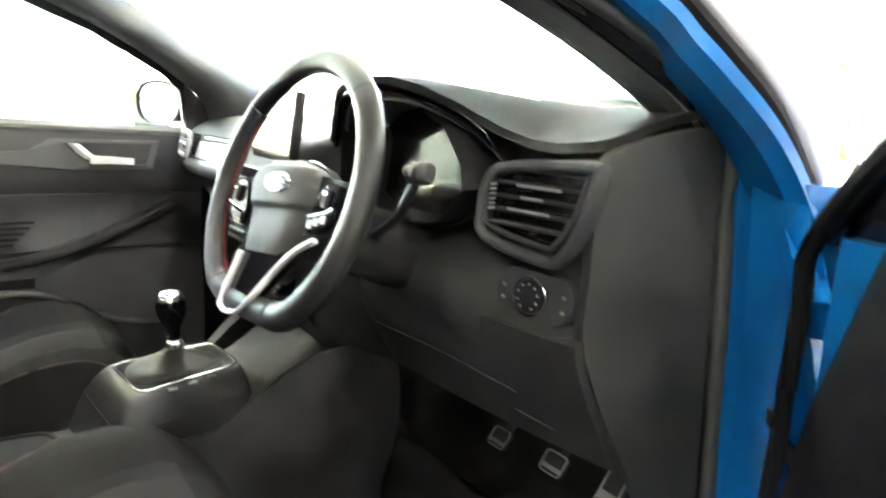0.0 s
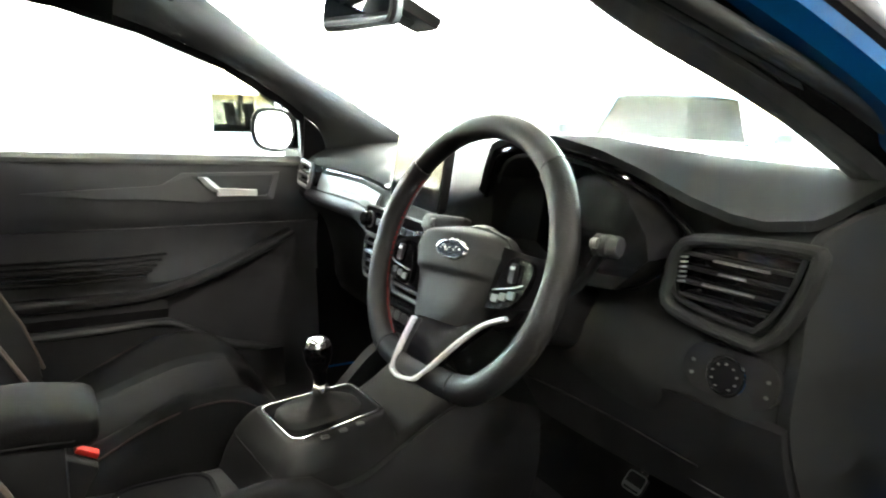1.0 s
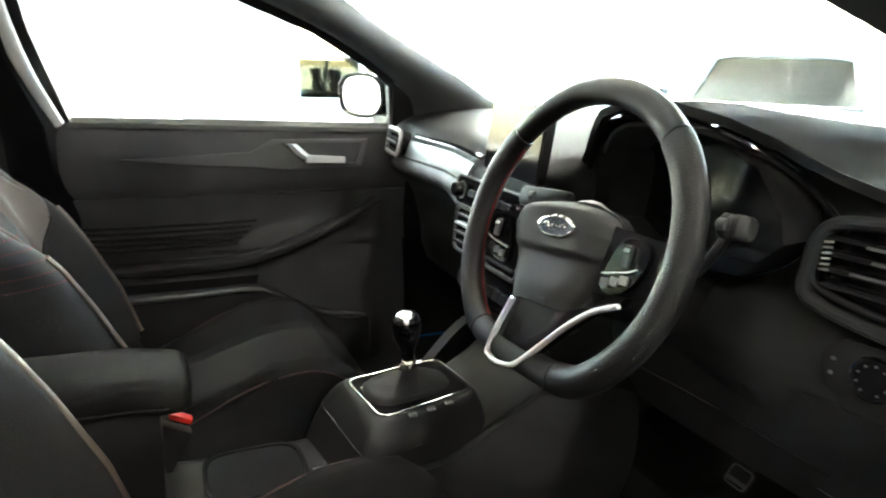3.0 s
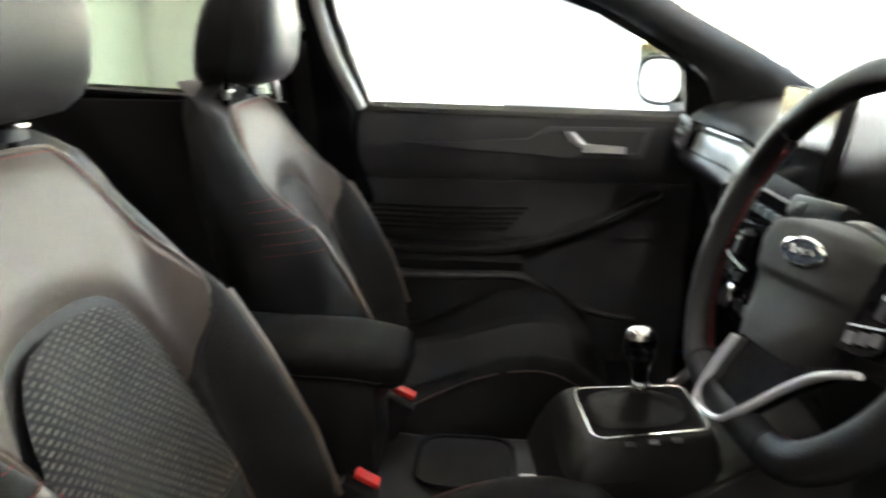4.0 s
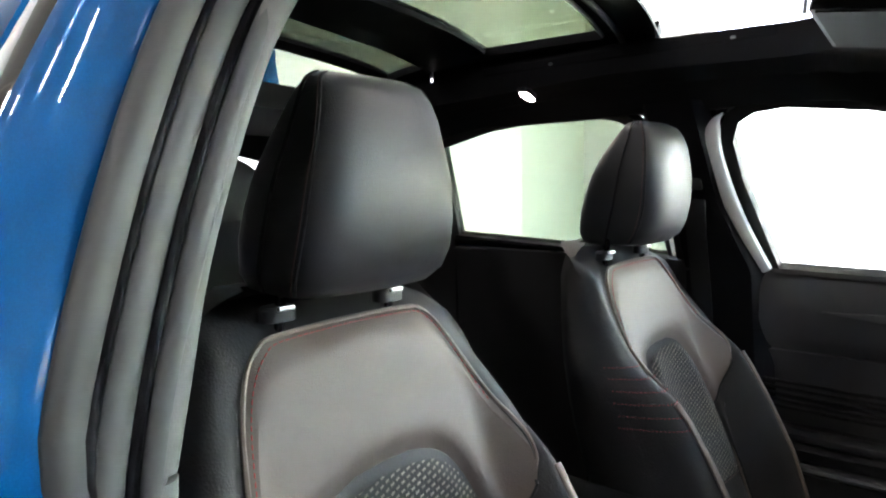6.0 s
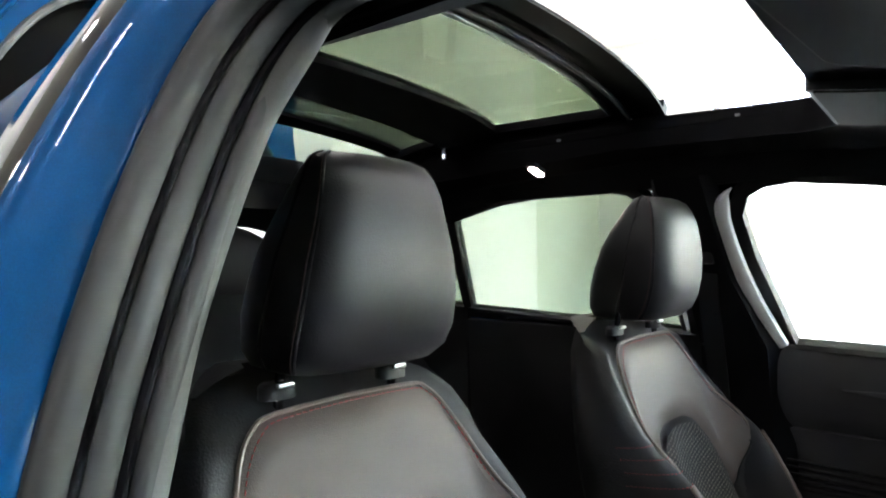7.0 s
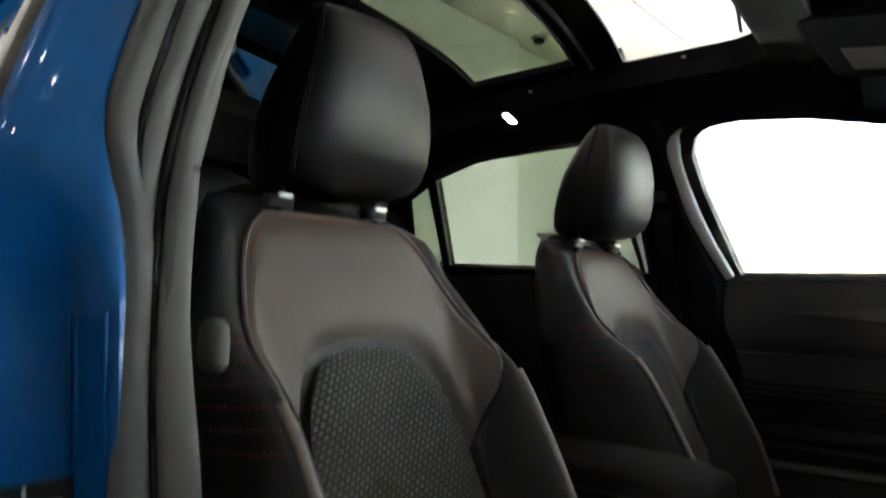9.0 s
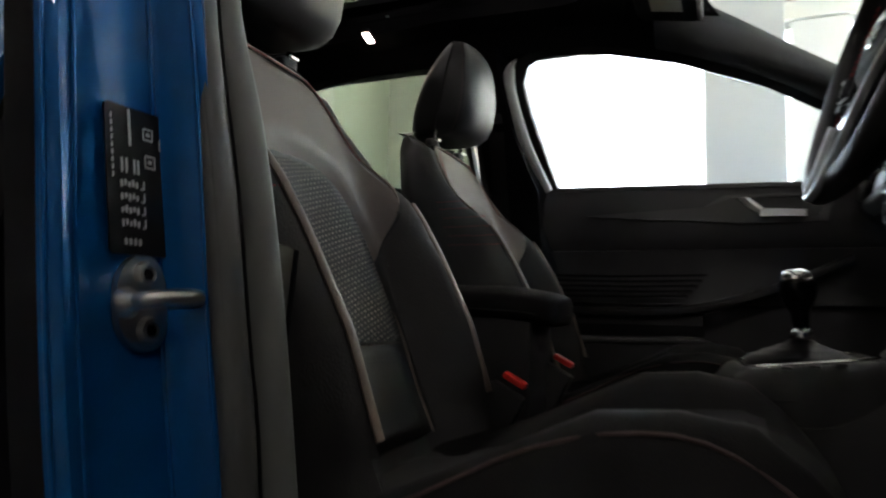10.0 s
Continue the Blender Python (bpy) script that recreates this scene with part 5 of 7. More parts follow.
    for y in ys:
        w = lerp(0.262, 0.235, step(0.5, 0.78, y))
        rings.append([V(cx + w * k, y, cush(w * k, y)) for k in [-1 + 2 * i / 36 for i in range(37)]] + [V(cx + w * 0.98, y, 0.36), V(cx - w * 0.98, y, 0.36)])
    part("cushion", loft(rings), CUSHION, ob, "black leather seat cushion", auto=60)
    bm = bmesh.new()
    lay = bm.loops.layers.uv.new("UVMap")
    pts = [[(lerp(-0.125, 0.125, i / 14), lerp(0.20, 0.70, j / 20)) for i in range(15)] for j in range(21)]
    gv = [[bm.verts.new(V(cx + x, y, cush(x, y) + 0.001 + 0.006 * step(0, 0.2, min(i, 14 - i) / 14) * step(0, 0.15, min(j, 20 - j) / 20))) for i, (x, y) in enumerate(r)] for j, r in enumerate(pts)]
    for j in range(20):
        for i in range(14):
            f = bm.faces.new((gv[j][i], gv[j][i + 1], gv[j + 1][i + 1], gv[j + 1][i]))
            for lp, (jj, ii) in zip(f.loops, ((j, i), (j, i + 1), (j + 1, i + 1), (j + 1, i))):
                lp[lay].uv = (pts[jj][ii][1], pts[jj][ii][0])
    part("cushion_insert", bm, CLOTH, ob, "black cloth cushion insert")
    for side in (-1, 1):
        part("cushion_seam", tube(smooth_path([V(cx + side * 0.215, y, cush(0.215, y) + 0.001) for y in (0.20, 0.35, 0.5, 0.62, 0.70, 0.75)], 4), 0.002, 6), THREAD, ob)
    part("seat_base", loft([[V(cx + x, y, z) for x, y in ((-0.22, 0.14), (0.22, 0.14), (0.22, 0.72), (-0.22, 0.72))] for z in (0.225, 0.30, 0.37)]), PLASTIC, ob, "black plastic seat base", bevel=0.008)
    part("side_shield", loft([[V(cx + s * (0.258 + dx), y, z) for y, z in ((0.10, 0.33), (0.70, 0.30), (0.74, 0.38), (0.55, 0.41), (0.25, 0.44), (0.10, 0.47))] for dx in (0.0, 0.02)]), PLASTIC, ob, "black plastic seat side shield", bevel=0.004)
    # head restraint
    hr = thing("head_restraint", (cx, 0.0, 1.04), "black leather head restraint with red-stitched side seams", "head restraint", "head restraints")
    prof = [  # height, half width, front y, back y
        (1.052, 0.098, 0.058, -0.028), (1.058, 0.116, 0.080, -0.044), (1.074, 0.128, 0.098, -0.050), (1.105, 0.131, 0.110, -0.048), (1.14, 0.128, 0.117, -0.040), (1.18, 0.121, 0.118, -0.026),
        (1.215, 0.110, 0.114, -0.008), (1.245, 0.103, 0.108, 0.014), (1.265, 0.096, 0.100, 0.028), (1.279, 0.087, 0.090, 0.040), (1.286, 0.068, 0.076, 0.052)]
    EXP = 5.5
    rings = []
    prof = [(z, w * (0.86 if s > 0 else lerp(0.72, 0.92, step(1.10, 1.26, z))), yf + 0.004, yb - 0.004 - 0.008 * step(1.26, 1.08, z)) for z, w, yf, yb in prof]
    for z, w, yf, yb in prof:
        yc, d = (yf + yb) / 2, (yf - yb) / 2
        rings.append([V(cx + x * (1 - 0.10 * max(0, -y / d)), yc + y - 0.010 * (x / w) ** 2 * (1 if y > 0 else 0), z - 0.10 * y * step(1.07, 1.09, z)) for x, y in super_ring(w, d, 60, EXP)])
    part("pad", loft(rings), RESTRAINT_LEATHER, hr, "black leather pad", auto=60)
    for side in (-1, 1):
        for frac, mat, r in ((0.66, THREAD, 0.0011), (0.72, SEAM, 0.0018), (0.05, SEAM, 0.0020)):
            path = []
            for z, w, yf, yb in prof[1:]:
                yc, d = (yf + yb) / 2, (yf - yb) / 2
                y = frac * d
                x = w * (1 - abs(frac) ** EXP) ** (1 / EXP) * (1 - 0.10 * max(0, -frac))
                yc -= 0.010 * (x / w) ** 2 * (1 if frac > 0 else 0)
                path.append(V(cx + side * (x + 0.0004), yc + y, z - 0.10 * y * step(1.07, 1.09, z)))
            part("side_seam", tube(smooth_path(path, 4), r, 6), mat, hr, "red side seam" if mat is THREAD else "")
    for dx in (-0.083, 0.083):
        post = part("post", tube([V(cx + dx, 0.005, 0.99), V(cx + dx, 0.008, 1.03), V(cx + dx, 0.018, 1.09)], 0.0055, 12), PIANO, hr, "dark steel post")
        part("guide", loft([[V(cx + dx + x * k, 0.005 + y * k, z) for x, y in super_ring(0.021, 0.0125, 16, 3)] for z, k in ((1.025, 1.0), (1.038, 1.0), (1.042, 0.85), (1.043, 0.5))]), PLASTIC, hr, "black guide sleeve")
        part("guide_button", box(cx + dx, 0.021, 1.0405, 0.020, 0.006, 0.005), SATIN, hr, "small silver release button", bevel=0.0015)
    return ob


seat(0.380, 1, "driver_seat", "black leather driver's seat with a flecked cloth insert")
seat(-0.372, -1, "passenger_seat", "black leather front passenger seat beside the centre console")


def build_rear():
    bench = thing("rear_bench", (0, -0.75, 0.25), "black cloth rear bench seat", "rear seat")
    for cx in (-0.42, 0.02, 0.44):
        middle = cx == 0.02
        w = 0.215 if middle else 0.20
        crown = ((1.05, 0.97), (1.085, 0.92), (1.10, 0.82)) if middle else ((0.95, 0.97), (0.985, 0.85))
        part("backrest", loft([[V(cx + x, -0.80 - 0.33 * (z - 0.5) + y, z) for x, y in super_ring(w * k, 0.07, 20, 4)] for z, k in ((0.42, 0.98), (0.6, 1.0), (0.85, 1.0)) + crown]), CLOTH, bench)
        part("cushion", loft([[V(cx + x, y, 0.43 + z) for x, z in super_ring(w, 0.07, 20, 4)] for y in (-0.82, -0.6, -0.4, -0.34)]), CLOTH, bench)
        hr = thing("head_restraint", (cx, -0.97, 0.98), "black cloth rear head restraint", "head restraint", "rear head restraints")
        dome = ((1.080, 0.85), (1.088, 0.95), (1.14, 1.0), (1.175, 1.0), (1.195, 0.955), (1.215, 0.86), (1.235, 0.72), (1.252, 0.55), (1.262, 0.38), (1.268, 0.18)) if middle else ((0.995, 0.85), (1.01, 0.97), (1.09, 1.0), (1.135, 0.97), (1.155, 0.85), (1.162, 0.6))
        part("pad", loft([[V(cx + x * k, -0.965 + y * k, z) for x, y in super_ring(0.222 if middle else 0.125, 0.045, 24, 3)] for z, k in dome]), LEATHER, hr)
        for dx in (-0.06, 0.06):
            part("post", tube([V(cx + dx, -0.96, 0.94), V(cx + dx, -0.962, 1.13 if middle else 1.01)], 0.006, 8), PLASTIC, hr)


build_rear()

# ---- dashboard ----
def dash_profile(x):
    """Front-to-back profile (y, z) of the dash moulding at x."""
    passenger = [(1.60, 0.955), (1.42, 1.005), (1.25, 1.025), (1.10, 1.015), (1.015, 0.992), (0.985, 0.972), (0.975, 0.955), (0.968, 0.925), (0.955, 0.902), (0.955, 0.880), (0.985, 0.850), (1.03, 0.80), (1.06, 0.70), (1.08, 0.60), (1.20, 0.52)]
    middle = [(1.60, 0.975), (1.42, 1.03), (1.25, 1.045), (1.10, 1.035), (1.00, 1.005), (0.965, 0.985), (0.945, 0.965), (0.93, 0.94), (0.925, 0.905), (0.92, 0.86), (0.925, 0.80), (0.95, 0.72), (0.98, 0.65), (1.02, 0.57), (1.15, 0.50)]
    cluster = [(1.60, 0.98), (1.42, 1.035), (1.27, 1.056), (1.18, 1.060), (1.13, 1.050), (1.10, 1.03), (1.085, 1.0), (1.08, 0.95), (1.07, 0.90), (1.02, 0.87), (0.99, 0.83), (1.00, 0.77), (1.05, 0.71), (1.11, 0.665), (1.22, 0.64)]
    outer = [(1.52, 0.985), (1.40, 1.035), (1.27, 1.056), (1.17, 1.048), (1.09, 1.026), (1.050, 1.010), (1.038, 0.998), (1.032, 0.955), (1.034, 0.905), (1.045, 0.875), (1.030, 0.85), (1.022, 0.79), (1.05, 0.73), (1.11, 0.67), (1.22, 0.64)]
    xs = [-0.73, -0.30, -0.12, 0.14, 0.26, 0.40, 0.52, 0.60, 0.73]
    sets = [passenger, passenger, middle, middle, cluster, cluster, cluster, outer, outer]
    out = []
    for i in range(len(passenger)):
        out.append((float(np.interp(x, xs, [p[i][0] for p in sets])), float(np.interp(x, xs, [p[i][1] for p in sets]))))
    ends = 0.05 * step(0.66, 0.735, abs(x)) if x > 0 else 0.015 * step(0.68, 0.735, abs(x))
    return [(y + ends * (1 if k > 3 else 0.2), z) for k, (y, z) in enumerate(out)]


def build_dash():
    dash = thing("dashboard", (0, 1.1, 0.5), "black soft-touch dashboard with vents and a driver display", "dashboard")
    rows = []
    for i in range(61):
        x = lerp(-0.735, 0.698, i / 60)
        rows.append([V(x, y, z) for y, z in [(p.y, p.z) for p in smooth_path([(0, a, b) for a, b in dash_profile(x)], 3)]])
    part("moulding", add_rings(bmesh.new(), rows, False, False), DASH_TOP, dash, "black grained dashboard moulding", auto=60)

    # hood over the driver's display
    rim_y = table_fn([(0.125, 1.000), (0.175, 0.985), (0.24, 0.955), (0.30, 0.945), (0.44, 0.965), (0.50, 1.010), (0.545, 1.045), (0.585, 1.055)])
    lip_y = table_fn([(0.125, 1.000), (0.175, 0.985), (0.24, 0.955), (0.30, 0.945), (0.44, 0.965), (0.50, 0.995), (0.545, 1.012), (0.60, 1.020), (0.66, 1.028), (0.70, 1.055)])
    rim_z = table_fn([(0.125, 0.950), (0.15, 0.973), (0.175, 1.000), (0.205, 1.040), (0.24, 1.068), (0.30, 1.084), (0.38, 1.086), (0.45, 1.074), (0.50, 1.045), (0.535, 1.010), (0.56, 0.975), (0.585, 0.955)])
    lip_z = table_fn([(0.125, 0.950), (0.15, 0.973), (0.175, 1.000), (0.205, 1.040), (0.24, 1.068), (0.30, 1.084), (0.38, 1.086), (0.45, 1.074), (0.50, 1.054), (0.535, 1.038), (0.567, 1.026), (0.62, 1.013), (0.66, 1.010), (0.70, 1.016)])

    def hood(u, v):
        x = lerp(0.125, 0.700, u)
        y0, z0 = lip_y(x), lip_z(x)
        y = lerp(y0, 1.27, v)
        return V(x, y, lerp(z0, dash_profile(x)[2][1] + 0.004, step(0, 1, v) * 0.9 + 0.1 * v) + 0.006 * math.sin(math.pi * v))
    part("display_hood", sheet(hood, 56, 14, -0.012), HOOD, dash, "black grained hood over the display", auto=60)
    for off, mat, r in ((0.0, PIANO, 0.004), (0.016, GREY_TRIM, 0.003)):
        rim = smooth_path([V(x, rim_y(x) + 0.006 + off, rim_z(x) - 0.010 - off * 0.6) for x in (0.14, 0.165, 0.19, 0.215, 0.25, 0.30, 0.38, 0.45, 0.50, 0.535, 0.558)], 5)
        part("hood_rim", tube(rim, r, 8), mat, dash, "gloss black rim of the hood" if mat is PIANO else "")
    # display recess and smoked panel
    recess = [(0.205, 0.925), (0.205, 1.02), (0.25, 1.052), (0.32, 1.065), (0.42, 1.058), (0.49, 1.03), (0.530, 0.985), (0.538, 0.955), (0.485, 0.905), (0.40, 0.895), (0.28, 0.895)]
    part("display_well", loft([[V(lerp(0.37, x, k), y, lerp(0.97, z, k)) for x, z in recess] for y, k in ((0.985, 1.02), (1.02, 1.0), (1.062, 0.94))], caps=False), PLASTIC, dash)
    part("driver_display", poly_hole_sheet(recess, [], lambda x, z, w: V(lerp(0.37, x, 0.95), 1.058 + w + 0.12 * (z - 0.97), lerp(0.97, z, 0.95)), 0.006), SMOKE, dash, "smoked driver display panel", smooth=False)
    low_rim = smooth_path([V(0.538, 1.045, 0.958), V(0.52, 1.035, 0.928), V(0.485, 1.025, 0.902), V(0.44, 1.015, 0.893)], 5)
    part("hood_rim", tube(low_rim, 0.003, 8), PIANO, dash)

    def vent(name, x0, x1, z0, z1, y, tilt, skew, label, n=4, narrow=False, rim_mat=PLASTIC, rim_r=0.0035):
        hexa = [(-0.083, -0.015), (-0.075, 0.022), (-0.045, 0.038), (0.060, 0.046), (0.066, 0.034), (0.052, -0.014), (0.030, -0.048), (0.012, -0.052), (-0.068, -0.040)]
        hexa = [(q.x, q.y) for q in smooth_path([(a, b, 0) for a, b in hexa], 3, True)]
        def span(h):
            xs = [lerp(a[0], b[0], (h - a[1]) / (b[1] - a[1])) for a, b in zip(hexa, hexa[1:] + hexa[:1]) if (a[1] - h) * (b[1] - h) < 0]
            return min(xs) + 0.006, max(xs) - 0.004
        warp = lambda q: [(a * (1 - (0.28 * (0.5 - b / (z1 - z0)) if a > 0 and narrow else 0)), b) for a, b in q]
        v = part(name, slab(hexa if narrow else warp(round_rect(x1 - x0, z1 - z0, 0.016)), 0.02, Matrix.Translation(((x0 + x1) / 2, y + 0.016, (z0 + z1) / 2)) @ Euler((radians(90 + tilt), 0, radians(skew))).to_matrix().to_4x4()), PIANO, dash, label)
        m = Matrix.Translation(((x0 + x1) / 2, y, (z0 + z1) / 2)) @ Euler((radians(90 + tilt), 0, radians(skew))).to_matrix().to_4x4()
        rim = [m @ V(a, b, 0.004) for a, b in (hexa if narrow else warp(round_rect(x1 - x0 + 0.006, z1 - z0 + 0.006, 0.018, 5)))]
        part("vent_rim", tube(rim, rim_r, 8, True, up=(0, 1, 0)), rim_mat, v)
        for k in range(n):
            h = (z1 - z0) * ((k + 0.5) / n - 0.5)
            lo, hi = span(h) if narrow else (-(x1 - x0) / 2 + 0.006, (x1 - x0) / 2 - 0.004)
            part("slat", loft([[m @ V(a, h + b, c) for b, c in ((-0.0012, -0.010), (0.0022, -0.008), (0.003, 0.006), (0.001, 0.0085), (-0.0015, 0.006))] for a in (lo, (lo + hi) / 2, hi)]), PLASTIC, v)
        return v, m
    v, m = vent("side_vent", 0.585, 0.703, 0.910, 0.995, 1.024, -3, 8, "black slatted air vent", 5, True)
    for h, a, b in ((0.016, -0.030, 0.035), (0.002, -0.022, 0.010), (-0.014, -0.040, 0.022)):
        part("slat_highlight", loft([[m @ V(q, h + p, c + 0.009) for p, c in ((-0.0016, 0), (0.0016, 0), (0.0012, 0.003), (-0.0012, 0.003))] for q in (a, b)]), SATIN, v, "satin silver slat edge")
    lip = [(-0.086, -0.016), (-0.078, 0.022), (-0.048, 0.037), (0.062, 0.045), (0.080, 0.036), (0.067, -0.018), (0.043, -0.061), (0.014, -0.068), (-0.077, -0.053)]
    lip = [m @ V(q.x, q.y, 0.000) for q in smooth_path([(a, b, 0) for a, b in lip], 4, True)]
    part("vent_surround", sweep(lip, super_ring(0.008, 0.014, 12, 2.2), True, up=(0, 1, 0)), DASH_TOP, dash, "soft black surround of the side vent")
    wheel_m = m @ Matrix.Translation((-0.066, -0.002, 0.008))
    for k in range(6):
        part("thumbwheel_rib", tube([wheel_m @ V(-0.006, -0.015 + 0.006 * k, 0.002), wheel_m @ V(0.004, -0.013 + 0.006 * k, 0.004)], 0.0014, 6), SATIN, v)
    vp, mp = vent("side_vent", -0.695, -0.560, 0.912, 0.968, 0.956, -10, -8, "black slatted air vent with silver slat", 4, False, DECOR, 0.0055)
    part("slat_highlight", loft([[mp @ V(q, p, c + 0.008) for p, c in ((-0.003, 0), (0.003, 0), (0.002, 0.004), (-0.002, 0.004))] for q in (-0.055, 0.05)]), SATIN, vp, "satin silver slat edge")
    # passenger side: dark slot and satin strip
    def strip(name, x0, x1, z0, z1, proud, mat, label):
        def fn(u, v):
            x = lerp(x0, x1, u)
            z = lerp(z0(x), z1(x), v)
            pr = [(p.z, p.y) for p in smooth_path([(0, a, b) for a, b in dash_profile(x)][4:12], 4)]
            pr.sort()
            y = float(np.interp(z, [q[0] for q in pr], [q[1] for q in pr]))
            return V(x, y - proud - 0.004 * math.sin(math.pi * v), z)
        return part(name, sheet(fn, 20, 5, 0.008), mat, dash, label)
    strip("slot", -0.53, -0.10, lambda x: 0.957 + 0.01 * (x + 0.53), lambda x: 0.966 + 0.01 * (x + 0.53), 0.001, PIANO, "narrow black slot")
    strip("decor_strip", -0.55, -0.115, lambda x: 0.910 + 0.012 * (x + 0.55), lambda x: 0.950 + 0.008 * (x + 0.55), 0.004, DECOR, "brushed satin grey decor strip")
    strip("lower_decor", -0.62, -0.12, lambda x: 0.862 + 0.012 * (x + 0.55), lambda x: 0.905 + 0.012 * (x + 0.55), 0.003, GREY_TRIM, "grey lower decor panel")
    # lighting switch panel on the driver's side
    lm = Matrix.Translation((0.645, 1.024, 0.837)) @ Euler((radians(86), 0, radians(8))).to_matrix().to_4x4()
    panel = part("light_switch_panel", slab(round_rect(0.118, 0.060, 0.028), 0.012, lm @ Matrix.Translation((0, 0, -0.007))), PLASTIC, dash, "black light switch panel", bevel=0.002)
    part("dial_ring", tube([lm @ V(0.0238 * math.cos(k * math.pi / 20), 0.0238 * math.sin(k * math.pi / 20), 0.008) for k in range(40)], 0.0009, 8, True, up=(0, 1, 0)), CHROME, panel, "thin chrome dial ring")
    part("dial", lathe([(0.003, 0.012), (0.013, 0.012), (0.0205, 0.009), (0.0224, 0.003)], lm, 28), SEAL_BLACK, panel, "black rotary light dial")
    print_grey = surface("grey_switch_print", (0.14, 0.14, 0.14), rough=0.6)
    for k in range(9):
        a = radians(-60 + 37 * k)
        part("dial_mark", slab([(u + 0.0155 * math.cos(a), v + 0.0155 * math.sin(a)) for u, v in round_rect(0.0032, 0.0024, 0.0006, 1)], 0.001, lm @ Matrix.Translation((0, 0, 0.0118))), print_grey, panel, smooth=False)
    for u, v in ((0.047, 0.008), (0.047, -0.010), (-0.045, 0.006), (-0.045, -0.010)):
        part("switch_mark", slab([(u + a, v + b) for a, b in round_rect(0.005, 0.004, 0.001, 1)], 0.001, lm @ Matrix.Translation((0, 0, 0.0030))), print_grey, panel, smooth=False)
    # knee panel, steering column
    part("knee_panel", sheet(lambda u, v: V(lerp(0.24, 0.712, u), lerp(1.005, 1.10, v ** 1.3) + 0.04 * u * u, lerp(0.795, 0.615, v)), 14, 10, 0.015), PLASTIC, dash, "black plastic knee panel")
    part("panel_gap", tube(smooth_path([V(0.28, 1.02, 0.70), V(0.45, 1.035, 0.70), V(0.60, 1.05, 0.69)], 4), 0.0015, 6), SEAM, dash)
    part("fuse_cover_edge", tube(smooth_path([V(0.52, 1.075, 0.655), V(0.60, 1.085, 0.645), V(0.66, 1.10, 0.64)], 4), 0.0015, 6), GREY_TRIM, dash)
    # centre stack
    stack = thing("centre_stack", (0.0, 0.92, 0.6), "black centre stack with air vents and climate controls", "control panel")
    sm = Matrix.Translation((0.01, 0.915, 0.905)) @ Euler((radians(82), 0, 0)).to_matrix().to_4x4()
    part("audio_panel", slab(round_rect(0.275, 0.05, 0.015), 0.02, sm), PIANO, stack, "gloss black audio panel", bevel=0.002)
    part("audio_trim", tube([sm @ V(a, b, 0.010) for a, b in round_rect(0.28, 0.054, 0.017, 4)], 0.0025, 8, True, up=(0, 1, 0)), GREY_TRIM, stack, "dark grey trim line")
    for x in (-0.113, 0.113):
        knob = part("knob", lathe([(0.013, 0.008), (0.0145, 0.010), (0.014, 0.026), (0.012, 0.029), (0.002, 0.029)], sm @ Matrix.Translation((x, 0, 0)), 22), PIANO, stack, "black rotary knob")
        part("knob_ring", lathe([(0.0142, 0.008), (0.0165, 0.009), (0.0165, 0.013), (0.0142, 0.013)], sm @ Matrix.Translation((x, 0, 0)), 22), GREY_TRIM, knob, "dark grey ring")
    for k in range(5):
        part("button", slab(round_rect(0.026, 0.012, 0.003, 2), 0.008, sm @ Matrix.Translation((-0.064 + 0.032 * k, 0, 0.012))), PLASTIC, stack, bevel=0.001)
    for x0 in (-0.118, 0.012):
        m = Matrix.Translation((x0 + 0.056, 0.905, 0.832)) @ Euler((radians(86), 0, 0)).to_matrix().to_4x4()
        well = part("centre_vent", slab(round_rect(0.112, 0.078, 0.016), 0.016, m @ Matrix.Translation((0, 0, -0.006))), PIANO, stack, "black centre air vent")
        part("vent_rim", tube([m @ V(a, b, 0.004) for a, b in round_rect(0.118, 0.084, 0.018, 5)], 0.0035, 8, True, up=(0, 1, 0)), GREY_TRIM, well, "dark grey rim")
        for k in range(4):
            h = -0.026 + 0.0175 * k
            part("slat", loft([[m @ V(a, h + b, c) for b, c in ((-0.001, -0.002), (0.002, -0.002), (0.0028, 0.010), (-0.0012, 0.010))] for a in (-0.05, 0.05)]), SATIN if k == 2 else PLASTIC, well)
    cm = Matrix.Translation((0.01, 0.925, 0.735)) @ Euler((radians(76), 0, 0)).to_matrix().to_4x4()
    clim = part("climate_panel", slab(round_rect(0.25, 0.06, 0.012), 0.02, cm), PIANO, stack, "gloss black climate panel", bevel=0.002)
    for x in (-0.095, 0.095):
        part("dial_ring", lathe([(0.019, 0.010), (0.022, 0.012), (0.022, 0.020), (0.019, 0.022)], cm @ Matrix.Translation((x, 0, 0)), 26), CHROME, clim, "chrome dial ring")
        part("dial", lathe([(0.018, 0.010), (0.018, 0.022), (0.014, 0.025), (0.002, 0.025)], cm @ Matrix.Translation((x, 0, 0)), 24), PLASTIC, clim)
    for k in range(5):
        part("button", slab(round_rect(0.022, 0.018, 0.003, 2), 0.006, cm @ Matrix.Translation((-0.052 + 0.026 * k, 0, 0.012))), PLASTIC, clim, bevel=0.001)
    part("lower_tray", sheet(lambda u, v: V(lerp(-0.12, 0.13, u), lerp(0.955, 1.05, v), lerp(0.69, 0.60, v)), 6, 6, 0.01), PLASTIC, stack, "black storage tray")
    # touchscreen
    scr = thing("touchscreen", (0.02, 0.96, 0.94), "dark touchscreen standing on the dashboard", "screen")
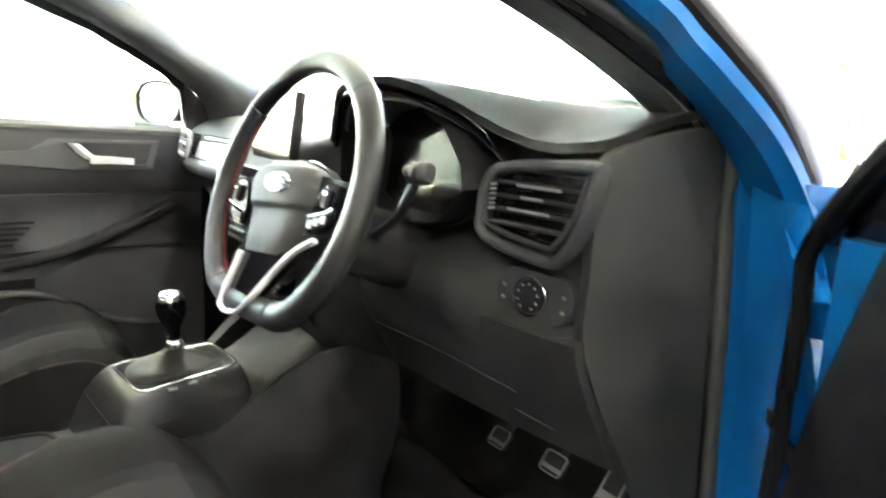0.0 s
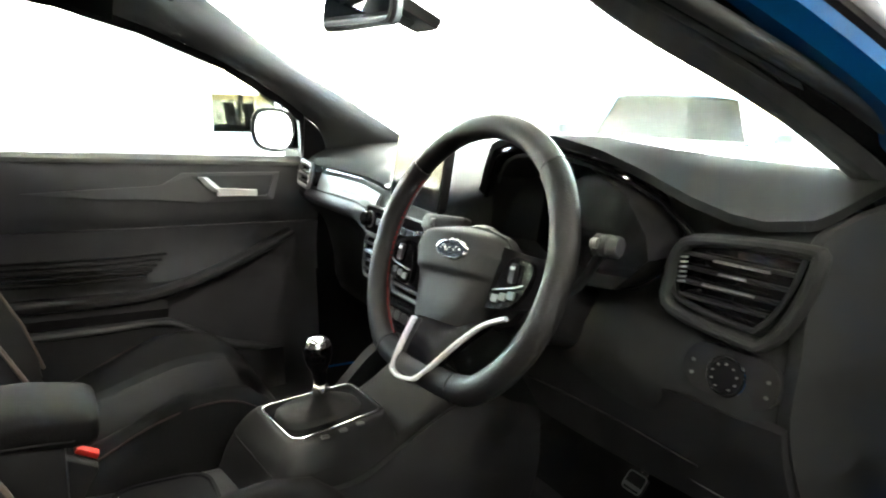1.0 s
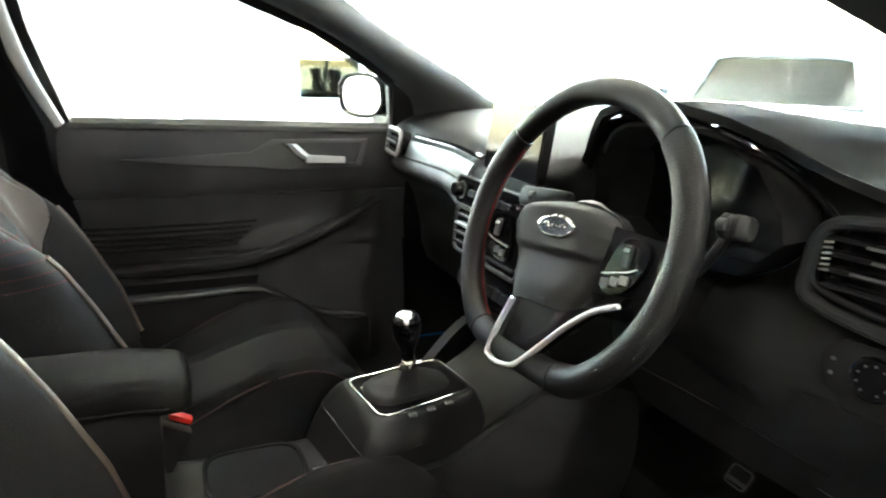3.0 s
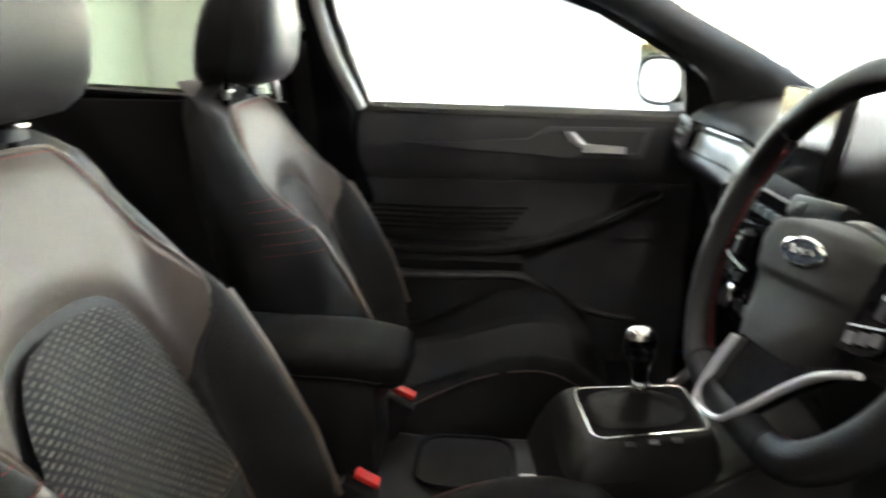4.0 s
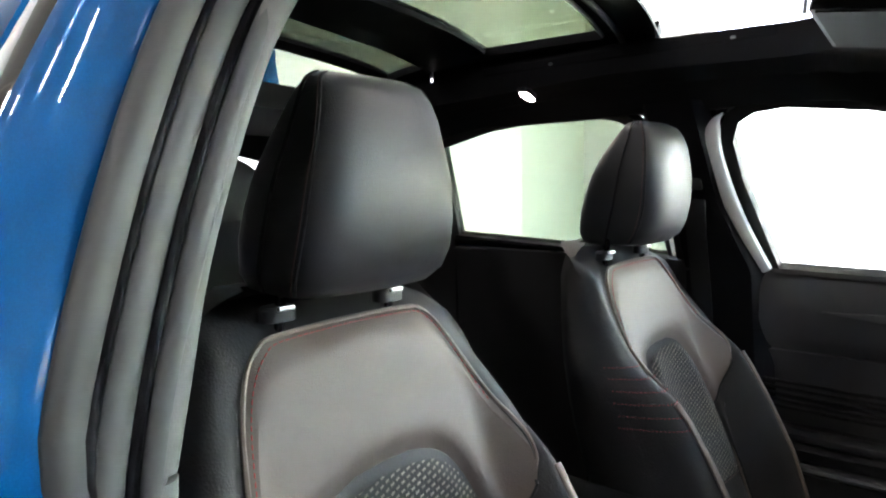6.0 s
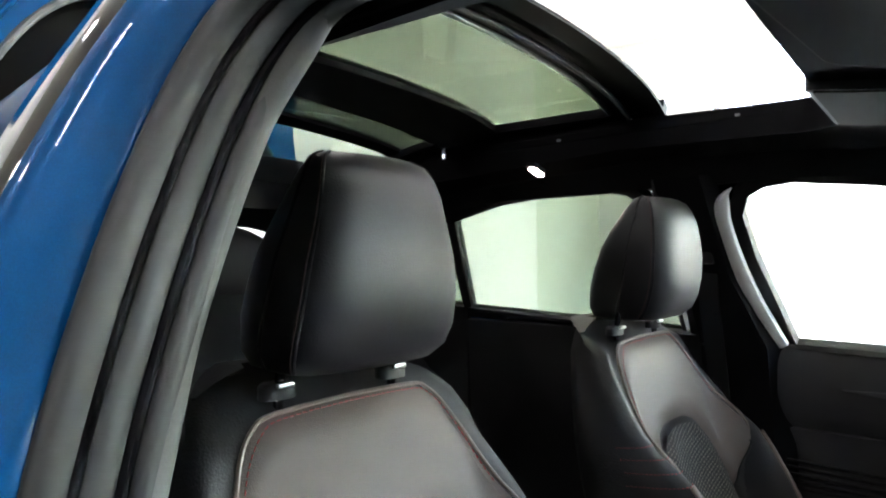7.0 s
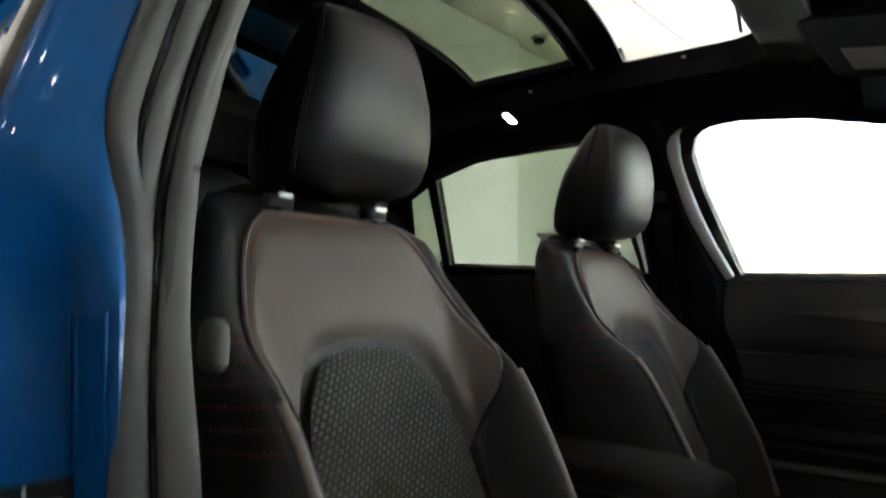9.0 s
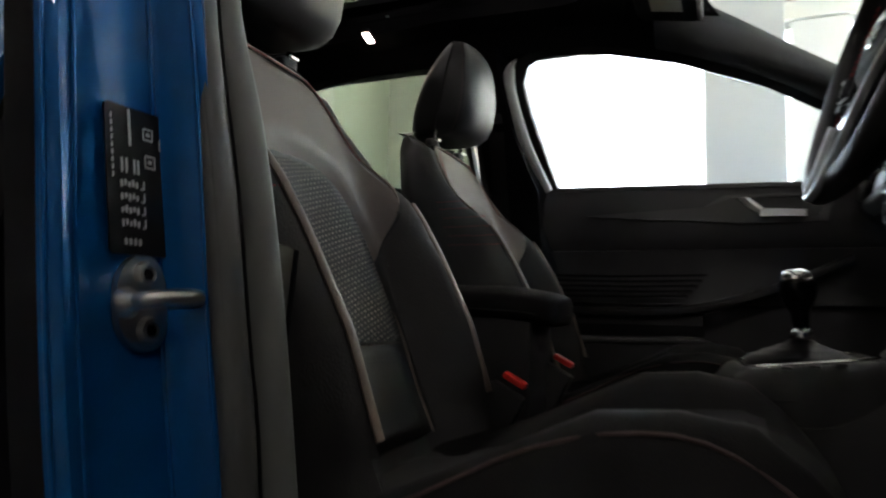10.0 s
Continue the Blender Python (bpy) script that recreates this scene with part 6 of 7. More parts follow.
    tm = Matrix.Translation((0.022, 0.938, 1.012)) @ Euler((radians(83), 0, radians(-4))).to_matrix().to_4x4()
    part("housing", slab(round_rect(0.212, 0.128, 0.010), 0.016, tm @ Matrix.Translation((0, 0, -0.009))), PLASTIC, scr, "black screen housing", bevel=0.003)
    part("display", slab(round_rect(0.206, 0.122, 0.008), 0.003, tm), SCREEN, scr, "dark reflective display glass", smooth=False)
    part("stand", box(0.022, 0.975, 0.965, 0.10, 0.05, 0.06), PLASTIC, scr, bevel=0.006)


build_dash()

# ---- steering wheel, column and stalks ----
def build_wheel():
    wheel = thing("steering_wheel", (0.375, 0.93, 0.90), "black leather flat-bottomed steering wheel with chrome trim", "steering wheel")
    wm = Matrix.Translation((0.370, 0.816, 0.937)) @ Euler((radians(90 - 18.7), 0, radians(5))).to_matrix().to_4x4()   # x right, y up the wheel, z towards the driver
    R = 0.181

    def rim_at(a):
        x, y = R * math.cos(a), R * math.sin(a)
        flat = -0.163
        if y < flat + 0.02:
            y = flat + 0.02 * math.exp((y - flat - 0.02) / 0.02)
        return V(x, y, 0)
    def arc(a0, a1, n, rx=0.0175, rz=0.0145, grow=1.0):
        path = [wm @ rim_at(radians(lerp(a0, a1, i / n))) for i in range(n + 1)]
        nrm = wm.to_3x3() @ V(0, 0, 1)
        rings = []
        for i, p in enumerate(path):
            t = (path[min(i + 1, n)] - path[max(i - 1, 0)]).normalized()
            sd = t.cross(nrm).normalized()
            rings.append([p + sd * x * grow + nrm * y * grow for x, y in circle(rx, 14, rz)])
        return loft(rings)
    part("rim", arc(49.2, 140.8, 44), WHEEL_LEATHER, wheel, "smooth leather top of the rim")
    part("rim_grip", arc(142, 238, 50, 0.019, 0.0155), GRIP, wheel, "perforated leather grip")
    part("rim_grip", arc(-67, 48, 56, 0.019, 0.0155), GRIP, wheel, "perforated leather grip")
    part("rim_bottom", arc(239.2, 291.8, 30, 0.018, 0.015), VINYL, wheel, "flat lower rim section")
    for a in (141.4, 48.6, 238.6, 292.4):
        part("rim_joint", arc(a - 0.5, a + 0.5, 2, 0.0165, 0.014), SEAM, wheel)
    for a0, a1 in ((146, 236), (296, 405)):
        pts = []
        for i in range(40):
            a = radians(lerp(a0, a1, i / 39))
            q = rim_at(a)
            inw = -V(math.cos(a), math.sin(a), 0)
            pts.append(wm @ (q + inw * 0.0185 + V(0, 0, -0.003)))
        part("stitching", stitches(pts, 0.0012, 0.006, 0.002), RED_THREAD, wheel, "red stitching inside the rim")
    wm = wm @ Matrix.Rotation(radians(5), 4, "Z") @ Matrix.Translation((-0.006, -0.022, -0.036))
    # airbag cover, a shield with a folded crease below the badge
    half_w = table_fn([(-0.100, 0.030), (-0.096, 0.044), (-0.088, 0.053), (-0.070, 0.062), (-0.045, 0.071), (-0.015, 0.086), (0.012, 0.100), (0.030, 0.108), (0.046, 0.103), (0.056, 0.090), (0.063, 0.070), (0.067, 0.044)])

    def cover_z(q, y):
        fold = 0.007 * step(0.004, -0.004, y) * step(-0.050, -0.010, y)
        return 0.014 + (0.030 - fold) * (1 - abs(q) ** 5) * step(0, 1, min(1.0, (y + 0.102) / 0.022)) * step(0, 1, min(1.0, (0.0695 - y) / 0.016))
    cov_y = [-0.100, -0.0985, -0.096, -0.092, -0.087, -0.081] + [-0.075 + 0.00315 * k for k in range(43)] + [0.061, 0.064, 0.066, 0.0675]
    part("airbag_cover", add_rings(bmesh.new(), [[wm @ V(half_w(y) * q * 0.95 - 0.010, y - 0.004 * q * q * (1 if y > 0.03 else 0), cover_z(q, y)) for q in [math.sin(math.pi / 2 * (k / 14 - 1)) for k in range(29)]] for y in cov_y], False, False), COVER, wheel, "charcoal grained airbag cover", auto=60)
    part("cover_back", slab([(half_w(y) * 0.93 * sg - 0.010, y) for sg, seq in ((1, cov_y[::4]), (-1, cov_y[::-4])) for y in seq], 0.016, wm @ Matrix.Translation((0, 0, 0.010))), PLASTIC, wheel)
    part("airbag_mark", slab([(u, v - 0.062) for u, v in round_rect(0.030, 0.007, 0.002, 2)], 0.0010, wm @ Matrix.Translation((0, 0, 0.0440))), PLASTIC, wheel, "small dark moulded mark", smooth=False)
    ell = lambda a, b, z, n=28: [wm @ V(a * math.cos(2 * math.pi * i / n), 0.030 + b * math.sin(2 * math.pi * i / n), z) for i in range(n)]
    badge = part("badge", loft([ell(0.035, 0.0145, 0.041), ell(0.035, 0.0145, 0.0455), ell(0.032, 0.0125, 0.0470)]), CHROME, wheel, "oval chrome badge")
    part("badge_field", loft([ell(0.0295, 0.0112, 0.0465), ell(0.0295, 0.0112, 0.0476)]), BADGE_BLUE, badge, "dark blue badge field")
    swirl = smooth_path([wm @ V(x * 1.4, 0.030 + y * 1.3, 0.0478) for x, y in ((-0.015, -0.001), (-0.010, 0.003), (-0.006, -0.003), (0.0, 0.002), (0.005, -0.002), (0.010, 0.003), (0.014, -0.001))], 4)
    part("badge_mark", tube(swirl, 0.0011, 6), CHROME, badge, "plain silver stroke")
    # spokes with switch pods
    for s in (-1, 1):
        spoke = [(0.080, 0.045), (0.12, 0.040), (0.170, 0.036), (0.172, -0.018), (0.13, -0.028), (0.070, -0.034)]
        part("spoke", slab([(s * x, y) for x, y in spoke], 0.016, wm @ Matrix.Translation((0, 0, 0.020))), SEAL_BLACK, wheel, "black wheel spoke", bevel=0.005)
        pod = [(0.104, 0.030), (0.136, 0.032), (0.146, 0.018), (0.138, -0.008), (0.120, -0.026), (0.094, -0.030), (0.088, -0.012)]
        pod = [(p.x, p.y) for p in smooth_path([(x, y, 0) for x, y in pod], 3, True)]
        pd = part("switch_pod", slab([(s * x, y) for x, y in pod], 0.010, wm @ Matrix.Translation((0, 0, 0.031))), PIANO, wheel, "gloss black switch pod on the spoke", bevel=0.002)
        part("rocker", slab([(s * (0.120 + u), 0.014 + v) for u, v in round_rect(0.010, 0.024, 0.003, 2)], 0.005, wm @ Matrix.Translation((0, 0, 0.0405))), PLASTIC, pd, "black rocker switch", bevel=0.0012)
        part("rocker_tip", slab([(s * (0.120 + u), 0.020 + v) for u, v in round_rect(0.007, 0.004, 0.001, 2)], 0.002, wm @ Matrix.Translation((0, 0, 0.0434))), SATIN, pd, "bright rocker tip")
        part("pod_line", tube([wm @ V(s * x, y, 0.0400) for x, y in ((0.090, -0.010), (0.108, -0.0065), (0.126, -0.003), (0.139, 0.002))], 0.0009, 6), SATIN, pd, "thin silver line")
        for k in range(3):
            part("button", slab([(s * (0.098 + 0.013 * k + u), -0.0195 + 0.0035 * k + v) for u, v in round_rect(0.011, 0.010, 0.002, 2)], 0.003, wm @ Matrix.Translation((0, 0, 0.0400))), POD if s > 0 else PLASTIC, pd, bevel=0.0008)
    lower = [(-0.034, -0.066), (0.050, -0.066), (0.120, -0.040), (0.068, -0.082), (0.028, -0.122), (0.0, -0.146), (-0.037, -0.152), (-0.056, -0.143)]
    part("lower_spoke", slab(lower, 0.012, wm @ Matrix.Translation((0, 0, 0.040))), PIANO, wheel, "gloss black lower spoke", bevel=0.003)
    v_path = smooth_path([wm @ V(x, y, 0.050) for x, y in ((-0.036, -0.070), (-0.050, -0.110), (-0.057, -0.143), (-0.050, -0.150), (-0.034, -0.153), (-0.002, -0.147), (0.026, -0.123), (0.066, -0.083), (0.100, -0.056), (0.136, -0.040))], 5)
    part("chrome_trim", sweep(v_path, super_ring(0.0030, 0.0045, 10, 2.5), up=wm.to_3x3() @ V(0, 0, 1)), HANDLE, wheel, "V-shaped satin chrome trim")
    part("hub", lathe([(0.03, -0.075), (0.055, -0.07), (0.065, -0.03), (0.075, 0.0), (0.07, 0.01)], wm, 24), PLASTIC, wheel, "black hub behind the wheel")
    col = thing("steering_column", (0.375, 1.0, 0.85), "black plastic steering column cowl with stalks", "steering column")
    part("cowl", loft([[wm @ V(x * k, y * k - 0.012, z) for x, y in super_ring(0.075, 0.052, 24, 3)] for z, k in ((-0.052, 0.85), (-0.075, 1.0), (-0.15, 1.05), (-0.24, 1.1))]), PLASTIC, col)
    for s in (-1, 1):
        pts = [wm @ V(s * x, y, z) for x, y, z in ((0.085, -0.005, -0.070), (0.130, 0.020, -0.064), (0.165, 0.066, -0.052))]
        arm = part("stalk_arm", tube(smooth_path(pts, 4), 0.008, 10, ry=0.006), PLASTIC, col, "black control stalk")
        head = [[wm @ (V(s * x, 0.075, -0.048) + V(0, y, z)) for y, z in super_ring(0.0125 * k, 0.010 * k, 14, 3)] for x, k in (((0.156, 0.8), (0.159, 1.05), (0.190, 1.1), (0.194, 0.85)) if s > 0 else ((0.095, 0.9), (0.100, 1.2), (0.192, 1.25), (0.198, 1.0)))]
        hd = part("stalk_head", loft(head), STALK_GREY if s > 0 else PLASTIC, arm, "grey stalk head" if s > 0 else "black stalk head")
        if s > 0:
            for x0 in (0.163, 0.178):
                part("stalk_ring", loft([[wm @ (V(x, 0.075, -0.048) + V(0, y, z)) for y, z in super_ring(0.0148 * k, 0.0122 * k, 16, 2.4)] for x, k in ((x0 - 0.004, 0.92), (x0 - 0.003, 1.0), (x0 + 0.003, 1.0), (x0 + 0.004, 0.92))]), PLASTIC, hd, "ribbed black ring")
        part("stalk_wheel", tube([wm @ V(s * 0.160, 0.075, -0.038), wm @ V(s * 0.170, 0.075, -0.038)], 0.007, 12), GREY_TRIM, arm)


build_wheel()


def build_console():
    con = thing("centre_console", (0, 0.55, 0.25), "black plastic centre console with a silver-framed gear gaiter", "console")
    top = table_fn([(0.0, 0.50), (0.38, 0.45), (0.60, 0.452), (0.66, 0.470), (0.72, 0.515), (0.88, 0.545), (0.96, 0.600), (1.02, 0.65)])
    rings = []
    for y in (-0.05, 0.2, 0.40, 0.55, 0.605, 0.64, 0.68, 0.72, 0.78, 0.86, 0.92, 0.97, 1.03):
        z = top(y)
        w = lerp(0.115, 0.130, step(0.60, 0.75, y))
        rings.append([V(x, y, zz) for x, zz in ((-w, 0.22), (-w, z - 0.06), (-w + 0.006, z - 0.028), (-w + 0.018, z - 0.009), (-w + 0.04, z), (0, z + 0.003), (w - 0.04, z), (w - 0.018, z - 0.009), (w - 0.006, z - 0.028), (w, z - 0.06), (w, 0.22))])
    part("body", loft(smooth_rows(rings, 4)), PLASTIC, con, "black console body", auto=60)
    # raised island that carries the gaiter, rounded at its nose
    corners = [V(-0.070, 0.668, 0), V(0.088, 0.684, 0), V(0.074, 0.857, 0), V(-0.062, 0.846, 0)]
    base = []
    for k in range(4):
        p, a, b = corners[k], corners[k - 1], corners[(k + 1) % 4]
        r = 0.024 if k < 2 else 0.020
        p0, p1 = p + (a - p).normalized() * r, p + (b - p).normalized() * r
        base += [(p0.lerp(p, t / 6).lerp(p.lerp(p1, t / 6), t / 6)) for t in range(7)]
    base = [(p.x, p.y) for p in base]
    base = [(lerp(a[0], b[0], k / 3), lerp(a[1], b[1], k / 3)) for a, b in zip(base, base[1:] + base[:1]) for k in range(3)]
    zi = lambda y: 0.560 + 0.11 * (y - 0.68)
    nose = lambda y, ky: 0.775 + (y - 0.775) * (ky if y < 0.775 else 1 + (ky - 1) * 0.5)
    part("island", loft([[V(x * kx, nose(y, ky), zi(y) + dz) for x, y in base]
                         for kx, ky, dz in ((0.97, 0.97, 0.002), (1.08, 1.06, 0.004), (1.18, 1.13, 0.001), (1.30, 1.22, -0.008), (1.42, 1.32, -0.022), (1.52, 1.44, -0.042), (1.58, 1.58, -0.070), (1.62, 1.72, -0.110), (1.64, 1.80, -0.20))]), PLASTIC, con, "satin black island round the gear lever", auto=60)
    part("island_groove", tube([V(x * 1.525, nose(y, 1.45), zi(y) - 0.0425) for x, y in base if y < 0.79] , 0.0012, 6), SEAM, con)
    for s in (-1, 1):
        part("knee_pad", sheet(lambda u, v, s=s: V(s * (0.128 + 0.052 * step(0.80, 1.0, lerp(0.66, 1.12, u)) * math.sin(math.pi * min(1, 0.25 + v)) + 0.012 * math.sin(math.pi * v)), lerp(0.66, 1.12, u),
                                                    lerp(0.49 + 0.13 * step(0.76, 1.0, lerp(0.66, 1.12, u)), 0.225, v)), 24, 14, 0.02 * s), VINYL, con, "padded console flank")
    # gear gaiter frame
    loop = [V(x, y, zi(y) + 0.0055) for x, y in base]
    part("gaiter_frame", sweep(loop, super_ring(0.0022, 0.0020, 8, 2.6), True), CHROME, con, "thin polished frame round the gaiter")
    part("frame_panel", slab([(x * 0.96, 0.762 + (y - 0.762) * 0.96) for x, y in base], 0.006, Matrix(((1, 0, 0, 0), (0, 1, 0, 0), (0, 0.11, 1, 0.4852), (0, 0, 0, 1)))), SEAL_BLACK, con, smooth=False)
    for k in range(3):
        part("console_button", box(0.098 - 0.003 * k, 0.735 + 0.034 * k, zi(0.735 + 0.034 * k) + 0.0015, 0.010, 0.014, 0.004), GREY_TRIM, con, bevel=0.001)
    lever = thing("gear_lever", (0, 0.765, 0.57), "gear lever with a polished knob and black leather gaiter", "gear lever")
    ring = lambda k, z, cx, cy: [V(cx + x, cy + y, z) for x, y in super_ring(0.055 * k, 0.085 * k, 24, 3)]
    part("gaiter", loft([ring(k, z, 0.006 - 0.008 * q, 0.762) for q, (k, z) in enumerate(((0.98, 0.566), (0.95, 0.574), (0.86, 0.580), (0.74, 0.582), (0.64, 0.588), (0.52, 0.590), (0.40, 0.595), (0.28, 0.598), (0.20, 0.604))) for q in (q / 8,)]), LEATHER, lever, "black leather gaiter")
    km = Matrix.Translation((-0.003, 0.764, 0.606)) @ Euler((radians(4), 0, 0)).to_matrix().to_4x4() @ Matrix.Scale(1.15, 4)
    part("collar", lathe([(0.008, 0), (0.0135, 0.002), (0.0135, 0.009), (0.011, 0.012), (0.008, 0.014)], km, 24), CHROME, lever, "chrome collar")
    part("shaft", lathe([(0.009, 0.012), (0.010, 0.016), (0.012, 0.034), (0.014, 0.040)], km, 20), PIANO, lever)
    knob = part("knob", lathe([(0.014, 0.038), (0.0185, 0.046), (0.0225, 0.060), (0.0235, 0.070), (0.022, 0.078), (0.020, 0.0795)], km, 28), PIANO, lever, "black leather and chrome knob")
    part("knob_cap", lathe([(0.0205, 0.0795), (0.0195, 0.085), (0.015, 0.0905), (0.008, 0.093), (0.001, 0.0935)], km, 28), CHROME, knob, "polished cap")
    # cup holder slots and armrest
    for x, y in ((-0.085, 0.628), (0.04, 0.592)):
        part("slot_edge", box(x, y, 0.462, 0.006, 0.026, 0.006), SATIN, con, "bright slot edge", smooth=False, bevel=0.001)
    part("cup_well", loft([[V(x * k, 0.49 + y * k, z) for x, y in super_ring(0.075, 0.085, 24, 4)] for z, k in ((0.4575, 1.0), (0.461, 1.0), (0.461, 0.93), (0.4565, 0.9))]), SEAL_BLACK, con, "black cup holder rim")
    arm = thing("armrest", (-0.01, 0.2, 0.45), "black leather armrest lid on the console", "armrest")
    part("box", box(-0.012, 0.17, 0.54, 0.15, 0.36, 0.18), PLASTIC, arm, "black armrest box", bevel=0.01)
    prof = super_ring(0.085, 0.032, 24, 3.2)
    rings = []
    for y, k in ((0.0, 0.9), (0.01, 1.0), (0.30, 1.0), (0.355, 0.99), (0.380, 0.93), (0.392, 0.80), (0.396, 0.6)):
        rings.append([V(-0.010 + x * k, y, 0.640 + z * k + 0.016 * step(0.40, 0.25, y)) for x, z in prof])
    part("lid", loft(rings), CUSHION, arm, "padded leather lid", auto=60)
    part("lid_seam", tube(smooth_path([V(-0.010 + 0.0855, 0.02, 0.648), V(0.0755, 0.30, 0.640), V(0.068, 0.365, 0.634), V(-0.01, 0.398, 0.632), V(-0.09, 0.36, 0.634), V(-0.0955, 0.02, 0.648)], 6), 0.0016, 6), SEAM, arm)
    # belt buckles
    for x, y, z, sgn in ((-0.062, 0.385, 0.545, 1), (0.168, 0.362, 0.532, -1)):
        b = thing("belt_buckle", (x, y - 0.03, z - 0.14), "black seat belt buckle with a red button", "belt buckle", "belt buckles")
        tilt = Euler((radians(-28), 0, 0)).to_matrix().to_4x4()
        part("body", box(x, y - 0.040, z - 0.060, 0.026, 0.058, 0.11, tilt), PLASTIC, b, "black buckle body", bevel=0.005)
        part("button", box(x, y - 0.006, z + 0.003, 0.020, 0.038, 0.010, tilt), RED, b, "red release button", bevel=0.003)
        part("stem", box(x, y - 0.085, z - 0.16, 0.014, 0.03, 0.13, tilt), PLASTIC, b, bevel=0.003)


build_console()


def build_pedals():
    ped = thing("pedal_box", (0.4, 1.3, 0.25), "three pedals with bright metal pads", "pedals")
    for x, y, z, w, h in ((0.236, 1.36, 0.385, 0.050, 0.042), (0.395, 1.36, 0.402, 0.056, 0.044), (0.538, 1.36, 0.424, 0.042, 0.085)):
        m = Matrix.Translation((x, y, z)) @ Euler((radians(52), 0, 0)).to_matrix().to_4x4()
        arm = part("pedal_arm", tube(smooth_path([V(x, y + 0.01, z), V(x, y + 0.06, z + 0.06), V(x, y + 0.09, z + 0.2)], 4), 0.008, 8), PLASTIC, ped)
        pad = part("pedal_pad", slab(round_rect(w, h, 0.008), 0.008, m), TYRE, arm, "black rubber pedal pad", bevel=0.0015)
        part("pad_edge", tube([m @ V(u, v, 0.005) for u, v in round_rect(w * 0.94, h * 0.94, 0.008)], 0.0016, 8, True, up=(0, 1, 0)), STEEL, pad, "bright metal edge")
        part("pad_bar", slab([(u, v - h * 0.22) for u, v in round_rect(w * 0.86, h * 0.2, 0.002, 2)], 0.012, m), STEEL, pad, "bright metal bar")
    mat = thing("floor_mat", (0.38, 0.95, 0.22), "black carpet mat in the driver's footwell", "floor mat")
    part("mat", box(0.38, 1.0, 0.224, 0.46, 0.55, 0.012), CARPET, mat, bevel=0.004)
    # inside mirror
    mir = thing("rear_view_mirror", (0.02, 0.86, 1.30), "black rear-view mirror hanging at the windscreen", "mirror")
    mm = Matrix.Translation((0.015, 0.815, 1.285)) @ Euler((radians(86), radians(0), radians(5))).to_matrix().to_4x4()
    out = round_rect(0.25, 0.066, 0.022, 5)
    part("housing", loft([[mm @ V(u * k, v * k, z) for u, v in out] for z, k in ((0.0, 0.97), (-0.006, 1.0), (-0.022, 0.92), (-0.035, 0.6))]), PLASTIC, mir)
    part("mirror_glass", slab([(u * 0.93, v * 0.86) for u, v in out], 0.002, mm @ Matrix.Translation((0, 0, 0.001))), MIRROR, mir, "mirror glass", smooth=False)
    part("stem", tube([mm @ V(0, 0.0, -0.03), V(0.0, 0.90, 1.29), V(0.0, 0.93, 1.275)], 0.012, 10), PLASTIC, mir)
    part("sensor_cover", loft([[V(0.0 + x * k, y, z + 0.3 * 0) for x, y, z in ((-0.05, 0.86 + d, 1.30 - d * 0.39), (0.05, 0.86 + d, 1.30 - d * 0.39), (0.05, 0.87 + d, 1.318 - d * 0.39), (-0.05, 0.87 + d, 1.318 - d * 0.39))] for d, k in ((-0.10, 0.8), (0.0, 1.0), (0.10, 0.8))]), PLASTIC, mir, "black sensor cover", bevel=0.006)
    # sun visors
    for s in (-1, 1):
        vis = thing("sun_visor", (s * 0.33, 0.5, 1.36), "black folded sun visor under the headliner", "sun visor", "sun visors")
        m = Matrix.Translation((s * 0.325, 0.54, 1.348)) @ Euler((radians(-10), 0, 0)).to_matrix().to_4x4()
        part("panel", slab(round_rect(0.34, 0.15, 0.03), 0.018, m), HEADLINER, vis, bevel=0.005)
        part("hinge_rod", tube([m @ V(-0.165, 0.07, -0.004), m @ V(0.165, 0.07, -0.004)], 0.007, 10), PLASTIC, vis, "black visor hinge rod")
        part("edge_seam", tube([m @ V(a, b, -0.008) for a, b in round_rect(0.334, 0.144, 0.028)], 0.0014, 6, True, up=(0, 0, 1)), SEAM, vis)
        if s < 0:
            part("warning_label", slab(round_rect(0.13, 0.07, 0.002), 0.001, m @ Matrix.Translation((-0.045, -0.002, -0.0098))), surface("cream_label", (0.16, 0.14, 0.10), rough=0.7), vis, "cream warning label", smooth=False)
    over = thing("overhead_console", (-0.13, 0.45, 1.37), "dark grey-brown overhead lamp console under the headliner", "overhead console")
    om = Matrix.Translation((-0.134, 0.446, 1.366)) @ Euler((radians(-8), 0, radians(5))).to_matrix().to_4x4()
    part("surround", slab(round_rect(0.264, 0.098, 0.005), 0.010, om), PLASTIC, over, bevel=0.001)
    part("lens", slab(round_rect(0.25, 0.085, 0.004), 0.004, om @ Matrix.Translation((0, 0, -0.0050))), surface("grey_brown_plastic", (0.022, 0.020, 0.0165), rough=0.8, mottle=0.12, spec=0.2), over, "smoked grey-brown lamp lens", bevel=0.001)
    lamp = thing("cabin_lamp", (-0.40, -0.235, 1.375), "small lit cabin reading lamp", "cabin lamp")
    part("bezel", slab(round_rect(0.05, 0.026, 0.008), 0.010, Matrix.Translation((-0.385, -0.235, 1.372)) @ Euler((0, radians(-18), 0)).to_matrix().to_4x4()), HEADLINER, lamp, bevel=0.002)
    part("lens", slab(round_rect(0.042, 0.018, 0.006), 0.004, Matrix.Translation((-0.387, -0.235, 1.366)) @ Euler((0, radians(-18), 0)).to_matrix().to_4x4()), CABIN_GLOW, lamp, "glowing lens")


build_pedals()


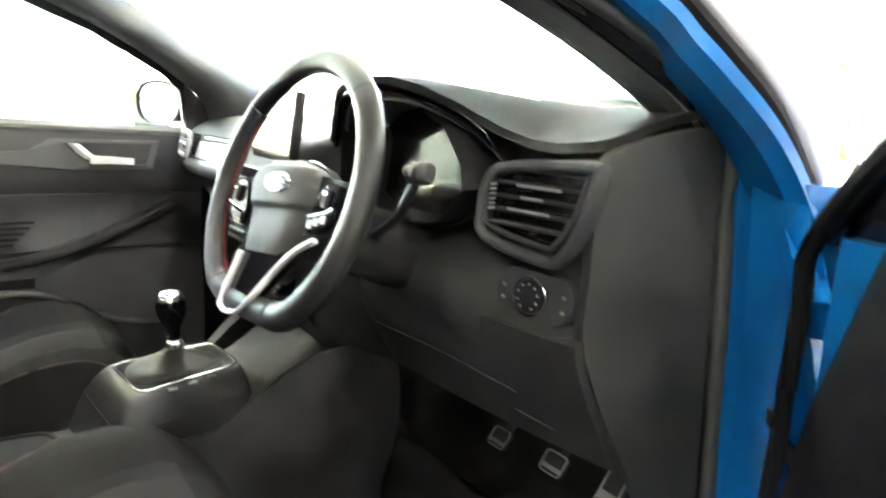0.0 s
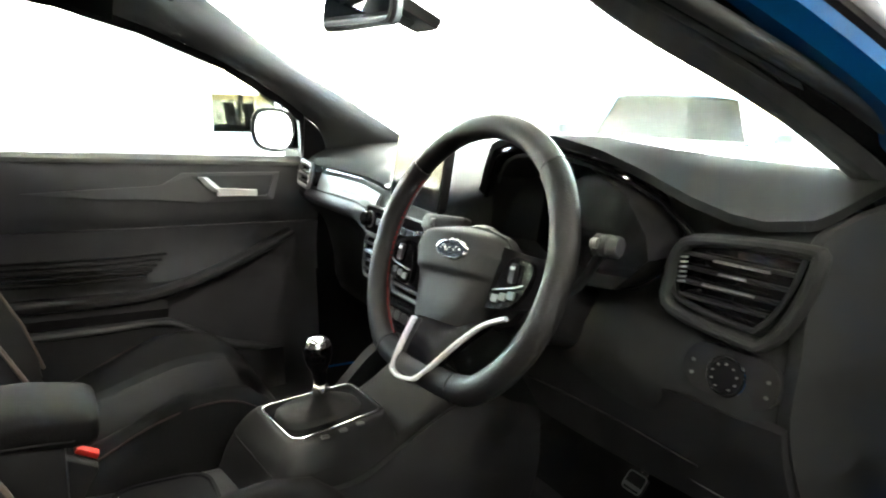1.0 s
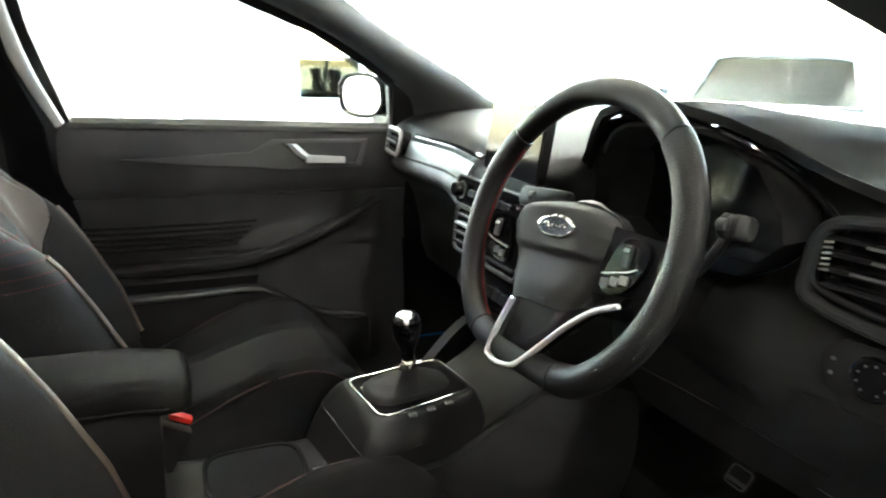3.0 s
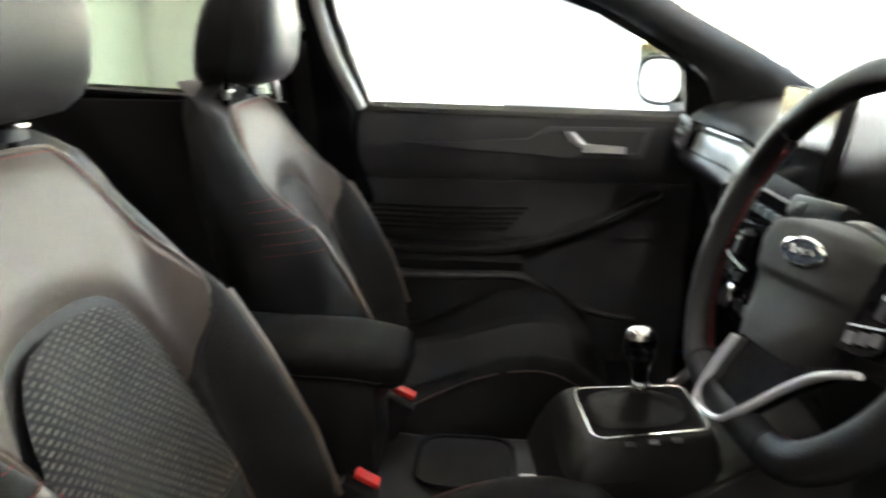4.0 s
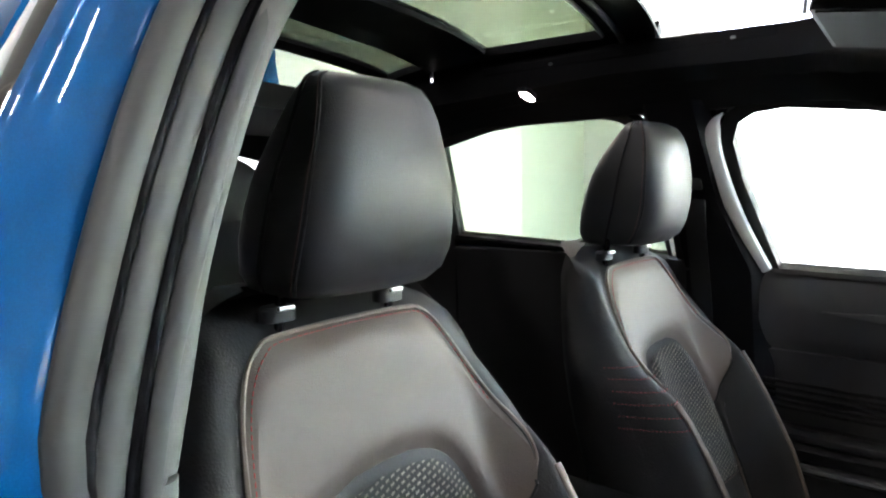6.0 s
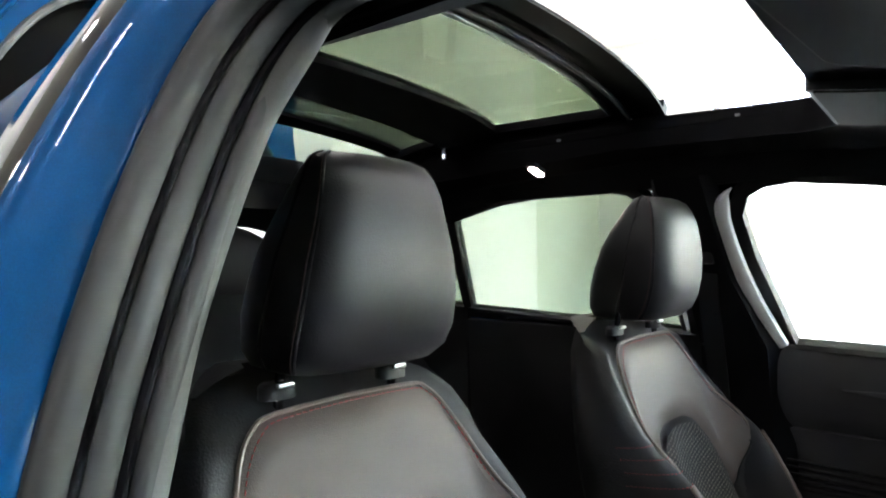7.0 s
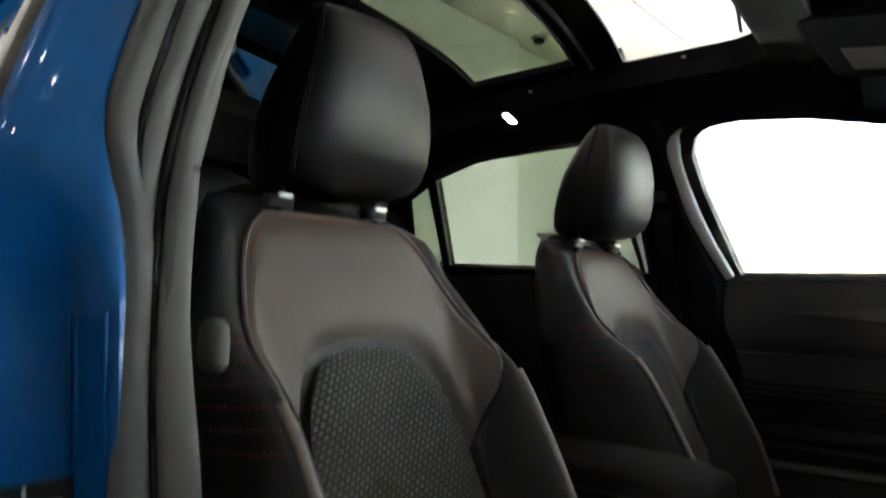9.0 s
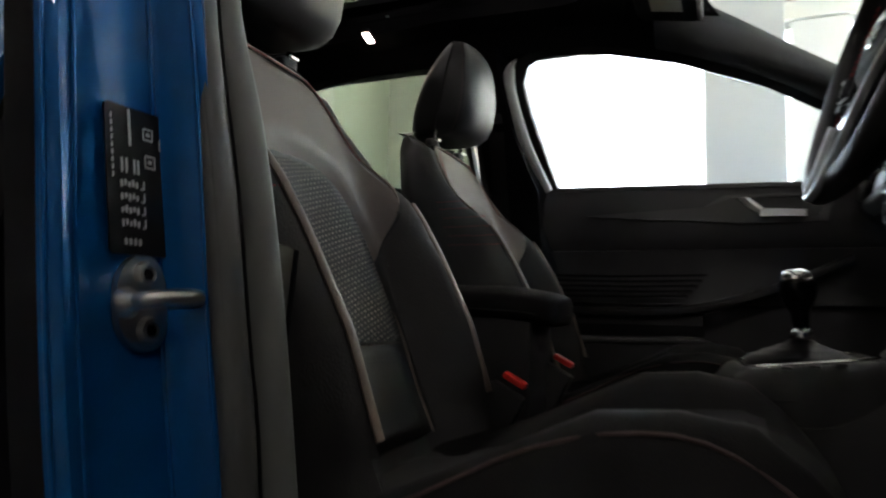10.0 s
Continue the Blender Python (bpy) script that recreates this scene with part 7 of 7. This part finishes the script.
def build_roof_glass():
    """Panoramic roof: the front pane slid back over the rear one."""
    roof = thing("panoramic_roof", (0, -0.1, 1.44), "open panoramic glass roof with its front pane slid back", "sunroof")
    at = lambda x, y, z: V(x, y + 0.15 * x - 0.03 * (x / 0.45) ** 2, z - 0.02 * abs(x / 0.45) ** 3)
    pane = part("sliding_pane", sheet(lambda u, v: at(lerp(-0.425, 0.425, u), lerp(-0.285, 0.005, v), 1.512), 20, 6, 0.006), GLASS_ROOF, roof, "dark tinted sliding pane")
    pane.visible_shadow = False
    part("front_rail", sheet(lambda u, v: at(lerp(-0.46, 0.46, u), lerp(0.006, 0.140, v), 1.510 - 0.026 * v), 20, 4, 0.005), SEAL_BLACK, roof, "black leading edge of the pane")
    part("seal_line", tube([at(lerp(-0.45, 0.45, i / 20), 0.020, 1.492) for i in range(21)], 0.004, 8), SATIN, roof, "thin bright seal line")
    part("seal_lip", tube([at(lerp(-0.45, 0.45, i / 20), 0.060, 1.482) for i in range(21)], 0.006, 8), RUBBER, roof, "black rubber seal")
    back = lambda x, y: V(x, y + 0.25 * x, lerp(1.515, 1.432, step(-0.30, -1.05, y)) - 0.02 * abs(x / 0.45) ** 3)
    part("rear_rail", sheet(lambda u, v: at(lerp(-0.46, 0.46, u), -0.286, 1.515).lerp(back(lerp(-0.46, 0.46, u), -0.47), 1 - v), 20, 3, 0.02), SEAL_BLACK, roof, "black trailing edge of the pane")
    for s in (-1, 1):
        part("side_rail", sheet(lambda u, v, s=s: at(s * lerp(0.418, 0.465, v), lerp(-0.45, 0.140, u), 1.514 - 0.01 * u), 10, 2, -0.02 * s), SEAL_BLACK, roof)
        tilt = Euler((0, 0, radians(0))).to_matrix().to_4x4()
        part("guide_rail", box(s * 0.440, -0.02 + 0.10 * s * 0.44, 1.440, 0.022, 0.66, 0.02, tilt), SEAL_BLACK, roof, "black guide rail", smooth=False, bevel=0.003)
        part("rail_skirt", sheet(lambda u, v, s=s: at(s * 0.449, lerp(-0.47, 0.12, u), lerp(1.44, 1.515, v)), 10, 2, 0.004), SEAL_BLACK, roof)
        part("guide_clip", box(s * 0.426, 0.19, 1.437, 0.004, 0.008, 0.004), SATIN, roof, "small metal guide clip", smooth=False)
        part("guide_clip", box(s * 0.426, -0.20, 1.437, 0.004, 0.008, 0.004), SATIN, roof, "small metal guide clip", smooth=False)
    over = part("overlap_pane", sheet(lambda u, v: back(lerp(-0.43, 0.43, u), lerp(-0.585, -0.472, v)), 16, 4, 0.006), GLASS_DOUBLE, roof, "doubled dark glass under the slid pane")
    part("pane_frame", sheet(lambda u, v: back(lerp(-0.44, 0.44, u), lerp(-0.632, -0.586, v)), 16, 2, 0.012), SEAL_BLACK, roof, "black frame across the roof glass")
    fix = part("fixed_pane", sheet(lambda u, v: back(lerp(-0.43, 0.43, u), lerp(-1.00, -0.633, v)), 16, 6, 0.006), GLASS_FIXED, roof, "tinted fixed pane")
    for s in (-1, 1):
        part("rear_side_rail", sheet(lambda u, v, s=s: back(s * lerp(0.40, 0.475, v), lerp(-1.02, -0.46, u)) - V(0, 0, 0.006), 12, 2, -0.02 * s), SEAL_BLACK, roof, "black side frame of the fixed pane")
        part("rear_skirt", sheet(lambda u, v, s=s: back(s * 0.446, lerp(-1.02, -0.46, u)) - V(0, 0, 0.085 * v), 12, 2, 0.004), SEAL_BLACK, roof, "black side wall of the roof opening")
    for pane in (over, fix):
        pane.visible_shadow = False
    part("wind_deflector", tube(smooth_path([V(-0.42, 0.31, 1.46), V(-0.2, 0.36, 1.465), V(0.0, 0.385, 1.465), V(0.2, 0.40, 1.465), V(0.42, 0.39, 1.455)], 6), 0.004, 8), PLASTIC, roof, "black wind deflector")


build_roof_glass()


def build_belts():
    for s, cx in ((1, 0.38), (-1, -0.372)):
        b = thing("seat_belt", (s * 0.70, 0.2, 0.35), "black seat belt hanging from the centre pillar", "seat belt", "seat belts")
        x = s * 0.665
        part("webbing", sheet(lambda u, v: V(x + 0.004 * math.sin(v * 9) + s * (0.04 * (1 - v) - 0.05 * step(0.55, 1, v)), lerp(0.165, 0.21, u) - (0.09 if s > 0 else 0.13), lerp(0.40, 1.17, v)), 4, 20, 0.0015), CLOTH, b, "black belt webbing")
        if s > 0:
            part("tongue", loft([[V(0.664 + x * k, 0.205 + y * k, z) for x, y in super_ring(0.010, 0.017, 16, 2.6)] for z, k in ((0.850, 0.6), (0.855, 0.95), (0.872, 1.0), (0.888, 0.9), (0.893, 0.55))]), PILLAR_TRIM, b, "grey belt tongue")
        part("upper_guide", box(s * (0.615 if s > 0 else 0.60), 0.10 if s > 0 else 0.05, 1.18, 0.02, 0.06, 0.05), PLASTIC, b, "black belt guide", bevel=0.006)


    low = thing("belt_anchor_cover", (0.715, 0.30, 0.40), "grey-brown woven belt section at the pillar foot", "seat belt")
    part("webbing", sheet(lambda u, v: V(lerp(0.735, 0.700, u), 0.322 - 0.012 * math.sin(v * math.pi), lerp(0.36, 0.70, v) - 0.004 * (2 * u - 1) ** 2), 4, 12, 0.006), WEBBING, low, "ribbed belt webbing")
    for u in (0.0, 1.0):
        part("selvedge", tube([V(lerp(0.735, 0.700, u), 0.324 - 0.012 * math.sin(v * math.pi), lerp(0.36, 0.70, v) - 0.004) for v in [k / 12 for k in range(13)]], 0.0022, 6), SEAL_BLACK, low, "dark belt edge")


build_belts()

# ---- parked cars and planting outside the glass ----
def parked_car(at, turn, paint, label, glass):
    ob = thing("parked_car", at, label, "car", "parked cars")
    m = Matrix.Translation(at) @ Euler((0, 0, radians(turn))).to_matrix().to_4x4()
    P = lambda x, y, z: m @ V(x, y, z)
    def sec(y, w, z0, z1, e=5):
        return [P(x, y, (z0 + z1) / 2 + z) for x, z in super_ring(w, (z1 - z0) / 2, 28, e)]
    body = [(-2.1, 0.70, 0.35, 0.80), (-1.95, 0.84, 0.25, 0.95), (-1.2, 0.90, 0.22, 1.0), (0.0, 0.91, 0.22, 0.98), (0.9, 0.90, 0.22, 1.07), (1.2, 0.89, 0.24, 1.06), (1.8, 0.84, 0.26, 0.97), (2.05, 0.74, 0.3, 0.84), (2.15, 0.6, 0.36, 0.70)]
    part("body", loft([sec(*q) for q in body]), paint, ob)
    cab = [(-1.85, 0.70, 1.02), (-1.4, 0.70, 1.40), (-0.6, 0.69, 1.56), (0.1, 0.68, 1.55), (0.45, 0.67, 1.47), (1.15, 0.70, 0.99)]
    part("roof", sheet(lambda u, v: P((2 * u - 1) * 0.60, lerp(-1.35, 0.42, v), 1.46 + 0.09 * math.sin(math.pi * lerp(0.15, 0.85, v)) - 0.04 * (2 * u - 1) ** 4), 12, 10, -0.03), paint, ob)
    ws = part("windscreen", sheet(lambda u, v: P((2 * u - 1) * lerp(0.70, 0.58, v), lerp(1.15, 0.42, v) - 0.12 * (2 * u - 1) ** 2, lerp(1.06, 1.48, v)), 12, 6, 0.005), glass, ob, "dark windscreen")
    edge = [P((2 * u - 1) * lerp(0.70, 0.58, v), lerp(1.16, 0.43, v) - 0.12 * (2 * u - 1) ** 2, lerp(1.065, 1.485, v)) for u, v in [(k / 8, 0.0) for k in range(9)] + [(1.0, 0.5)] + [(1 - k / 8, 1.0) for k in range(9)] + [(0.0, 0.5)]]
    part("windscreen_seal", tube(edge, 0.018, 8, True), PLASTIC, ob, "black edge of the windscreen")
    rw = part("rear_window", sheet(lambda u, v: P((1 - 2 * u) * lerp(0.68, 0.58, v), lerp(-1.9, -1.38, v), lerp(1.0, 1.46, v)), 10, 6, 0.005), glass, ob)
    for s in (-1, 1):
        for y0, y1, t0, t1 in ((-1.75, -1.0, -1.35, -0.95), (-0.92, 0.02, -0.88, 0.0), (0.08, 1.02, 0.06, 0.42)):
            g = part("side_window", sheet(lambda u, v: P(s * lerp(0.76, 0.61, v), lerp(lerp(y0, y1, u), lerp(t0, t1, u), v), lerp(0.97, 1.46, v)), 4, 4, 0.005 * s), glass, ob)
        for a, b in (((0.76, 1.08, 0.96), (0.62, 0.44, 1.48)), ((0.77, 0.05, 0.97), (0.62, 0.03, 1.48)), ((0.77, -0.96, 0.97), (0.62, -0.92, 1.48)), ((0.74, -1.85, 0.98), (0.60, -1.38, 1.46))):
            part("pillar", tube([P(s * a[0], a[1], a[2]), P(s * b[0], b[1], b[2])], 0.04, 8), paint, ob)
        part("wing_mirror", loft([[P(s * (1.00 + x), 0.90 + d, 1.13 + z) for x, z in super_ring(0.10 * k, 0.075 * k, 16, 3)] for d, k in ((-0.04, 0.95), (0.02, 1.0), (0.08, 0.6))]), PLASTIC, ob, "dark wing mirror")
        part("headlamp", loft([[P(s * (0.62 + x), y, 0.68 + z) for x, z in super_ring(0.15, 0.06, 14, 3)] for y in (1.85, 2.07)]), CHROME, ob, "clear headlamp")
        for yc in (-1.3, 1.35):
            wm = m @ Matrix.Translation((s * 0.80, yc, 0.33)) @ Euler((0, radians(90 * s), 0)).to_matrix().to_4x4()
            wh = part("wheel", lathe([(0.05, 0.0), (0.21, -0.03), (0.22, -0.1), (0.22, 0.1), (0.2, 0.09), (0.05, 0.07)], wm, 24), ALLOY, ob)
            part("tyre", lathe([(0.22, -0.11), (0.31, -0.11), (0.33, -0.08), (0.33, 0.09), (0.31, 0.12), (0.22, 0.11)], wm, 28), TYRE, wh)
    part("cabin_floor", sheet(lambda u, v: P((2 * u - 1) * 0.74, lerp(-1.75, 0.98, v), 1.012 + 0.065 * step(0.6, 0.95, v)), 4, 8, 0.004), CARPET, ob, "dark cabin trim")
    part("steering_wheel", tube([P(0.36 + 0.17 * math.cos(a), 0.42 - 0.05 * math.sin(a), 1.03 + 0.16 * math.sin(a)) for a in [k * math.pi / 12 for k in range(24)]], 0.014, 6, True), PLASTIC, ob)
    part("rear_bench", loft([[P(a * k, -0.95 + b, z) for a, b in super_ring(0.62, 0.07, 20, 5)] for z, k in ((1.0, 1.0), (1.10, 1.0), (1.16, 0.96), (1.17, 0.9))]), CLOTH, ob, "dark rear bench")
    for x in (-0.36, 0.36):
        part("front_seat", loft([[P(x + a, -0.15 - 0.3 * (z - 0.9) + b, z) for a, b in super_ring(0.22 * k, 0.06, 14, 4)] for z, k in ((0.5, 1), (0.9, 1), (1.12, 0.9), (1.14, 0.55), (1.16, 0.55), (1.33, 0.5))]), CLOTH, ob, "dark front seat")
    return ob


parked_car((-3.95, 6.25, -0.16), 216, SILVER_PAINT, "pale blue car parked outside the showroom glass", CAR_GLASS)
parked_car((-9.0, 3.10, -0.28), 8, DARK_PAINT, "pale grey car with dark windows parked outside the showroom glass", CAR_GLASS_PALE)


def plant(at):
    ob = thing("shrub", at, "leafy green shrub outside the showroom glass", "plant")
    trunk = bmesh.new()
    leaves = bmesh.new()
    rnd = random.Random(4)
    for k in range(9):
        a = rnd.uniform(0, 6.28)
        tip = Vector(at) + V(math.cos(a) * rnd.uniform(0.2, 0.6), math.sin(a) * rnd.uniform(0.2, 0.6), rnd.uniform(1.2, 2.3))
        path = smooth_path([Vector(at), Vector(at).lerp(tip, 0.5) + V(0, 0, 0.15), tip], 5)
        for i, (p, q) in enumerate(zip(path, path[1:])):
            tube([p, q], 0.018 * (1 - i / len(path)) + 0.003, 6, bm=trunk)
            if i > 3:
                for j in range(7):
                    c = p.lerp(q, rnd.random()) + V(rnd.uniform(-0.12, 0.12), rnd.uniform(-0.12, 0.12), rnd.uniform(-0.08, 0.12))
                    r = Euler((rnd.uniform(0, 6), rnd.uniform(0, 6), rnd.uniform(0, 6))).to_matrix()
                    s = rnd.uniform(0.05, 0.10)
                    vs = [leaves.verts.new(c + r @ V(x * s, y * s, zz * s)) for x, y, zz in ((-1, 0, 0), (-0.2, 0.45, 0.1), (1, 0, -0.1), (-0.2, -0.45, 0.1), (0.1, 0, 0.12))]
                    for f in ((0, 1, 4), (1, 2, 4), (2, 3, 4), (3, 0, 4)):
                        leaves.faces.new([vs[q2] for q2 in f])
    part("stem", trunk, BARK, ob, "brown stems")
    part("foliage", leaves, LEAF, ob, "loose green leaves", smooth=False)


plant((-1.0, 6.3, -0.28))
